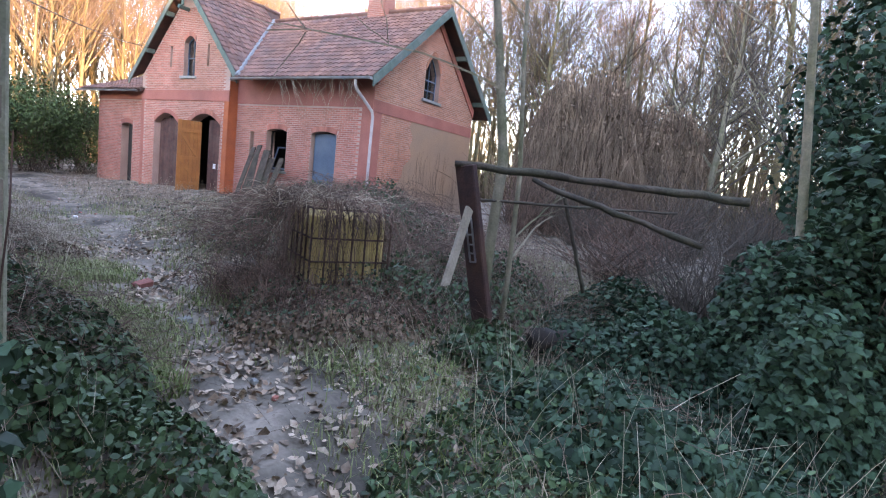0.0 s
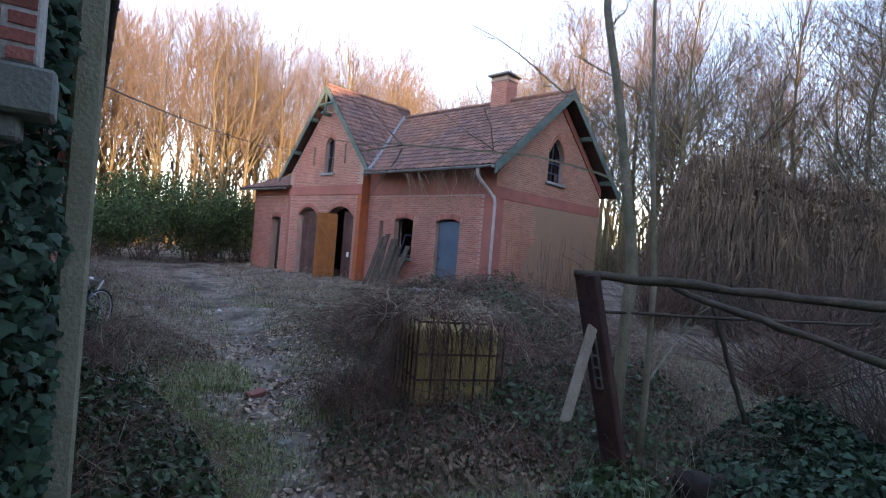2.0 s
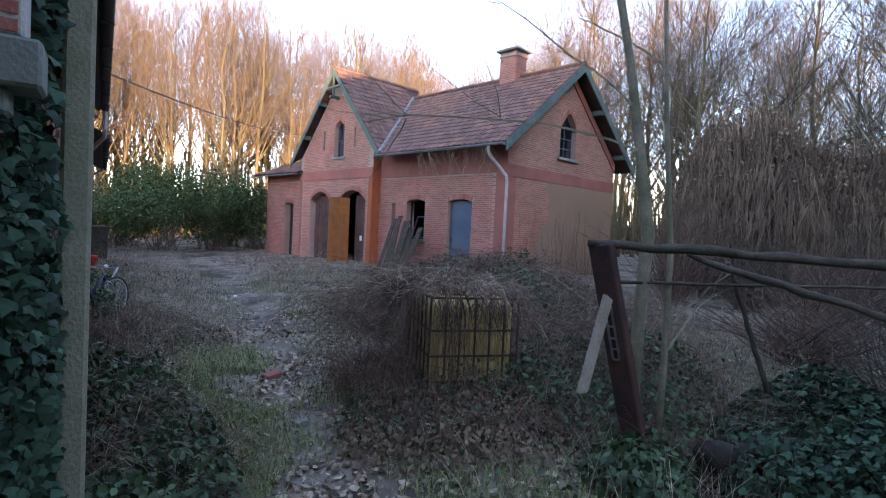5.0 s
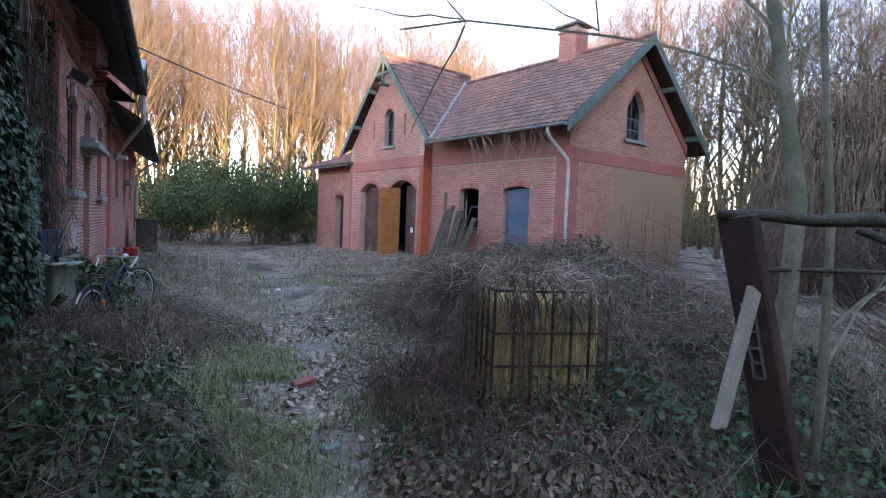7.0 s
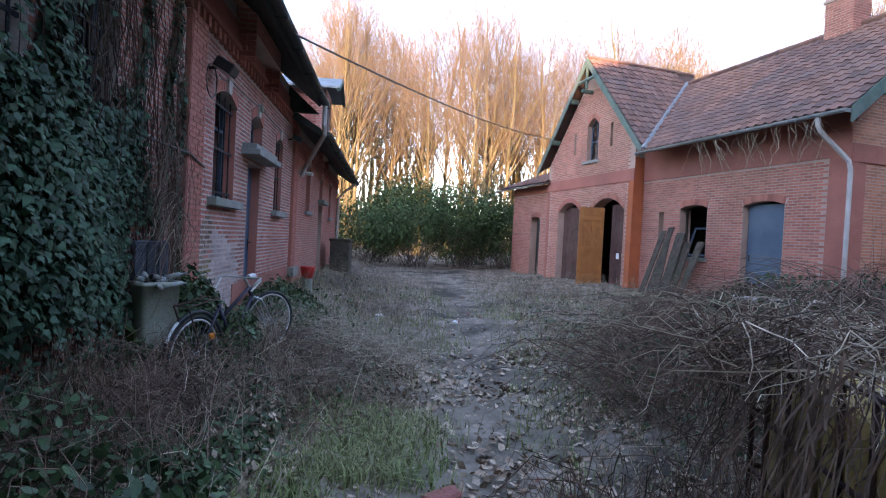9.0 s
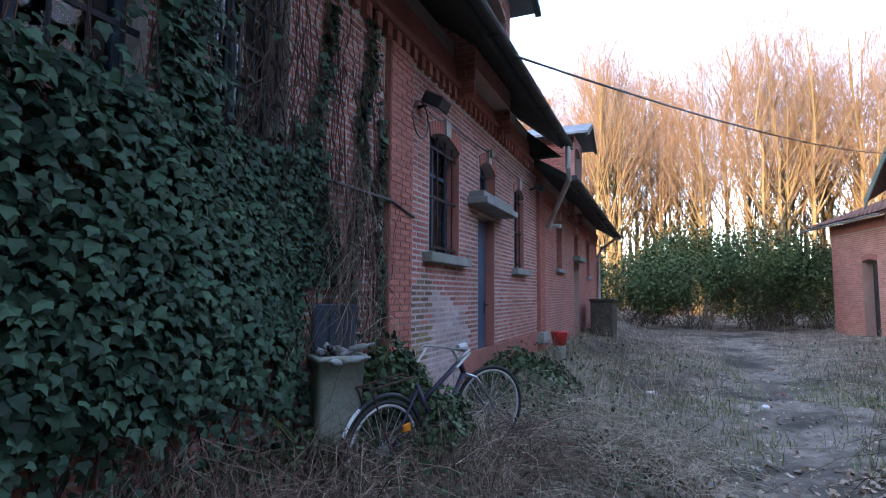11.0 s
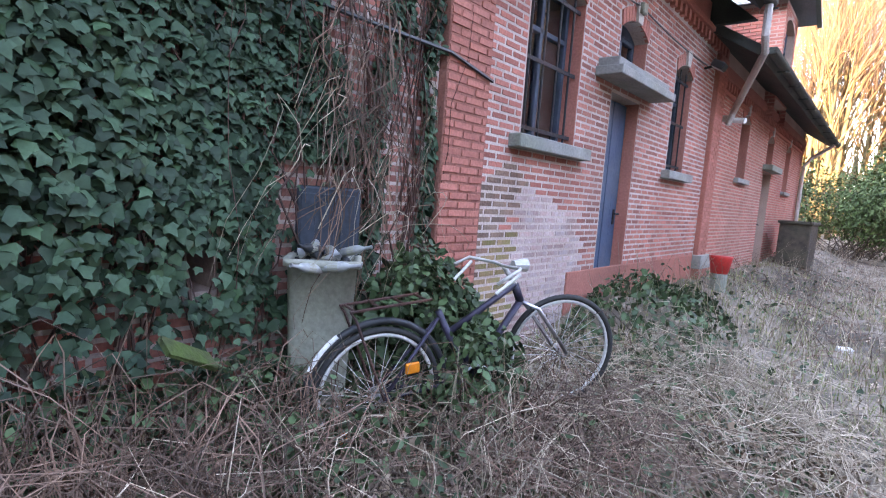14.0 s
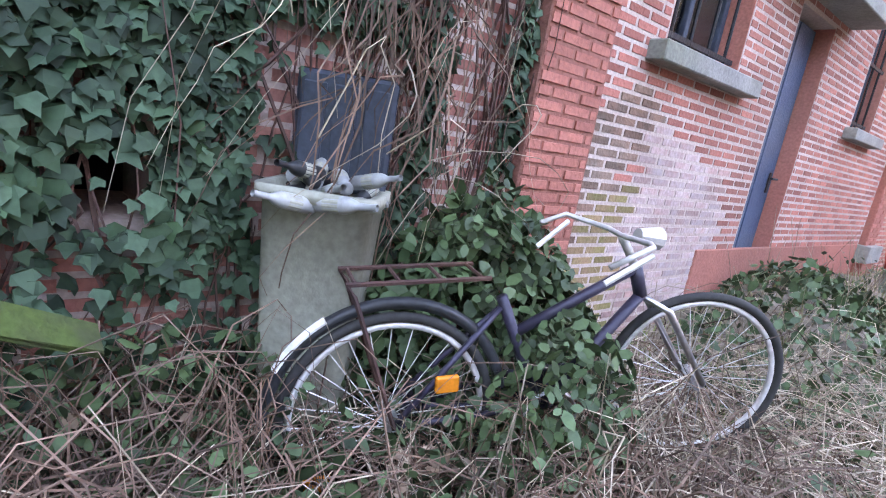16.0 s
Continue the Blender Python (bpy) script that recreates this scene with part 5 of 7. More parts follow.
def bush(name, cx, cy, rx, ry, h, n, leaf, material, label, twigs=60, shape="oval", twig_mat=None, rng=NP, lumps=7):
    """A bush: twigs and thousands of leaves in uneven lobes."""
    b = empty(name, pose(cx, cy, gz(cx, cy)), label, "bush")
    cen = np.stack([rng.normal(0, 0.45, lumps) * rx, rng.normal(0, 0.45, lumps) * ry, rng.uniform(0.3, 0.75, lumps) * h], 1)
    rad = rng.uniform(0.35, 0.6, lumps)[:, None] * np.array([rx, ry, h * 0.55])
    which = rng.integers(0, lumps, n)
    d = rng.normal(0, 1, (n, 3))
    d /= np.linalg.norm(d, axis=1, keepdims=True)
    p = cen[which] + d * rad[which] * rng.uniform(0.55, 1.08, n)[:, None]
    p[:, 2] = np.abs(p[:, 2])
    leaf_cloud("foliage", p, d + np.array([0, 0, 0.4]), rng.uniform(0.6, 1.3, n) * leaf, material, shape, b, 0.7)
    k = 5
    tip = cen[rng.integers(0, lumps, twigs)] + rng.normal(0, 0.5, (twigs, 3)) * rad.mean(0)
    root = np.stack([rng.normal(0, 0.15, twigs) * rx, rng.normal(0, 0.15, twigs) * ry, np.zeros(twigs)], 1)
    t = np.linspace(0, 1, k)[None, :, None]
    pp = root[:, None] * (1 - t) + tip[:, None] * t + rng.normal(0, 0.04, (twigs, k, 3)) * h * t
    strand_mesh("twig_mass", pp, rng.uniform(0.008, 0.02, twigs), twig_mat or TWIG_NEAR, b)
    return b


for i, (x, y, r, h) in enumerate(((-2.0, 29.5, 2.2, 2.6), (0.8, 28.5, 2.0, 2.4), (3.0, 30.5, 2.2, 3.0), (5.2, 31.0, 2.2, 3.3), (7.3, 31.5, 2.0, 3.1), (9.2, 33.0, 2.2, 3.2), (1.5, 32.5, 2.4, 3.0), (12.0, 34.5, 2.6, 3.2), (-5.0, 31.0, 2.6, 2.8), (6.5, 34.5, 2.6, 3.4))):
    tagged(bush("evergreen_bush", x, y, r * 1.1, r * 0.9, h * 1.3 * (0.85 + 0.3 * ((i * 7) % 5) / 4), 9500, 0.10, HEDGE, "dense dark green evergreen bush at the yard end", 50), "", "", "bushes at the end of the yard")
# brown overgrown thicket by the gable
for i, (x, y, r, h) in enumerate(((15.4, 10.9, 1.9, 5.3), (17.4, 9.3, 1.8, 4.6))):
    b = empty("dead_thicket", pose(x, y, gz(x, y)), "tall brown thicket of dead climbing vines", "bush", "brown thickets")
    n = 5200
    a = NP.uniform(0, 2 * np.pi, n)
    rr = r * np.sqrt(NP.uniform(0.15, 1, n))
    topz = h * np.sqrt(np.clip(1 - (rr / (r * 1.12)) ** 2, 0.05, 1)) * NP.uniform(0.75, 1.05, n)
    k = 5
    t = np.linspace(0, 1, k)[None]
    px = (np.cos(a) * rr)[:, None] + np.cumsum(NP.normal(0, 0.07, (n, k)), 1)
    py = (np.sin(a) * rr)[:, None] + np.cumsum(NP.normal(0, 0.07, (n, k)), 1)
    pz = topz[:, None] - t * NP.uniform(0.6, 2.0, n)[:, None]
    strand_mesh("vine_mass", np.stack([px, py, np.maximum(pz, 0.0)], -1), NP.uniform(0.006, 0.014, n), THICKET, b)
    n = 700
    px = NP.normal(0, 0.25, (n, 1)) * r * (1 - t) + (NP.normal(0, 0.5, (n, 1)) * r) * t
    py = NP.normal(0, 0.25, (n, 1)) * r * (1 - t) + (NP.normal(0, 0.5, (n, 1)) * r) * t
    strand_mesh("stem_mass", np.stack([px, py, NP.uniform(0.5, 0.95, (n, 1)) * h * t], -1), NP.uniform(0.008, 0.02, n), CANE_DARK, b)
    n = 9000
    d = NP.normal(0, 1, (n, 3))
    d /= np.linalg.norm(d, axis=1, keepdims=True)
    leaf_cloud("foliage", d * NP.uniform(0.6, 1.0, n)[:, None] * np.array([r * 0.95, r * 0.95, h * 0.5]) + np.array([0, 0, h * 0.5]), d, NP.uniform(0.05, 0.13, n), THICKET, "oval", b, 0.8)

# ivy-grown evergreens, mostly out of view, added to shade the open side
for x, y, r, h in ((7.9, 1.4, 1.7, 6.0), (9.6, 3.0, 1.7, 5.5), (6.2, 0.4, 1.6, 5.5), (11.5, 2.2, 1.8, 6.5), (6.9, 2.7, 0.95, 2.9)):
    tagged(bush("ivy_tree", x, y, r, r, h, 6500, 0.11, IVY, "dark evergreen tree hung with ivy, added for its shade", 60, "ivy"), "", "", "ivy-hung trees")
# added unseen sun-blocker: lumpy evergreen belt behind the walker and along the open side
def shade_wood_belt(pts, h, depth, rng):
    verts, faces = [], []
    n = len(pts)
    k = 14
    for i, (x, y) in enumerate(pts):
        hh = h * rng.uniform(0.86, 1.1)
        for j in range(k):
            a = math.pi * j / (k - 1)
            r = 1 + rng.uniform(-0.18, 0.18)
            verts.append((x + depth * math.cos(a) * r * 0.25, y + depth * math.cos(a) * r, max(0.0, hh * max(0.0, math.sin(a)) ** 0.5 * (1 + rng.uniform(-0.06, 0.06))) - 0.3))
    for i in range(n - 1):
        for j in range(k - 1):
            a = i * k + j
            faces.append((a, a + 1, a + k + 1, a + k))
    return link_mesh("backdrop", verts, faces, HEDGE)


bd = shade_wood_belt([(-70 + 2.2 * i, -26 + 3 * math.sin(i * 0.7)) for i in range(66)], 21.0, 5.0, random.Random(4))
tagged(bd, "unseen dark evergreen wood, added behind to keep the sun off the yard", "trees", "", "structure")

# ---------------------------------------------------------------- ground cover


def scatter(n, x0, x1, y0, y1, keep):
    x, y = NP.uniform(x0, x1, n), NP.uniform(y0, y1, n)
    k = keep(x, y) & ~in_house(x, y) & (x > 0.03)
    return x[k], y[k]


def off_path(x, y, w):
    d = np.abs(x - path_x(y)) + 0.12 * np.sin(2.1 * y) + 0.08 * np.sin(5.3 * y + x)
    return NP.uniform(0, 1, len(x)) < sstep(w * 0.6, w * 1.7, d)


dense = lambda x, y: NP.uniform(0, 1, len(x)) < np.clip(1.25 - 0.055 * y, 0.15, 1)
x, y = scatter(120000, 0.0, 9.5, 1.5, 20, lambda x, y: off_path(x, y, 0.22) & dense(x, y) & (NP.uniform(0, 1, len(x)) < 0.25 + 0.75 * (np.sin(1.9 * x + 0.7) * np.sin(1.3 * y) > -0.1)))
blades("short_grass", x, y, NP.uniform(0.04, 0.16, len(x)), NP.uniform(0.2, 0.9, len(x)), GRASS, "short green winter grass beside the path", 0.0035)
x, y = scatter(60000, 0.0, 12, 1.5, 28, lambda x, y: off_path(x, y, 0.42) & dense(x, y * 0.7))
blades("dry_grass", x, y, NP.uniform(0.06, 0.26, len(x)), NP.uniform(0.3, 1.2, len(x)), DRY_GRASS, "withered straw-coloured grass", 0.003)
x, y = scatter(16000, 0.7, 2.2, 5.6, 9.9, lambda x, y: NP.uniform(0, 1, len(x)) < np.exp(-((x - 0.72 * path_x(y)) / 0.4) ** 2) * (np.sin(3.7 * x + 1) * np.sin(2.9 * y + 0.5) > -0.2))
blades("grass_tufts", x, y, NP.uniform(0.06, 0.2, len(x)), NP.uniform(0.3, 1.1, len(x)), GRASS, "green grass tufts beside the path", 0.004)
x, y = scatter(9000, 2.2, 3.6, 4.0, 8.0, lambda x, y: NP.uniform(0, 1, len(x)) < 0.75 * (np.sin(2.7 * x + 1) * np.sin(2.3 * y + 2) > 0))
blades("grass_tufts", x, y, NP.uniform(0.05, 0.16, len(x)), NP.uniform(0.3, 1.1, len(x)), GRASS, "green grass tufts beside the path", 0.004)
x, y = scatter(9000, 0.8, 1.9, 7.9, 10.3, lambda x, y: NP.uniform(0, 1, len(x)) < np.exp(-((x - 1.28) / 0.28) ** 2 - ((y - 9.1) / 0.8) ** 2) * (0.35 + 0.65 * (np.sin(6.1 * x) * np.sin(4.7 * y) > 0)))
blades("grass_tufts", x, y, NP.uniform(0.03, 0.11, len(x)), NP.uniform(0.3, 1.1, len(x)), GRASS, "bright green grass before the bicycle", 0.0035)
# dead leaves on the soil
x, y = scatter(95000, 0.0, 10, 1.5, 26, lambda x, y: dense(x, y) & (NP.uniform(0, 1, len(x)) < 0.5 + 0.5 * sstep(0.2, 0.8, np.abs(x - path_x(y)))))
leaf_cloud("dead_leaves", np.stack([x, y, ground_z(x, y) + NP.uniform(0.004, 0.02, len(x))], 1), np.tile([0, 0, 1.0], (len(x), 1)), NP.uniform(0.02, 0.09, len(x)) * NP.uniform(0.6, 1, len(x)), LITTER, "litter", None, 0.35, "stuff", "brown curled dead leaves on the soil", "leaves")
x, y = scatter(15000, 0.4, 4.2, 2.6, 12, lambda x, y: NP.uniform(0, 1, len(x)) < 0.25 + 0.75 * (np.sin(4.1 * x + 0.3) * np.sin(3.3 * y + 1.1) > 0))
leaf_cloud("dead_leaves", np.stack([x, y, ground_z(x, y) + NP.uniform(0.01, 0.035, len(x))], 1), np.tile([0, 0, 1.0], (len(x), 1)), NP.uniform(0.04, 0.095, len(x)), LITTER, "litter", None, 0.5, "stuff", "large curled dead leaves beside the path", "leaves")
# dry weed stalks
x, y = scatter(14000, 0.1, 12, 2.5, 30, lambda x, y: off_path(x, y, 0.55) & dense(x, y * 0.75))
n = len(x)
k = 4
t = np.linspace(0, 1, k)[None]
h = NP.uniform(0.15, 0.6, n)[:, None] * (0.6 + 0.4 * sstep(0.5, 1.5, np.abs(x - path_x(y))))[:, None]
ln = NP.normal(0, 0.35, (n, 2))
pp = np.stack([x[:, None] + ln[:, :1] * h * t ** 1.4, y[:, None] + ln[:, 1:] * h * t ** 1.4, ground_z(x, y)[:, None] + h * t], -1)
strand_mesh("dry_stalks", pp, NP.uniform(0.0015, 0.0032, n), CANE, None, "thin dry weed stalks", "weeds")
# low weeds, dark
x, y = scatter(26000, 0.1, 10, 2.0, 24, lambda x, y: off_path(x, y, 0.7) & dense(x, y) & (np.sin(1.1 * x + 2) * np.sin(0.9 * y + 1) > -0.25))
n = len(x)
leaf_cloud("bramble_leaves", np.stack([x, y, ground_z(x, y) + NP.uniform(0.02, 0.3, n) * sstep(0.6, 1.6, np.abs(x - path_x(y)))], 1), np.tile([0, 0, 1.0], (n, 1)) + NP.normal(0, 0.3, (n, 3)), NP.uniform(0.03, 0.075, n), BRAMBLE, "oval", None, 0.4, "stuff", "dark green bramble leaves low on the ground", "brambles")
# bramble canes
x, y = scatter(6500, 0.1, 11, 3.2, 28, lambda x, y: off_path(x, y, 0.95) & dense(x, y * 0.6) & (np.sin(1.3 * x + 1) * np.sin(0.8 * y) > -0.35))
n = len(x)
strand_mesh("bramble_canes", arcs(n, x, y, ground_z(x, y), NP.uniform(0.3, 1.1, n), NP.uniform(0.1, 0.55, n)), NP.uniform(0.002, 0.0045, n), CANE_DARK, None, "brown arching bramble canes", "brambles")

# ---------------------------------------------------------------- ivy on the farm building


def ivy_mask(y, z):
    """How densely ivy covers the wall at (y, z), 0 to 1."""
    edge = 9.75 + 0.12 * np.sin(5 * z) - 0.22 * sstep(1.0, 2.2, z) - 0.9 * sstep(2.1, 2.9, z) + 0.2 * np.sin(9 * z + 2) * sstep(1.8, 2.4, z)
    m = sstep(0.15, -0.12, y - edge)
    for o in IW:
        m = m * np.where((y > o[0] - 0.02) & (y < o[1] + 0.02) & (z > o[2] + 0.02), 0.06, 1.0)
    m = m * np.where((y > CB[0]) & (y < CB[1]) & (z > CB[2]) & (z < CB[3]), 0.08, 1.0)
    m = m * (0.10 + 0.90 * sstep(0.66 + 0.1 * np.sin(4 * y), 0.98, z + 0.25 * sstep(7.6, 6.6, y)))
    m = m * np.where((y > 9.4) & (y < 9.95) & (z > 0.8) & (z < 1.36), 0.04, 1.0)
    strand = np.exp(-((y - (9.95 + 0.12 * (z - 1.5) + 0.04 * np.sin(7 * z))) / 0.06) ** 2) + 0.8 * np.exp(-((y - (9.50 + 0.20 * (z - 2.2))) / 0.05) ** 2) * sstep(1.9, 2.3, z)
    strand = strand + np.exp(-((y - (10.28 + 0.03 * np.sin(6 * z))) / 0.045) ** 2) * sstep(2.7, 2.2, z)
    return np.clip(m + 0.75 * strand, 0, 1)


def wall_ivy():
    n = 78000
    y, z = NP.uniform(5.0, 10.5, n), NP.uniform(0.1, 3.4, n)
    keep = NP.uniform(0, 1, n) < ivy_mask(y, z) * (0.55 + 0.45 * (np.sin(3 * y) * np.sin(4 * z + 1) > -0.5))
    y, z = y[keep], z[keep]
    n = len(y)
    thick = 0.03 + 0.20 * sstep(9.9, 8.6, y) * (0.6 + 0.4 * np.sin(2.3 * y + 1.2 * z)) * sstep(3.4, 1.8, z)
    x = 0.012 + thick * NP.uniform(0.15, 1.0, n)
    pos = np.stack([x, y, z], 1)
    nrm = np.tile([1.0, 0, 0.35], (n, 1))
    ivy = empty("ivy", pose(0, 7.5, 0), "dense dark green ivy climbing the brick wall", "ivy")
    pos[:, 1] -= 7.5
    near = np.where((y > 8.5) & (y < 9.8) & (z > 0.75) & (z < 1.75) & (x > 0.06))[0][:280]
    rest = np.ones(n, bool)
    rest[near] = False
    leaf_cloud("foliage", pos[rest], nrm[rest], NP.uniform(0.03, 0.07, int(rest.sum())), IVY, "ivy", ivy, 0.38)
    proto = leaf_cloud("leaf", np.zeros((1, 3)), np.array([[1.0, 0, 0.3]]), np.array([0.055]), IVY_PIECE, "ivy", ivy, 0.05, "")
    del proto["kind"]
    for i, k in enumerate(near):
        o = proto if i == 0 else proto.copy()
        if i:
            scene.collection.objects.link(o)
            o.parent = ivy
        o.matrix_basis = pose(*pos[k], RNG.uniform(-45, 45), RNG.uniform(-30, 30), RNG.uniform(-35, 35)) @ Matrix.Scale(RNG.uniform(0.75, 1.3), 4)
    # stems
    m = 420
    sy = NP.uniform(5.2, 10.3, m)
    k = 7
    t = np.linspace(0, 1, k)[None]
    zz = NP.uniform(0.0, 1.6, m)[:, None] + t * NP.uniform(0.6, 1.7, m)[:, None]
    yy = sy[:, None] + np.cumsum(NP.normal(0, 0.05, (m, k)), 1)
    xx = 0.02 + np.abs(np.cumsum(NP.normal(0, 0.012, (m, k)), 1))
    strand_mesh("stem_mass", np.stack([xx, yy - 7.5, zz], -1), NP.uniform(0.003, 0.008, m), BROWN_WOOD, ivy)


wall_ivy()


def vine_tangle():
    """Dry bare vines hanging over the bin and up the wall."""
    n, k = 95, 9
    t = np.linspace(0, 1, k)[None]
    y0 = NP.normal(9.78, 0.09, n)
    top = NP.uniform(1.3, 2.2, n)
    drop = NP.uniform(0.35, 1.1, n)
    yy = y0[:, None] + np.cumsum(NP.normal(0, 0.045, (n, k)), 1) + NP.normal(0, 0.16, n)[:, None] * t ** 2 - 0.06 * t
    zz = top[:, None] - drop[:, None] * t + 0.05 * np.sin(6 * t + NP.uniform(0, 6, n)[:, None])
    xx = 0.05 + NP.uniform(0.02, 0.22, n)[:, None] * np.sin(np.pi * (0.15 + 0.8 * t)) + np.abs(np.cumsum(NP.normal(0, 0.012, (n, k)), 1))
    strand_mesh("dry_vines", np.stack([xx, yy, zz], -1), NP.uniform(0.0018, 0.004, n), CANE_DARK, None, "tangle of dry bare vines hanging on the wall", "vines")
    n = 20
    a0 = NP.uniform(9.3, 10.05, n)
    yy = a0[:, None] + (NP.uniform(0.12, 0.42, n)[:, None] * (t - 0.3)) * np.where(NP.uniform(0, 1, n) < 0.6, -1, 1)[:, None] + np.cumsum(NP.normal(0, 0.035, (n, k)), 1)
    zz = NP.uniform(1.0, 1.6, n)[:, None] + NP.uniform(0.1, 0.45, n)[:, None] * (4 * t * (1 - t)) - 0.4 * t + np.cumsum(NP.normal(0, 0.01, (n, k)), 1)
    xx = 0.15 + NP.uniform(0.05, 0.35, n)[:, None] * np.sin(np.pi * (0.1 + 0.9 * t))
    strand_mesh("dry_tendrils", np.stack([xx, yy, zz], -1), NP.uniform(0.0015, 0.0026, n), CANE, None, "pale arching tendrils over the ivy", "vines")
    n = 130
    y0 = NP.uniform(8.9, 10.3, n)
    yy = y0[:, None] + np.cumsum(NP.normal(0, 0.04, (n, k)), 1)
    zz = NP.uniform(1.8, 2.7, n)[:, None] + t * NP.uniform(0.3, 1.0, n)[:, None]
    strand_mesh("wall_vines", np.stack([0.02 + np.abs(np.cumsum(NP.normal(0, 0.008, (n, k)), 1)), yy, zz], -1), NP.uniform(0.002, 0.006, n), CANE_DARK, None, "brown vine stems clinging to the bricks", "vines")


vine_tangle()

# ivy-clad pier at the near end of the wall
pier = empty("ivy_pier", pose(0.18, 5.5, gz(0.3, 5.5) - 0.05), "mossy pier wrapped in dark ivy beside the brick wall", "pier")
bm = bmesh.new()
box(bm, (0.27, 0.0, 0.0), (0.38, 0.14, 4.2), 0.015)
part("post", bm, POST_STONE, pier, "mossy weathered post")
bm = bmesh.new()
box(bm, (0.0, -0.40, 2.06), (0.24, -0.18, 2.22), 0.012)
box(bm, (0.0, -0.36, 1.97), (0.15, -0.22, 2.06), 0.012)
part("stone_corbel", bm, STONE, pier, "grey stone corbel")
bm = bmesh.new()
box(bm, (0.0, -0.38, 2.22), (0.19, -0.20, 5.0), 0.01)
part("brick_pier", bm, MORTAR_PALE, pier)
part("frame_strip", boxes(((-0.085, -0.40, 2.22), (-0.004, -0.33, 5.0)), bevel=0.006), PEELED, pier, "flaking white painted strip")
part("backing_wall", boxes(((-0.17, -0.16, 0.0), (0.10, 0.12, 4.9)), bevel=0.01), BRICK_GREY, pier)
fr_p = axes_m((1, 0, 0), (0, -1, 0), (0, -0.38, 0))
brick_mesh("bricks", fr_p, brick_field(fr_p, 0, 0.19, 2.23, 4.95, lambda s: 9, [], 0.058, 0.19, 0.01, 0.006), BRICK, pier)
n = 5200
yy, zz = NP.uniform(-0.55, 0.35, n), NP.uniform(0.05, 4.2, n)
pos = np.stack([NP.uniform(0.06, 0.27, n) * sstep(-0.5, -0.2, yy) * np.where(zz > 1.75, np.where(yy < -0.25, 0.5, 0.9), 1.0) + 0.03, yy, zz], 1)
keep = ~((zz > 1.95) & (yy < -0.15)) & (NP.uniform(0, 1, n) < 0.4 + 0.6 * (yy < 0))
leaf_cloud("foliage", pos[keep], np.tile([0.5, -0.9, 0.3], (int(keep.sum()), 1)), NP.uniform(0.04, 0.075, int(keep.sum())), IVY, "ivy", pier, 0.45)

n = 900
yy, zz = 3.42 + np.abs(NP.normal(0, 0.05, n)), NP.uniform(0.0, 3.2, n)
keep = (zz < 1.1) | (zz > 1.75)
leaf_cloud("ivy_sprays", np.stack([0.10 + NP.uniform(0.0, 0.15, n), yy, zz], 1)[keep], np.tile([0.6, -0.8, 0.2], (int(keep.sum()), 1)), NP.uniform(0.03, 0.05, int(keep.sum())), IVY, "ivy", None, 0.5, "stuff", "ivy sprays creeping over the grey brick wall", "ivy")
n, k = 5, 8
t = np.linspace(0, 1, k)[None]
yy = NP.uniform(3.5, 4.35, n)[:, None] + np.cumsum(NP.normal(0, 0.03, (n, k)), 1)
strand_mesh("wall_vines", np.stack([0.234 + np.abs(np.cumsum(NP.normal(0, 0.003, (n, k)), 1)), yy, NP.uniform(0.2, 1.9, n)[:, None] + t * NP.uniform(0.4, 1.0, n)[:, None]], -1), NP.uniform(0.002, 0.004, n), BROWN_WOOD, None, "dead brown vine stems on the grey bricks", "vines")

# ---------------------------------------------------------------- caged tank under brambles
TB = Vector((2.96, 6.72, 0))
m_tank = Matrix.Translation((TB.x, TB.y, gz(3.4, 7.0) - 0.02)) @ pose(0, 0, 0, 0, 0, -17)
tank = empty("caged_tank", m_tank, "yellowed plastic tank in a rusty tube cage under brambles", "tank")
TW, TD, TH = 0.80, 0.98, 1.06
bm = bmesh.new()
box(bm, (0.03, 0.03, 0.16), (TW - 0.03, TD - 0.03, TH - 0.02), 0.06)
part("tank_body", bm, TANK, tank, "ribbed yellowed plastic")
for i in range(5):
    s = 0.06 + i * (TW - 0.12) / 5
    for lo, hi in (((s + 0.015, 0.005, 0.22), (s + (TW - 0.12) / 5 - 0.015, 0.05, TH - 0.06)), ((0.005, s + 0.015, 0.22), (0.05, s + (TW - 0.12) / 5 - 0.015, TH - 0.06))):
        part("rib", boxes((lo, hi), bevel=0.018), TANK, tank)
for i in range(7):
    s, s2 = i * TW / 6, i * TD / 6
    for p, q in (((s, 0, 0.1), (s, 0, TH)), ((0, s2, 0.1), (0, s2, TH)), ((TW, s2, 0.1), (TW, s2, TH)), ((s, TD, 0.1), (s, TD, TH))):
        bm = bmesh.new()
        bow = RNG.uniform(-0.012, 0.012)
        mid = ((p[0] + q[0]) / 2 + bow, (p[1] + q[1]) / 2 + bow, 0.55)
        tube(bm, [p, mid, q], 0.010, 6)
        part("cage_bar", bm, RUST, tank)
for z in (0.12, 0.34, 0.56, 0.78, TH):
    bm = bmesh.new()
    tube(bm, [(0, 0, z), (TW, 0, z), (TW, TD, z), (0, TD, z), (0, 0, z)], 0.010, 6)
    part("cage_hoop", bm, RUST, tank)
bm = bmesh.new()
for a in (0.0, TD / 2 - 0.05, TD - 0.1):
    box(bm, (0, a, 0), (TW, a + 0.1, 0.13), 0.006)
part("pallet", bm, OLD_WOOD, tank)


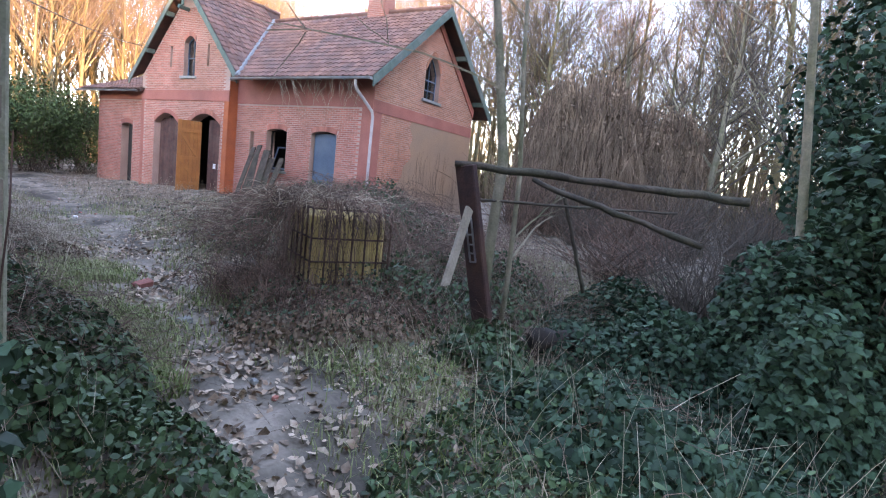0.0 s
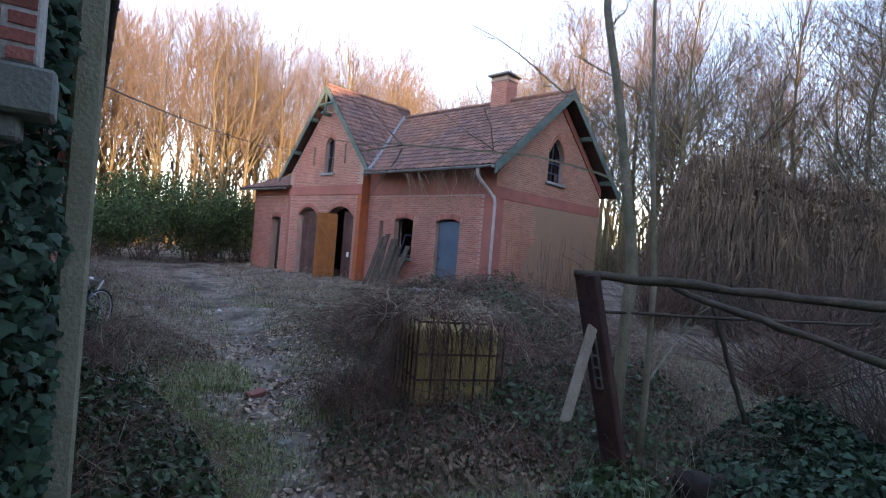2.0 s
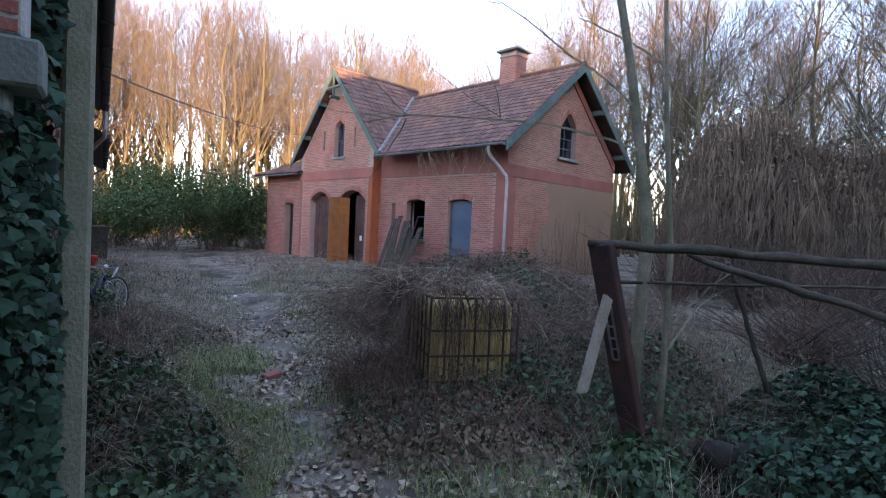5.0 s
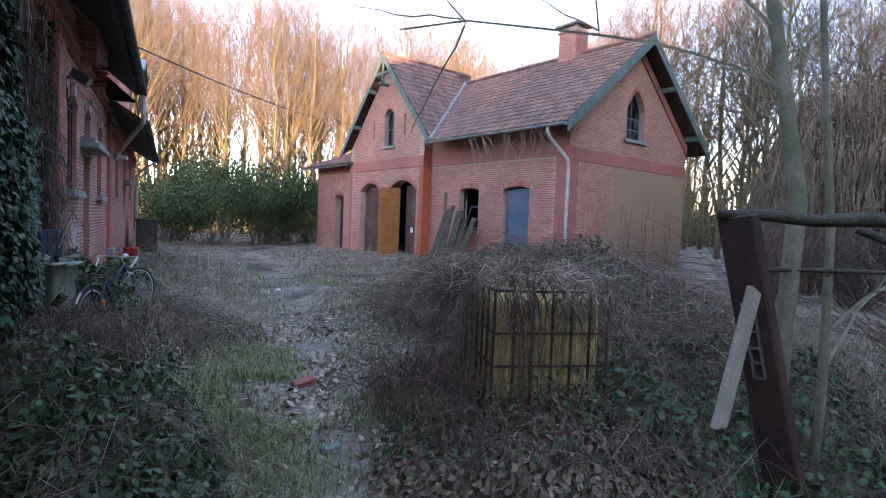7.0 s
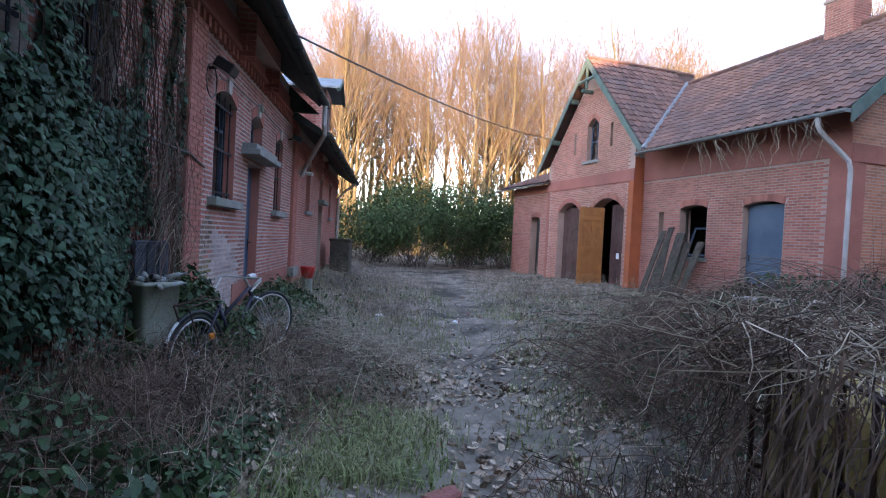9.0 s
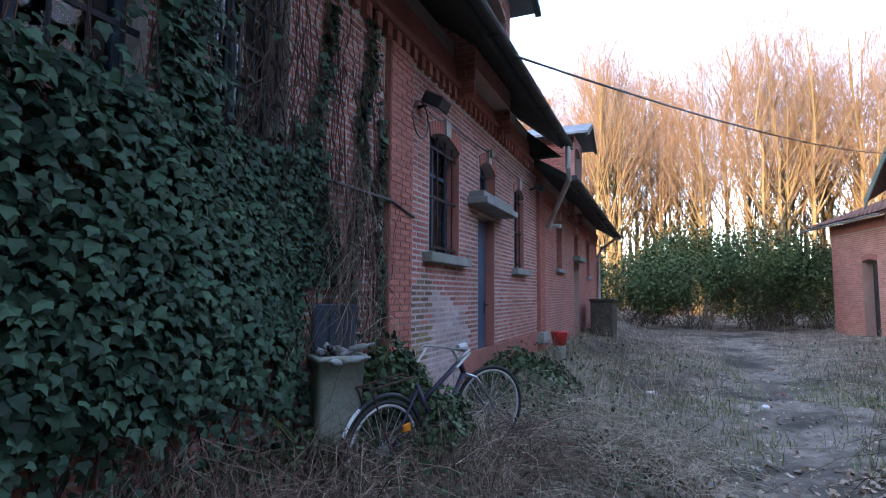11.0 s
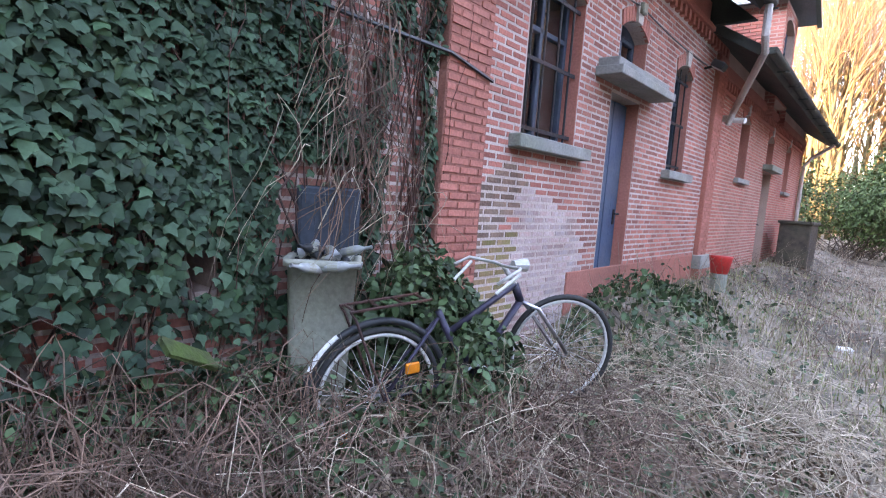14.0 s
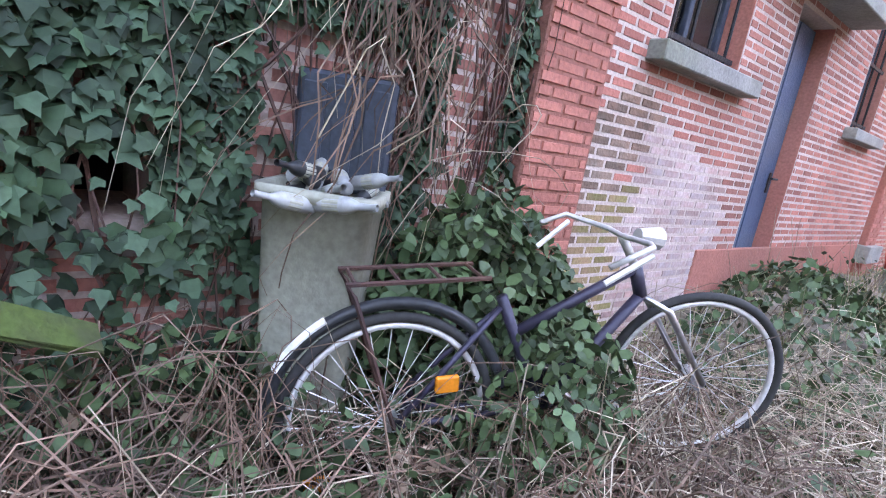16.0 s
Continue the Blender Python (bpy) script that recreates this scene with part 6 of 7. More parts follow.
def cane_heap(name, cx, cy, rx, ry, n, h, label, material, zbase=None, r=(0.0012, 0.0032), lo=0.3, hi=1.0):
    a, q = NP.uniform(0, 2 * np.pi, n), np.sqrt(NP.uniform(0, 1, n))
    x, y = cx + np.cos(a) * q * rx, cy + np.sin(a) * q * ry
    z = ground_z(x, y) if zbase is None else np.full(n, zbase)
    p = arcs(n, x, y, z + NP.uniform(0, 0.5, n) * h * (1 - q), NP.uniform(lo, hi, n), NP.uniform(0.3, 1.0, n) * h, 7)
    trodden = ((np.abs(p[..., 0] - path_x(p[..., 1]) + 0.75) < 0.5) & (p[..., 1] > 7.4) & (p[..., 1] < 9.6)).any(1)
    p = p[~trodden]
    return strand_mesh(name, p, NP.uniform(r[0], r[1], len(p)), material, None, label, "brambles")


cane_heap("bramble_heap", 3.45, 7.3, 0.55, 0.6, 420, 0.16, "dead bramble canes heaped on the tank", CANE, 1.03, (0.002, 0.0045), 0.2, 0.45)
cane_heap("bramble_heap", 3.45, 7.3, 0.6, 0.65, 600, 0.18, "brown bramble canes heaped on the tank", CANE_DARK, 1.03, (0.002, 0.0045), 0.2, 0.45)
cane_heap("bramble_heap", 2.85, 7.2, 0.45, 0.9, 620, 0.75, "brown bramble canes in front of the tank", CANE_DARK, None, (0.002, 0.0045), 0.15, 0.7)
cane_heap("bramble_heap", 3.2, 6.2, 0.95, 0.45, 800, 0.55, "brown bramble canes in front of the tank", CANE_DARK, None, (0.002, 0.0045), 0.15, 0.7)
cane_heap("bramble_heap", 5.9, 9.6, 2.3, 2.4, 3800, 0.75, "overgrown mound of brown brambles", CANE_DARK, None, (0.0025, 0.005), 0.4, 1.4)
cane_heap("bramble_heap", 5.6, 9.2, 2.0, 2.0, 450, 0.7, "overgrown mound of brown brambles", CANE, None, (0.002, 0.004), 0.4, 1.3)
cane_heap("bramble_heap", 5.0, 6.6, 1.5, 1.3, 1700, 0.75, "brambles round the gate post", CANE_DARK)
cane_heap("bramble_heap", 7.4, 12.4, 1.2, 1.2, 900, 0.5, "low brambles before the house", CANE_DARK)
cane_heap("bramble_heap", 0.7, 8.3, 0.6, 1.1, 1500, 0.62, "brown bramble tangle under the wall", CANE_DARK)
cane_heap("bramble_heap", 0.75, 8.2, 0.65, 0.9, 420, 0.5, "tangled dry brambles under the wall", CANE)
cane_heap("bramble_heap", 0.28, 8.4, 0.3, 1.2, 1300, 0.8, "brown brambles against the foot of the wall", CANE_DARK, None, (0.0013, 0.0035), 0.15, 0.6)
cane_heap("bramble_heap", 0.85, 9.95, 0.3, 0.6, 420, 0.55, "brown brambles through the bicycle", CANE_DARK, None, (0.002, 0.004), 0.2, 0.7)
cane_heap("bramble_heap", 0.7, 6.6, 0.6, 1.1, 900, 0.55, "tangled dry brambles under the wall", CANE_DARK)
cane_heap("bramble_heap", 0.7, 10.1, 0.5, 0.8, 800, 0.5, "brown brambles through the bicycle", CANE_DARK)
cane_heap("bramble_heap", 0.75, 10.0, 0.55, 0.9, 420, 0.5, "dry canes round the bicycle", CANE)
cane_heap("bramble_heap", 1.25, 11.6, 0.9, 1.2, 900, 0.4, "dry canes beyond the bicycle", CANE)
cane_heap("bramble_heap", 4.6, 4.2, 1.6, 1.0, 700, 0.5, "brambles among ivy", CANE_DARK)


# dead vines hanging down over the tank's two near sides
n, k = 380, 7
t = np.linspace(0, 1, k)[None]
q = NP.uniform(-0.05, 1.05, n)
front = NP.uniform(0, 1, n) < 0.55
out = 0.03 + NP.uniform(0.02, 0.16, n)
ax_, ay_ = np.where(front, q * TW, -out), np.where(front, -out, q * TD)
ll = np.where(q < 0.35, NP.uniform(0.4, 1.0, n), NP.uniform(0.15, 0.7, n) ** 1.3)
lx = ax_[:, None] + np.cumsum(NP.normal(0, 0.028, (n, k)), 1) - np.where(front, 0, 0.12)[:, None] * t
ly = ay_[:, None] + np.cumsum(NP.normal(0, 0.028, (n, k)), 1) - np.where(front, 0.12, 0)[:, None] * t
lz = TH + NP.uniform(-0.05, 0.12, n)[:, None] - ll[:, None] * t ** 1.2
tm = np.array(m_tank)
strand_mesh("hanging_brambles", np.stack([lx, ly, np.maximum(lz, 0.05)], -1) @ tm[:3, :3].T + tm[:3, 3], NP.uniform(0.002, 0.0045, n), CANE_DARK, None, "brown bramble canes hanging over the tank", "brambles")


def leafy(name, cx, cy, rx, ry, n, h, size, material, shape, label, category="ivy"):
    n = int(n * 1.4)
    a, q = NP.uniform(0, 2 * np.pi, n), np.sqrt(NP.uniform(0, 1, n))
    x, y = cx + np.cos(a) * q * rx, cy + np.sin(a) * q * ry
    env = h * np.sqrt(np.clip(1.02 - q ** 2, 0, 1)) * (0.7 + 0.3 * np.sin(3.1 * x) * np.sin(2.7 * y))
    z = ground_z(x, y) + 0.02 + env * NP.uniform(0.08, 1.0, n) ** 0.65
    k = x > 0.04
    nr = np.stack([np.cos(a) * q, np.sin(a) * q, np.full(n, 0.9)], 1)
    return leaf_cloud(name, np.stack([x, y, z], 1)[k], nr[k], NP.uniform(0.6, 1.3, int(k.sum())) * size, material, shape, None, 0.8, "stuff", label, category)


leafy("bramble_leaves", 5.9, 9.6, 2.2, 2.2, 6500, 0.72, 0.06, BRAMBLE, "oval", "dark bramble leaves over the mound", "brambles")
leafy("bramble_leaves", 4.7, 6.4, 1.4, 1.2, 3200, 0.7, 0.06, BRAMBLE, "oval", "dark bramble leaves by the gate post", "brambles")
leafy("bramble_leaves", 0.16, 10.2, 0.36, 0.75, 2500, 0.92, 0.05, BRAMBLE, "oval", "large green bramble leaves round the bicycle", "brambles")
leafy("bramble_leaves", 0.7, 6.9, 0.65, 1.5, 2200, 0.5, 0.065, BRAMBLE, "oval", "green bramble leaves below the ivy", "brambles")
leafy("dead_leaf_heap", 0.25, 8.6, 0.4, 0.85, 2600, 0.55, 0.034, CANE_DARK, "litter", "brown dead leaves caught in brambles under the wall", "leaves")
leafy("bramble_leaves", 0.32, 8.3, 0.45, 1.1, 1700, 0.66, 0.05, BRAMBLE, "oval", "green bramble leaves below the ivy", "brambles")
leafy("dead_leaf_heap", 0.75, 9.0, 0.45, 1.3, 1300, 0.36, 0.04, LITTER, "litter", "brown dead leaves among dry canes", "leaves")
leafy("bramble_leaves", 0.72, 9.0, 0.45, 1.3, 2000, 0.45, 0.042, BRAMBLE, "oval", "green bramble leaves among dry canes", "brambles")
leafy("bramble_leaves", 0.42, 9.35, 0.22, 0.25, 200, 0.55, 0.04, BRAMBLE, "oval", "bramble leaves before the bin", "brambles")
leafy("bramble_leaves", 0.64, 10.04, 0.2, 0.34, 600, 0.6, 0.042, BRAMBLE, "oval", "bramble leaves growing through the bicycle", "brambles")
cane_heap("bramble_heap", 0.8, 9.95, 0.3, 0.6, 170, 0.6, "pale dry stalks standing before the bicycle", CANE, None, (0.0015, 0.003), 0.08, 0.35)
leafy("bramble_leaves", 0.55, 10.15, 0.28, 0.35, 420, 0.62, 0.045, BRAMBLE, "oval", "bramble leaves in the bicycle frame", "brambles")
leafy("bramble_leaves", 0.55, 12.6, 0.5, 1.5, 1100, 0.4, 0.06, BRAMBLE, "oval", "green bramble leaves by the door", "brambles")
leafy("bramble_leaves", 0.42, 9.0, 0.34, 0.6, 1300, 0.5, 0.042, BRAMBLE, "oval", "green bramble leaves among canes beside the bin", "brambles")
leafy("bramble_leaves", 1.2, 10.9, 0.7, 1.3, 1500, 0.16, 0.035, BRAMBLE, "oval", "low scattered green leaves in the dry grass", "brambles")
leafy("dead_leaf_heap", 1.3, 10.6, 0.8, 1.6, 2200, 0.14, 0.05, THICKET, "litter", "brown dead leaves lying in the dry grass", "leaves")
leafy("bramble_leaves", 0.16, 8.75, 0.24, 0.9, 2400, 0.85, 0.048, BRAMBLE, "oval", "dark bramble leaves against the foot of the wall", "brambles")
leafy("dead_leaf_heap", 0.2, 8.7, 0.3, 0.8, 1500, 0.7, 0.04, THICKET, "litter", "withered brown leaves against the foot of the wall", "leaves")
leafy("bramble_leaves", 0.6, 8.6, 0.55, 0.9, 2400, 0.42, 0.045, BRAMBLE, "oval", "green bramble leaves over dry canes", "brambles")
leafy("bramble_leaves", 0.28, 9.15, 0.24, 0.32, 620, 0.55, 0.042, BRAMBLE, "oval", "green bramble leaves beside the bin", "brambles")
leafy("bramble_leaves", 0.2, 10.12, 0.26, 0.48, 1500, 1.0, 0.06, BRAMBLE, "oval", "large green bramble leaves behind the bicycle", "brambles")
leafy("bramble_leaves", 0.95, 10.0, 0.35, 0.9, 620, 0.26, 0.036, BRAMBLE, "oval", "low green leaves before the bicycle", "brambles")
leafy("bramble_leaves", 0.75, 6.3, 0.6, 1.2, 3200, 0.52, 0.06, BRAMBLE, "oval", "dark green brambles below the ivy wall", "brambles")
leafy("bramble_leaves", 1.0, 4.9, 0.35, 0.8, 1300, 0.3, 0.05, BRAMBLE, "oval", "low green brambles by the pier", "brambles")
leafy("bramble_leaves", 3.72, 5.12, 0.45, 0.4, 900, 0.85, 0.07, BRAMBLE, "oval", "dark bramble leaves hanging round the gate post", "brambles")
leafy("bramble_leaves", 3.7, 4.2, 0.9, 0.75, 2600, 0.42, 0.055, BRAMBLE, "oval", "dark brambles beside the gate", "brambles")
leafy("bramble_leaves", 3.0, 6.5, 0.9, 0.8, 1500, 0.6, 0.04, BRAMBLE, "oval", "sparse dark leaves before the tank", "brambles")
leafy("dead_leaf_heap", 3.0, 6.3, 1.0, 0.8, 2200, 0.45, 0.045, THICKET, "litter", "withered brown leaves caught in the brambles", "leaves")
leafy("ivy_ground", 4.2, 3.7, 1.8, 1.3, 4600, 0.45, 0.07, IVY, "ivy", "dark ivy carpet over the ground")
leafy("ivy_ground", 2.6, 3.7, 1.2, 0.9, 3600, 0.12, 0.055, BRAMBLE, "oval", "low green ground ivy", "ivy")
leafy("ivy_heap", 6.0, 4.4, 1.7, 1.3, 6000, 0.95, 0.075, IVY, "ivy", "heap of dark ivy over a fallen fence")
leafy("ivy_heap", 6.2, 3.3, 0.9, 0.9, 5200, 2.6, 0.08, IVY, "ivy", "tall dark ivy wall over broken stems")
leafy("ivy_heap", 5.2, 3.05, 0.8, 0.55, 4500, 1.75, 0.08, IVY, "ivy", "tall dark ivy growth on a stump")

# ---------------------------------------------------------------- broken gate: post, latch, rails, board
gate = empty("gate_post", pose(4.06, 5.36, gz(4.06, 5.36) - 0.1), "leaning rust-brown gate post with a steel latch", "post")
bm = bmesh.new()
p0, p1 = Vector((0, 0, 0)), Vector((-0.36, 0.24, 1.88))
bmm = Matrix.Translation(p0) @ (p1 - p0).to_track_quat("Z", "Y").to_matrix().to_4x4() @ pose(0, 0, 0, 0, 0, 35)
box(bm, (-0.10, -0.035, 0), (0.10, 0.035, 1.88), 0.01, bmm)
part("board", bm, RUST, gate)
bm = bmesh.new()
for x in (-0.03, 0.03):
    box(bm, (x - 0.006, -0.05, 1.02), (x + 0.006, -0.036, 1.42), 0.0, bmm)
for z in (1.02, 1.10, 1.18, 1.27, 1.41):
    box(bm, (-0.03, -0.05, z - 0.006), (0.03, -0.038, z + 0.006), 0.0, bmm)
part("latch", bm, STEEL, gate, "bright steel latch")


def log(name, a, b, r0, r1, material, label, category="log", n=7, parts=13):
    a, b = Vector(a), Vector(b)
    o = empty(name, Matrix.Translation(a), label, category)
    bm = bmesh.new()
    pts, rad = [], []
    for i in range(parts):
        t = i / (parts - 1)
        pts.append((b - a) * t + Vector((RNG.uniform(-1, 1), RNG.uniform(-1, 1), RNG.uniform(-1, 1))) * min(r0 * 0.45, 0.012))
        rad.append((r0 + (r1 - r0) * t) * RNG.uniform(0.8, 1.15))
    tube(bm, pts, rad, n)
    part("wood", bm, material, o, "", True)
    return o


log("fallen_rail", (3.66, 5.66, 1.56), (5.45, 3.75, 1.50), 0.032, 0.04, OLD_WOOD, "weathered round rail resting on the gate post", "rail")
log("fallen_rail", (4.55, 5.45, 1.50), (5.35, 4.05, 1.05), 0.028, 0.032, OLD_WOOD, "dark leaning rail of a broken fence", "rail")
log("fallen_rail", (4.0, 5.75, 1.25), (5.9, 4.5, 1.32), 0.014, 0.012, OLD_WOOD, "thin dark pole across the broken fence", "rail")
log("fallen_rail", (4.9, 5.3, 1.45), (5.25, 5.1, 0.4), 0.022, 0.02, OLD_WOOD, "dark leaning rail of a broken fence", "rail")
wb = empty("pale_board", pose(3.52, 5.38, 0.55), "pale split board leaning against the gate post", "board")
bm = bmesh.new()
vs = [bm.verts.new(p) for p in ((-0.20, -0.02, 0.0), (-0.12, -0.02, 0.0), (0.10, 0.0, 0.62), (0.03, 0.0, 0.66), (-0.20, 0.012, 0.0), (-0.12, 0.012, 0.0), (0.10, 0.03, 0.62), (0.03, 0.03, 0.66))]
bmesh.ops.convex_hull(bm, input=vs)
part("plank", bm, PALE_WOOD, wb)
log("long_pole", (4.9, 10.2, 0.98), (6.9, 9.9, 0.9), 0.03, 0.03, PVC, "pale pole lying on the mound", "pole")
log("rotten_log", (4.5, 5.15, -0.02), (6.2, 4.9, -0.16), 0.11, 0.10, DARK_WOOD, "dark rotten log half buried in ivy")

# saplings by the gate


def sapling(pts, radii, label, twigs, seed):
    rng = np.random.default_rng(seed)
    base = np.array(pts[0])
    t = empty("sapling", pose(*base), label, "tree", "saplings by the gate")
    pts = [np.array(p) - base for p in pts]
    bm = bmesh.new()
    tube(bm, [tuple(p) for p in pts], radii, 8)
    part("trunk", bm, BARK_NEAR, t, "", True)
    paths, rr = [], []
    for (i, f, way, L) in twigs:
        p = pts[i] * (1 - f) + pts[i + 1] * f
        way = np.array(way, float) / np.linalg.norm(way)
        k = 8
        tt = np.linspace(0, 1, k)[:, None]
        q = p + way * L * tt + np.cumsum(rng.normal(0, 0.02 * L, (k, 3)), 0) * tt - np.array([0, 0, 0.12 * L]) * tt ** 2
        paths.append(q)
        rr.append(0.012)
        for _ in range(6):
            j = rng.integers(1, k - 1)
            w2 = way + rng.normal(0, 0.6, 3) + np.array([0, 0, 0.3])
            w2 /= np.linalg.norm(w2)
            l2 = L * rng.uniform(0.12, 0.3)
            paths.append(q[j] + w2 * l2 * tt + np.cumsum(rng.normal(0, 0.015 * l2, (k, 3)), 0))
            rr.append(0.005)
    strand_mesh("branch_work", np.array(paths), np.array(rr), BARK_NEAR, t)
    return t


sapling([(4.26, 5.66, gz(4.26, 5.66) - 0.05), (4.22, 5.62, 0.7), (4.28, 5.62, 1.66), (4.26, 5.74, 2.35), (4.25, 5.86, 3.0), (4.1, 5.95, 3.8), (4.2, 6.1, 5.2), (4.3, 6.3, 7.0)], [0.06, 0.052, 0.05, 0.042, 0.036, 0.032, 0.022, 0.01],
        "slim grey-brown sapling beside the gate post", [(2, 0.95, (-1.0, 0.06, 0.13), 2.7), (3, 0.5, (-0.8, 0.2, 0.5), 1.6), (4, 0.8, (0.7, 0.3, 0.6), 1.2), (5, 0.5, (0.5, 0.8, 0.6), 1.2), (5, 0.3, (-0.6, -0.6, 0.6), 1.2), (6, 0.3, (0.6, -0.4, 0.7), 1.0)], 3)
sapling([(4.42, 5.52, gz(4.42, 5.52) - 0.05), (4.36, 5.46, 0.5), (4.44, 5.52, 1.5), (4.42, 5.62, 2.6), (4.45, 5.72, 3.6), (4.5, 5.9, 5.5)], [0.03, 0.026, 0.024, 0.02, 0.016, 0.006],
        "thin second sapling beside the gate post", [(1, 0.4, (0.7, -0.3, 0.8), 0.9), (2, 0.7, (0.5, 0.5, 0.7), 0.9), (3, 0.4, (-0.4, 0.6, 0.7), 0.9), (1, 0.2, (0.9, 0.1, 0.7), 1.1)], 5)
sapling([(6.7, 3.5, gz(6.7, 3.5) - 0.05), (6.65, 3.5, 1.2), (6.5, 3.6, 2.4), (6.3, 3.7, 3.6), (6.1, 3.8, 5.5)], [0.055, 0.05, 0.042, 0.035, 0.02],
        "leaning ivy-clad trunk at the edge of the wood", [(2, 0.4, (-0.5, 0.6, 0.7), 1.6), (3, 0.3, (0.5, 0.6, 0.7), 1.6), (2, 0.8, (0.6, 0.3, 0.6), 1.5)], 6)

# ---------------------------------------------------------------- waste bin with bottles, bicycle
binz = gz(0.25, 9.58)
bin_o = empty("waste_bin", pose(0.165, 9.56, binz, 0, 0, -42), "grey-green plastic bin full of empty bottles with its lid open", "bin")
BH = 0.97 - binz


def taper_box(bm, w0, d0, w1, d1, z0, z1, t, bev=0.03):
    """An open tapered tub with rounded corners and wall thickness."""
    def ring(w, d, z):
        out = []
        for cx, cy, a0 in ((1, 1, 0), (-1, 1, 90), (-1, -1, 180), (1, -1, 270)):
            for k in range(4):
                a = radians(a0 + 30 * k)
                out.append(bm.verts.new((cx * (w / 2 - bev) + bev * math.cos(a), cy * (d / 2 - bev) + bev * math.sin(a), z)))
        return out
    rs = [ring(w0, d0, z0), ring((w0 + w1) / 2, (d0 + d1) / 2, (z0 + z1) / 2), ring(w1, d1, z1 - 0.03), ring(w1 + 0.03, d1 + 0.03, z1 - 0.028), ring(w1 + 0.03, d1 + 0.03, z1), ring(w1 - 2 * t, d1 - 2 * t, z1), ring(w0 - 2 * t, d0 - 2 * t, z0 + 0.02)]
    n = 16
    for a, b in zip(rs, rs[1:]):
        for k in range(n):
            bm.faces.new((a[k], a[(k + 1) % n], b[(k + 1) % n], b[k]))
    bm.faces.new(rs[0][::-1])
    bm.faces.new(rs[-1])


bm = bmesh.new()
taper_box(bm, 0.16, 0.20, 0.21, 0.265, 0, BH, 0.010)
part("tub", bm, GREY_PLASTIC, bin_o, "", True)
bm = bmesh.new()
box(bm, (-0.10, -0.13, BH - 0.02), (-0.08, 0.13, BH + 0.28), 0.012)
lid = part("lid", bm, LID_PLASTIC, bin_o, "dark blue-black lid flipped open")
for i in range(3):
    part("rib", boxes(((-0.081, -0.11 + 0.08 * i, BH + 0.03), (-0.07, -0.05 + 0.08 * i, BH + 0.25)), bevel=0.004), LID_PLASTIC, lid)


def bottle(x, y, z, rx, ry, rz, s, material, label):
    b = empty("bottle", pose(x, y, z, rx, ry, rz), label, "bottle", "empty bottles in the bin")
    bm = bmesh.new()
    prof = [(0.0, 0.032), (0.004, 0.037), (0.17, 0.037), (0.20, 0.028), (0.225, 0.015), (0.285, 0.013), (0.29, 0.015), (0.305, 0.015)]
    rings = [[bm.verts.new((r * s * math.cos(2 * math.pi * k / 12), r * s * math.sin(2 * math.pi * k / 12), h * s)) for k in range(12)] for h, r in prof]
    for a, c in zip(rings, rings[1:]):
        for k in range(12):
            bm.faces.new((a[k], a[(k + 1) % 12], c[(k + 1) % 12], c[k]))
    bm.faces.new(rings[0][::-1])
    part("glass", bm, material, b, "", True)
    bm = bmesh.new()
    tube(bm, [(0, 0, 0.08 * s), (0, 0, 0.15 * s)], 0.0378 * s, 12, False)
    part("paper_label", bm, GREY_PLASTIC, b)


for k in range(15):
    a = (0.165 + RNG.uniform(-0.07, 0.07), 9.56 + RNG.uniform(-0.08, 0.08), 0.925 + 0.005 * k, RNG.uniform(40, 100), RNG.uniform(-30, 30), RNG.uniform(0, 360), RNG.uniform(0.42, 0.6), BLACK_PLASTIC if k % 3 == 2 else CLOUDY)
    bottle(*a, "cloudy clear empty bottle lying in the bin" if a[7] is CLOUDY else "dark empty bottle lying in the bin")

RW, FW = Vector((0.41, 9.67, 0.445)), Vector((0.735, 10.55, 0.55))
bike = empty("bicycle", Matrix.Translation((RW + FW) / 2 - Vector((0, 0, 0.4))), "old violet bicycle overgrown with brambles", "bicycle")
BO = (RW + FW) / 2 - Vector((0, 0, 0.4))
along = (FW - RW).normalized()
wide = along.cross(Vector((0, 0, 1))).normalized()
tilt_up = wide.cross(along)


def bike_frame(c, ax, up):
    m = Matrix.Identity(4)
    w = up.cross(ax).normalized()
    for i in range(3):
        m[i][0], m[i][1], m[i][2], m[i][3] = ax[i], w[i], up[i], c[i]
    return m


def bp(a, b, off=0.0):
    """A point of the bicycle: a along from the rear hub, b up, off sideways."""
    return RW - BO + along * a + tilt_up * b + wide * off


def wheel(name, c, ax, up, R):
    w = empty(name, pose(0, 0, 0), "", "")
    for key in list(w.keys()):
        del w[key]
    w.parent = bike
    m = bike_frame(c - BO, ax, up)
    bm = torus(bmesh.new(), (0, 0, 0), R, 0.0135, m, 48, 8)
    part("tyre", bm, RUBBER, w, "", True)
    bm = torus(bmesh.new(), (0, 0, 0), R - 0.021, 0.009, m, 48, 6)
    part("rim", bm, CHROME, w, "bright metal rim", True)
    bm = bmesh.new()
    for i in range(28):
        a = 2 * math.pi * i / 28
        s = 0.02 if i % 2 else -0.02
        tube(bm, [m @ Vector((0.02 * math.cos(a + 0.8), s, 0.02 * math.sin(a + 0.8))), m @ Vector(((R - 0.03) * math.cos(a), 0, (R - 0.03) * math.sin(a)))], 0.0014, 3, False)
    part("spokes", bm, CHROME, w)
    bm = bmesh.new()
    tube(bm, [m @ Vector((0, -0.045, 0)), m @ Vector((0, 0.045, 0))], 0.02, 8)
    part("hub", bm, STEEL, w)
    return m


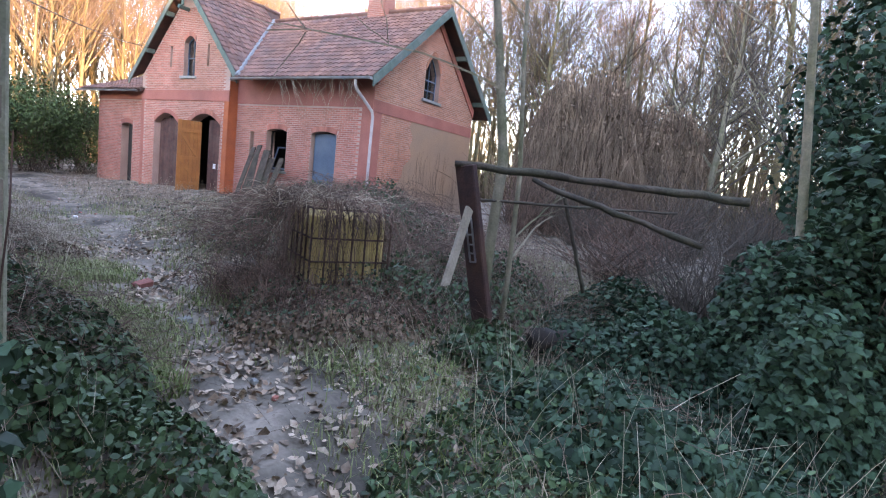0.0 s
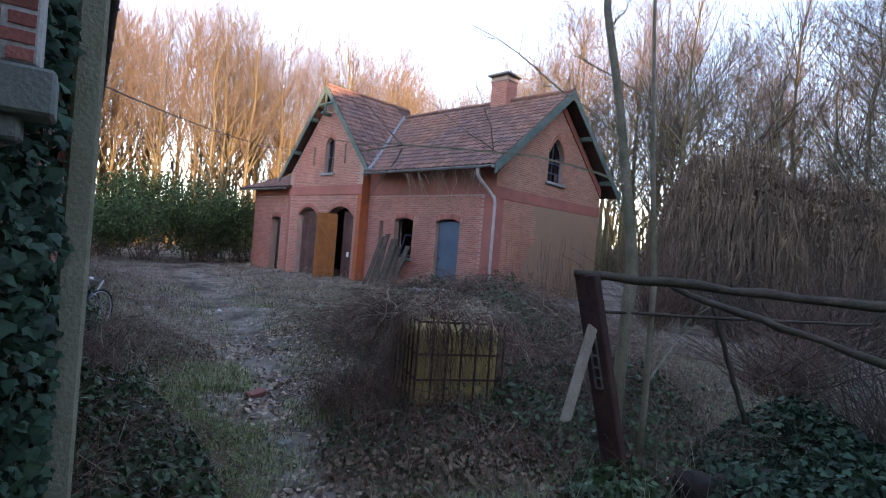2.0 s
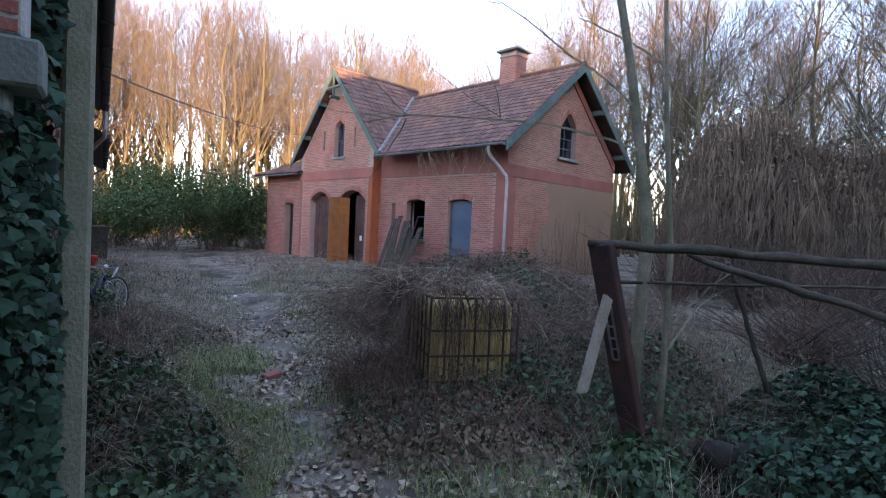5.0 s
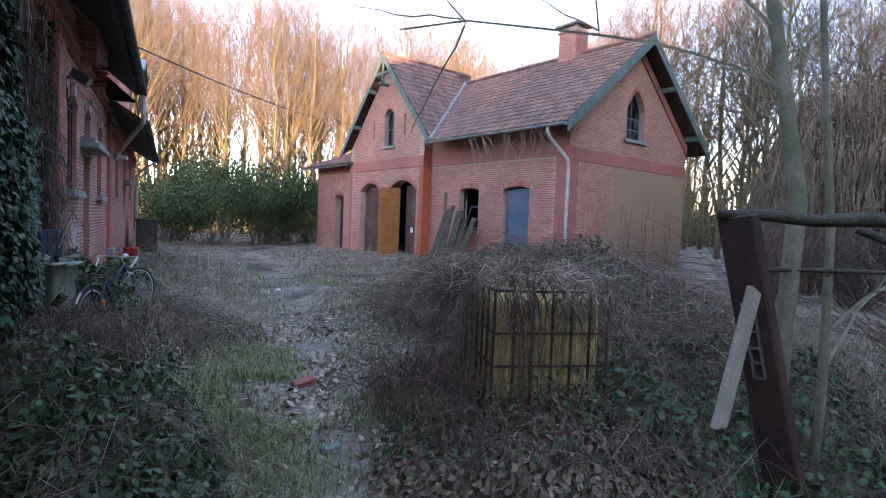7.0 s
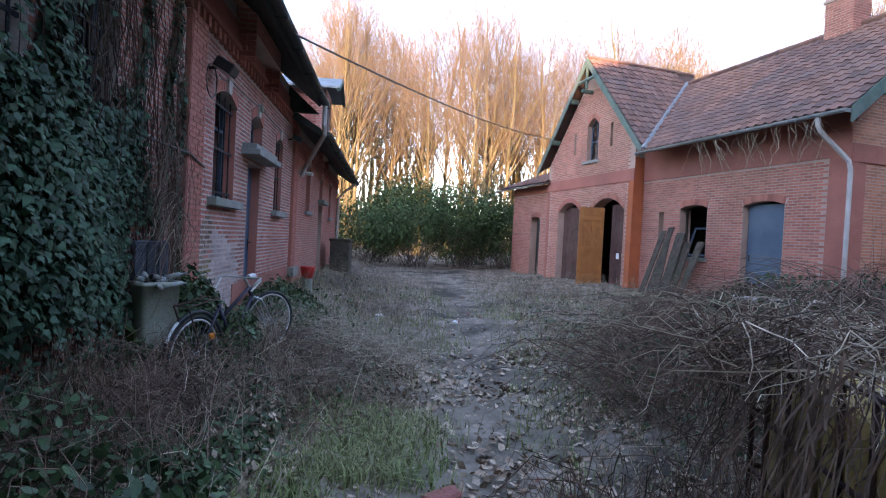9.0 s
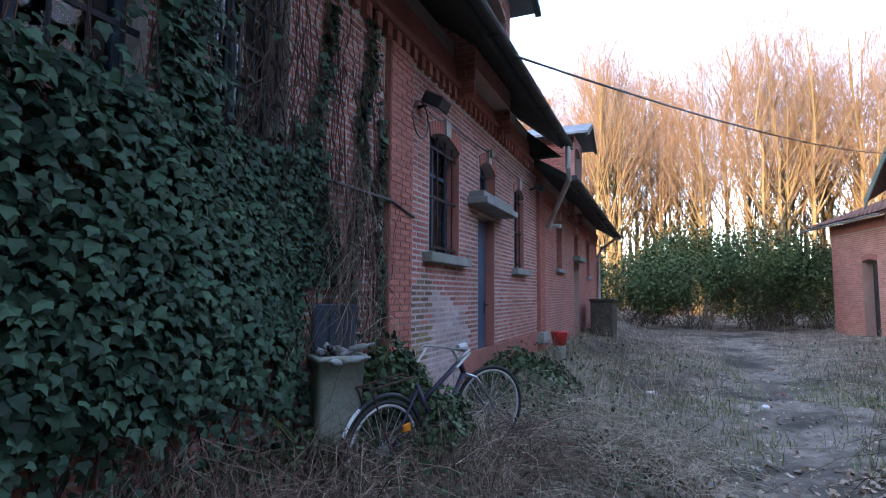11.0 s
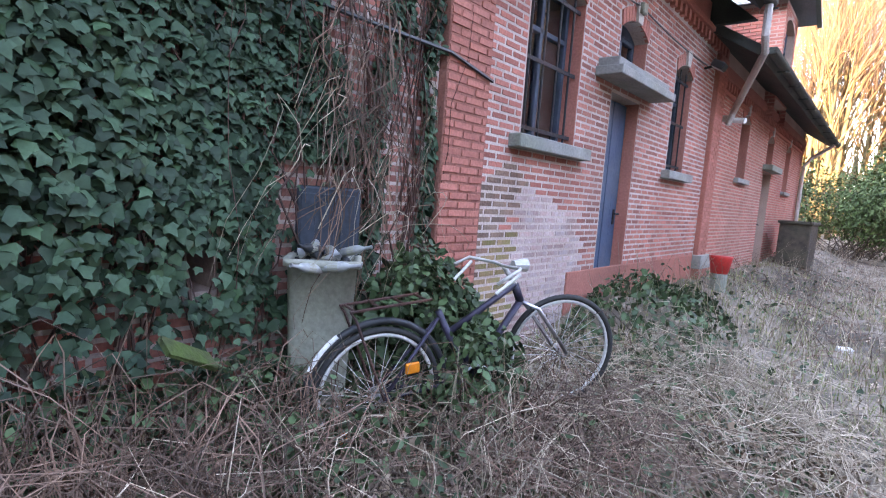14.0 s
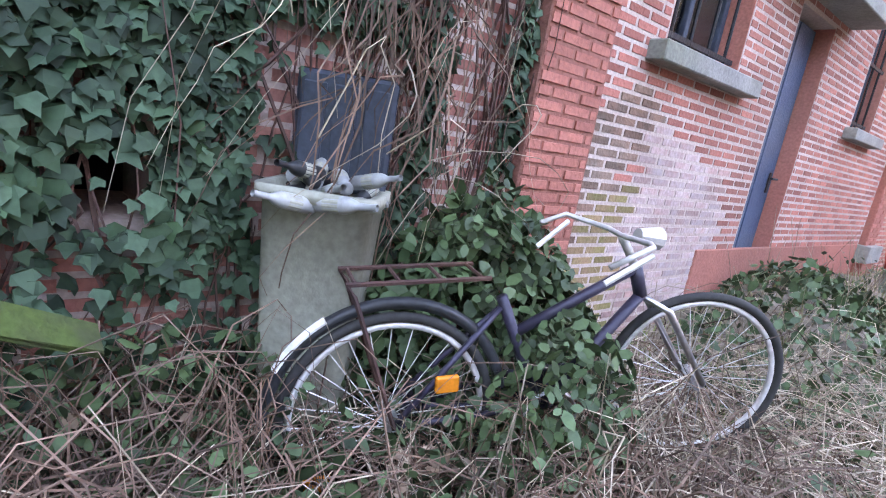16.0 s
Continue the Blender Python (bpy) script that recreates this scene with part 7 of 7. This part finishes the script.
WR = 0.265
m_r = wheel("wheel", RW, along, tilt_up, WR)
fa = (along + wide * 0.30).normalized()
m_f = wheel("wheel", FW, fa, (tilt_up + wide * 0.04).normalized(), WR)
LB = (FW - RW).length
bm = bmesh.new()
bb = bp(0.42, -0.03)
seat_top, head_t, head_b = bp(0.28, 0.30), bp(LB - 0.27, 0.36), bp(LB - 0.24, 0.28)
for a, b, r in ((bb, seat_top, 0.015), (bb, head_b, 0.017), (bp(0.33, 0.20), head_t, 0.015), (bp(0, 0, 0.05), bb, 0.009), (bp(0, 0, -0.05), bb, 0.009), (bp(0, 0, 0.05), bp(0.29, 0.28), 0.008), (bp(0, 0, -0.05), bp(0.29, 0.28), 0.008), (head_t, head_b, 0.019)):
    tube(bm, [a, b], r, 8)
part("frame", bm, PURPLE, bike, "dark violet tube frame", True)
bm = bmesh.new()
for s in (-0.045, 0.045):
    tube(bm, [head_b, bp(LB - 0.17, 0.24, s), FW - BO + wide * s], 0.010, 6)
part("fork", bm, STEEL, bike, "", True)
bm = bmesh.new()
st = bp(LB - 0.33, 0.45)
tube(bm, [head_t, st], 0.012, 8)
tube(bm, [st + wide * 0.17 - along * 0.15 + Vector((0, 0, -0.03)), st + wide * 0.19 - along * 0.06 + Vector((0, 0, 0.02)), st + wide * 0.09 + along * 0.02, st, st - wide * 0.09 + along * 0.02, st - wide * 0.19 - along * 0.06 + Vector((0, 0, 0.02)), st - wide * 0.17 - along * 0.15], 0.0075, 8)
part("handlebar", bm, CHROME, bike, "chrome swept handlebar", True)
for s in (-1, 1):
    bm = bmesh.new()
    tube(bm, [st + wide * s * 0.185 - along * 0.05, st + wide * s * 0.165 - along * 0.15 + Vector((0, 0, -0.07))], 0.008, 5)
    part("brake_lever", bm, WHITE, bike)
bm = bmesh.new()
tube(bm, [st + along * 0.05, st + along * 0.12 + Vector((0, 0, -0.01))], [0.02, 0.032], 10)
part("lamp", bm, CHROME, bike)
bm = bmesh.new()
torus(bm, (0, 0, 0), WR + 0.035, 0.016, m_r, 26, 5, radians(10), radians(200))
part("mudguard", bm, BLACK_PLASTIC, bike, "", True)
bm = bmesh.new()
torus(bm, (0, -0.003, 0), WR + 0.042, 0.013, m_r, 8, 5, radians(120), radians(150))
part("reflective_strip", bm, WHITE, bike)
bm = bmesh.new()
for s in (-0.06, 0.06):
    tube(bm, [bp(0, 0, s), bp(-0.10, 0.34, s), bp(-0.12, 0.37, s), bp(0.22, 0.37, s)], 0.006, 5)
for a in (-0.10, 0.0, 0.1, 0.2):
    tube(bm, [bp(a, 0.37, -0.06), bp(a, 0.37, 0.06)], 0.005, 5)
part("rack", bm, RUST, bike)
bm = bmesh.new()
box(bm, (-0.09, 0.07, -0.06), (0.13, 0.085, 0.08), 0.01, bike_frame(bb, along, tilt_up))
box(bm, (-0.40, 0.07, -0.035), (-0.09, 0.085, 0.05), 0.01, bike_frame(bb, along, tilt_up))
part("chain_guard", bm, PURPLE, bike, "dark violet chain guard")
bm = bmesh.new()
torus(bm, (0, 0, 0), 0.08, 0.006, bike_frame(bb + wide * 0.06, along, tilt_up), 28, 4)
part("chainring", bm, STEEL, bike)
bm = bmesh.new()
tube(bm, [bb + wide * 0.08, bb + wide * 0.085 + along * 0.10 - tilt_up * 0.12], 0.008, 5)
part("crank", bm, STEEL, bike)
bm = bmesh.new()
tube(bm, [bb - wide * 0.08, bb - wide * 0.085 - along * 0.10 + tilt_up * 0.12], 0.008, 5)
part("crank", bm, STEEL, bike)
for a, b, s in ((0.10, -0.12, 0.14), (-0.10, 0.12, -0.14)):
    bm = bmesh.new()
    box(bm, (a - 0.05, -s - 0.045, b - 0.012), (a + 0.05, -s + 0.045, b + 0.012), 0.006, bike_frame(bb, along, tilt_up))
    part("pedal", bm, BLACK_PLASTIC, bike)
for c, nm in ((bp(-0.185, -0.09, 0.10), "reflector"), (bp(0.13, 0.10, 0.05), "reflector")):
    bm = bmesh.new()
    box(bm, (-0.03, -0.008, -0.022), (0.03, 0.008, 0.022), 0.004, bike_frame(c, along, tilt_up))
    part(nm, bm, ORANGE, bike, "orange reflector")

# ---------------------------------------------------------------- small things
def plank_stack(u, v, n, label):
    m = HOUSE @ pose(u, v, 0)
    for i in range(n):
        p = empty("old_plank", m @ pose(-0.9 - 0.04 * i, 0.22 * i, gz(*((m @ Vector((-0.9, 0.22 * i, 0))).xy)) - 0.03, 0, 0, 0), label, "plank", "planks leaning on the house")
        bm = bmesh.new()
        w, h = RNG.uniform(0.2, 0.3), RNG.uniform(1.5, 1.95)
        box(bm, (-0.02, -w / 2, 0), (0.02, w / 2, h), 0.008, pose(0, 0, 0, RNG.uniform(-6, 8), 20 + RNG.uniform(-3, 3), RNG.uniform(-6, 6)))
        part("plank", bm, OLD_WOOD, p)


plank_stack(0.02, 3.35, 6, "weathered grey plank leaning against the brick wall")
pot = empty("red_pot", pose(0.42, 15.0, gz(0.42, 15.0)), "red plastic pot with weeds by the pilaster", "pot")
bm = bmesh.new()
tube(bm, [(0, 0, 0.22), (0, 0, 0.40), (0, 0, 0.42)], [0.09, 0.125, 0.13], 16)
part("tub", bm, REDP, pot, "", True)
bm = bmesh.new()
tube(bm, [(0, 0, 0), (0, 0, 0.22)], [0.09, 0.09], 10)
part("foot", bm, STONE, pot)
tr = empty("water_trough", pose(0.5, 20.6, gz(0.5, 20.6)), "grey-green wooden trough by the far door", "trough")
bm = bmesh.new()
box(bm, (-0.25, -0.6, 0.0), (0.25, 0.6, 0.85), 0.02)
box(bm, (-0.28, -0.63, 0.80), (0.28, 0.63, 0.86), 0.01)
part("body", bm, OLD_WOOD, tr)


def flood_lamp(y, z, s=1.0):
    f = empty("flood_lamp", pose(0.0, y, z), "small black flood lamp fixed to the brick wall", "lamp", "flood lamps")
    bm = bmesh.new()
    box(bm, (-0.09 * s, -0.10 * s, -0.05 * s), (0.09 * s, 0.10 * s, 0.05 * s), 0.01, pose(0.16, 0, 0.02, 0, 28, 0))
    part("housing", bm, BLACK_PLASTIC, f)
    bm = bmesh.new()
    box(bm, (-0.075 * s, -0.085 * s, -0.056 * s), (0.075 * s, 0.085 * s, -0.05 * s), 0.0, pose(0.16, 0, 0.02, 0, 28, 0))
    part("lens", bm, STEEL, f)
    bm = bmesh.new()
    tube(bm, [(0.0, 0, 0.0), (0.12, 0, 0.02)], 0.014, 6)
    part("bracket", bm, IRON, f)


flood_lamp(10.95, 2.86)
flood_lamp(14.95, 2.90, 0.8)
ring = empty("wire_coil", pose(0.06, 10.86, 2.72), "loose coil of black cable hanging on the wall", "cable")
part("loop", torus(bmesh.new(), (0, 0, 0), 0.15, 0.006, pose(0, 0, 0, 0, 0, 90), 30, 5), BLACK_PLASTIC, ring)
camd = empty("wall_camera", pose(0.08, 15.95, 2.46), "white security camera under the gutter pipe", "camera")
bm = bmesh.new()
tube(bm, [(0.05, 0, 0), (0.22, -0.05, -0.02)], 0.035, 8)
part("housing", bm, WHITE, camd)
part("bracket", boxes(((-0.06, -0.02, -0.02), (0.07, 0.02, 0.06))), WHITE, camd)


def cable(name, pts, r, label, sag=0.0, n=14):
    o = empty(name, Matrix.Translation(pts[0]), label, "cable")
    bm = bmesh.new()
    out = []
    for a, b in zip(pts, pts[1:]):
        a, b = Vector(a), Vector(b)
        out += [a.lerp(b, i / n) - Vector((0, 0, sag * 4 * (i / n) * (1 - i / n))) - Vector(pts[0]) for i in range(n)]
    out.append(Vector(pts[-1]) - Vector(pts[0]))
    tube(bm, out, r, 5)
    part("wire", bm, BLACK_PLASTIC, o)


hpt = HOUSE @ Vector((-0.4, 10.6, 5.3))
cable("overhead_cable", [(0.60, 11.6, 3.5), tuple(hpt)], 0.012, "black cable strung across the yard", 0.22, 30)
cable("wall_cable", [(0.02, 9.55, 1.98), (0.07, 10.36, 1.97), (0.07, 10.74, 1.90)], 0.010, "grey cable clipped along the wall")
cable("wall_cable", [(0.10, 10.95, 2.80), (0.03, 11.5, 2.92), (0.03, 12.85, 2.95), (0.03, 14.95, 2.93)], 0.007, "black cable between the wall lamps", 0.03)
jb = empty("junction_box", pose(0.02, 12.86, 2.93), "small grey junction box above the door", "box")
part("cover", boxes(((0, -0.045, -0.045), (0.05, 0.045, 0.045)), bevel=0.008), GREY_PLASTIC, jb)


def chunk(name, x, y, s, material, label, category, rz=0):
    o = empty(name, pose(x, y, gz(x, y) + s[2] * 0.3, 6, -5, rz), label, category)
    bm = bmesh.new()
    box(bm, tuple(-v / 2 for v in s), tuple(v / 2 for v in s), min(s) * 0.18)
    for v in bm.verts:
        v.co += Vector((RNG.uniform(-1, 1), RNG.uniform(-1, 1), RNG.uniform(-1, 1))) * min(s) * 0.08
    part("piece", bm, material, o)


chunk("loose_brick", 2.10, 8.38, (0.2, 0.1, 0.07), BRICK, "red brick lying on the path", "brick", 25)
chunk("stone_lump", 1.99, 7.07, (0.12, 0.09, 0.07), STONE, "pale stone on the path", "stone", 10)
for i in range(46):
    y = RNG.uniform(3.5, 20)
    x = float(path_x(y)) + RNG.gauss(0, 0.8)
    if x < 0.4:
        continue
    s = RNG.uniform(0.02, 0.06)
    chunk("pebble", x, y, (s, s * 0.8, s * 0.6), RNG.choice([STONE, BRICK, STONE]), "small stone trodden into the path", "stone", RNG.uniform(0, 180))
for x, y, s in ((1.67, 14.88, 0.14), (0.42, 9.18, 0.12), (1.08, 7.81, 0.12), (0.95, 9.70, 0.07), (2.9, 14.2, 0.1)):
    chunk("crumpled_litter", x, y, (s, s * 0.7, s * 0.5), WHITE, "crumpled white plastic litter among weeds", "litter", RNG.uniform(0, 90))
chunk("blue_litter", 3.2, 6.35, (0.1, 0.05, 0.04), mat("blue_plastic", (0.05, 0.18, 0.26), None, 0.5), "small blue plastic scrap in brambles", "litter", 30)
mb = empty("mossy_board", pose(0.27, 8.98, 0.70, -34, 34, 4), "board covered with bright green moss", "board")
bm = bmesh.new()
box(bm, (-0.035, -0.12, -0.009), (0.035, 0.12, 0.009), 0.004)
for v in bm.verts:
    v.co += Vector((RNG.uniform(-1, 1), RNG.uniform(-1, 1), RNG.uniform(-1, 1))) * 0.006
part("board", bm, MOSS_WOOD, mb)
log("dead_branch", (0.25, 8.45, 0.35), (0.75, 8.95, 0.12), 0.025, 0.015, OLD_WOOD, "grey dead branch under the ivy")
cane_heap("bramble_heap", 0.55, 8.75, 0.5, 0.5, 700, 0.55, "brown bramble tangle at the foot of the ivy", CANE_DARK)
cane_heap("bramble_heap", 0.6, 8.9, 0.5, 0.6, 160, 0.5, "pale dry canes at the foot of the ivy", CANE)

# dead creeper hanging from the eave of the carriage house
n, k = 46, 7
t = np.linspace(0, 1, k)[None]
v0 = NP.uniform(0.1, 3.4, n)
ll = NP.uniform(0.3, 1.1, n)
loc = np.stack([-0.72 + np.cumsum(NP.normal(0, 0.03, (n, k)), 1) + 0.25 * t * NP.uniform(0, 1, n)[:, None], v0[:, None] + np.cumsum(NP.normal(0, 0.05, (n, k)), 1) + NP.normal(0, 0.25, n)[:, None] * t, EAVE - 0.05 - ll[:, None] * t], -1)
hm = np.array(HOUSE)
strand_mesh("hanging_creeper", loc @ hm[:3, :3].T + hm[:3, 3], NP.uniform(0.004, 0.009, n), CANE, None, "dead pale creeper hanging from the eave", "vines")
n, k = 90, 6
t = np.linspace(0, 1, k)[None]
u0 = NP.uniform(0.2, 5.2, n)
loc = np.stack([u0[:, None] + np.cumsum(NP.normal(0, 0.08, (n, k)), 1), -0.05 - np.abs(np.cumsum(NP.normal(0, 0.03, (n, k)), 1)), 0.3 + NP.uniform(0.5, 2.2, n)[:, None] * t], -1)
strand_mesh("bare_creeper", loc @ hm[:3, :3].T + hm[:3, 3], NP.uniform(0.003, 0.007, n), CANE_DARK, None, "bare creeper stems before the gable wall", "vines")

# ---------------------------------------------------------------- single bricks nearest to the walk
shared = {}
for a, b, z0, z1, p in near_b:
    key = (round(b - a, 3), round(z1 - z0, 3), stain_kind((a, b, z0)))
    if key not in shared:
        w, h, look_of = key
        c = 0.004
        me = bpy.data.meshes.new("brick")
        me.from_pydata([(-0.02, 0, 0), (-0.02, w, 0), (-0.02, w, h), (-0.02, 0, h), (0.006, c, c), (0.006, w - c, c), (0.006, w - c, h - c), (0.006, c, h - c)], [],
                       [(4, 5, 6, 7), (0, 1, 5, 4), (1, 2, 6, 5), (2, 3, 7, 6), (3, 0, 4, 7)])
        me.materials.append(PIECE_MATS[look_of])
        shared[key] = me
    ob = new("brick", shared[key])
    ob.parent = wall_a
    ob.location = (p - 0.006, a, z0)
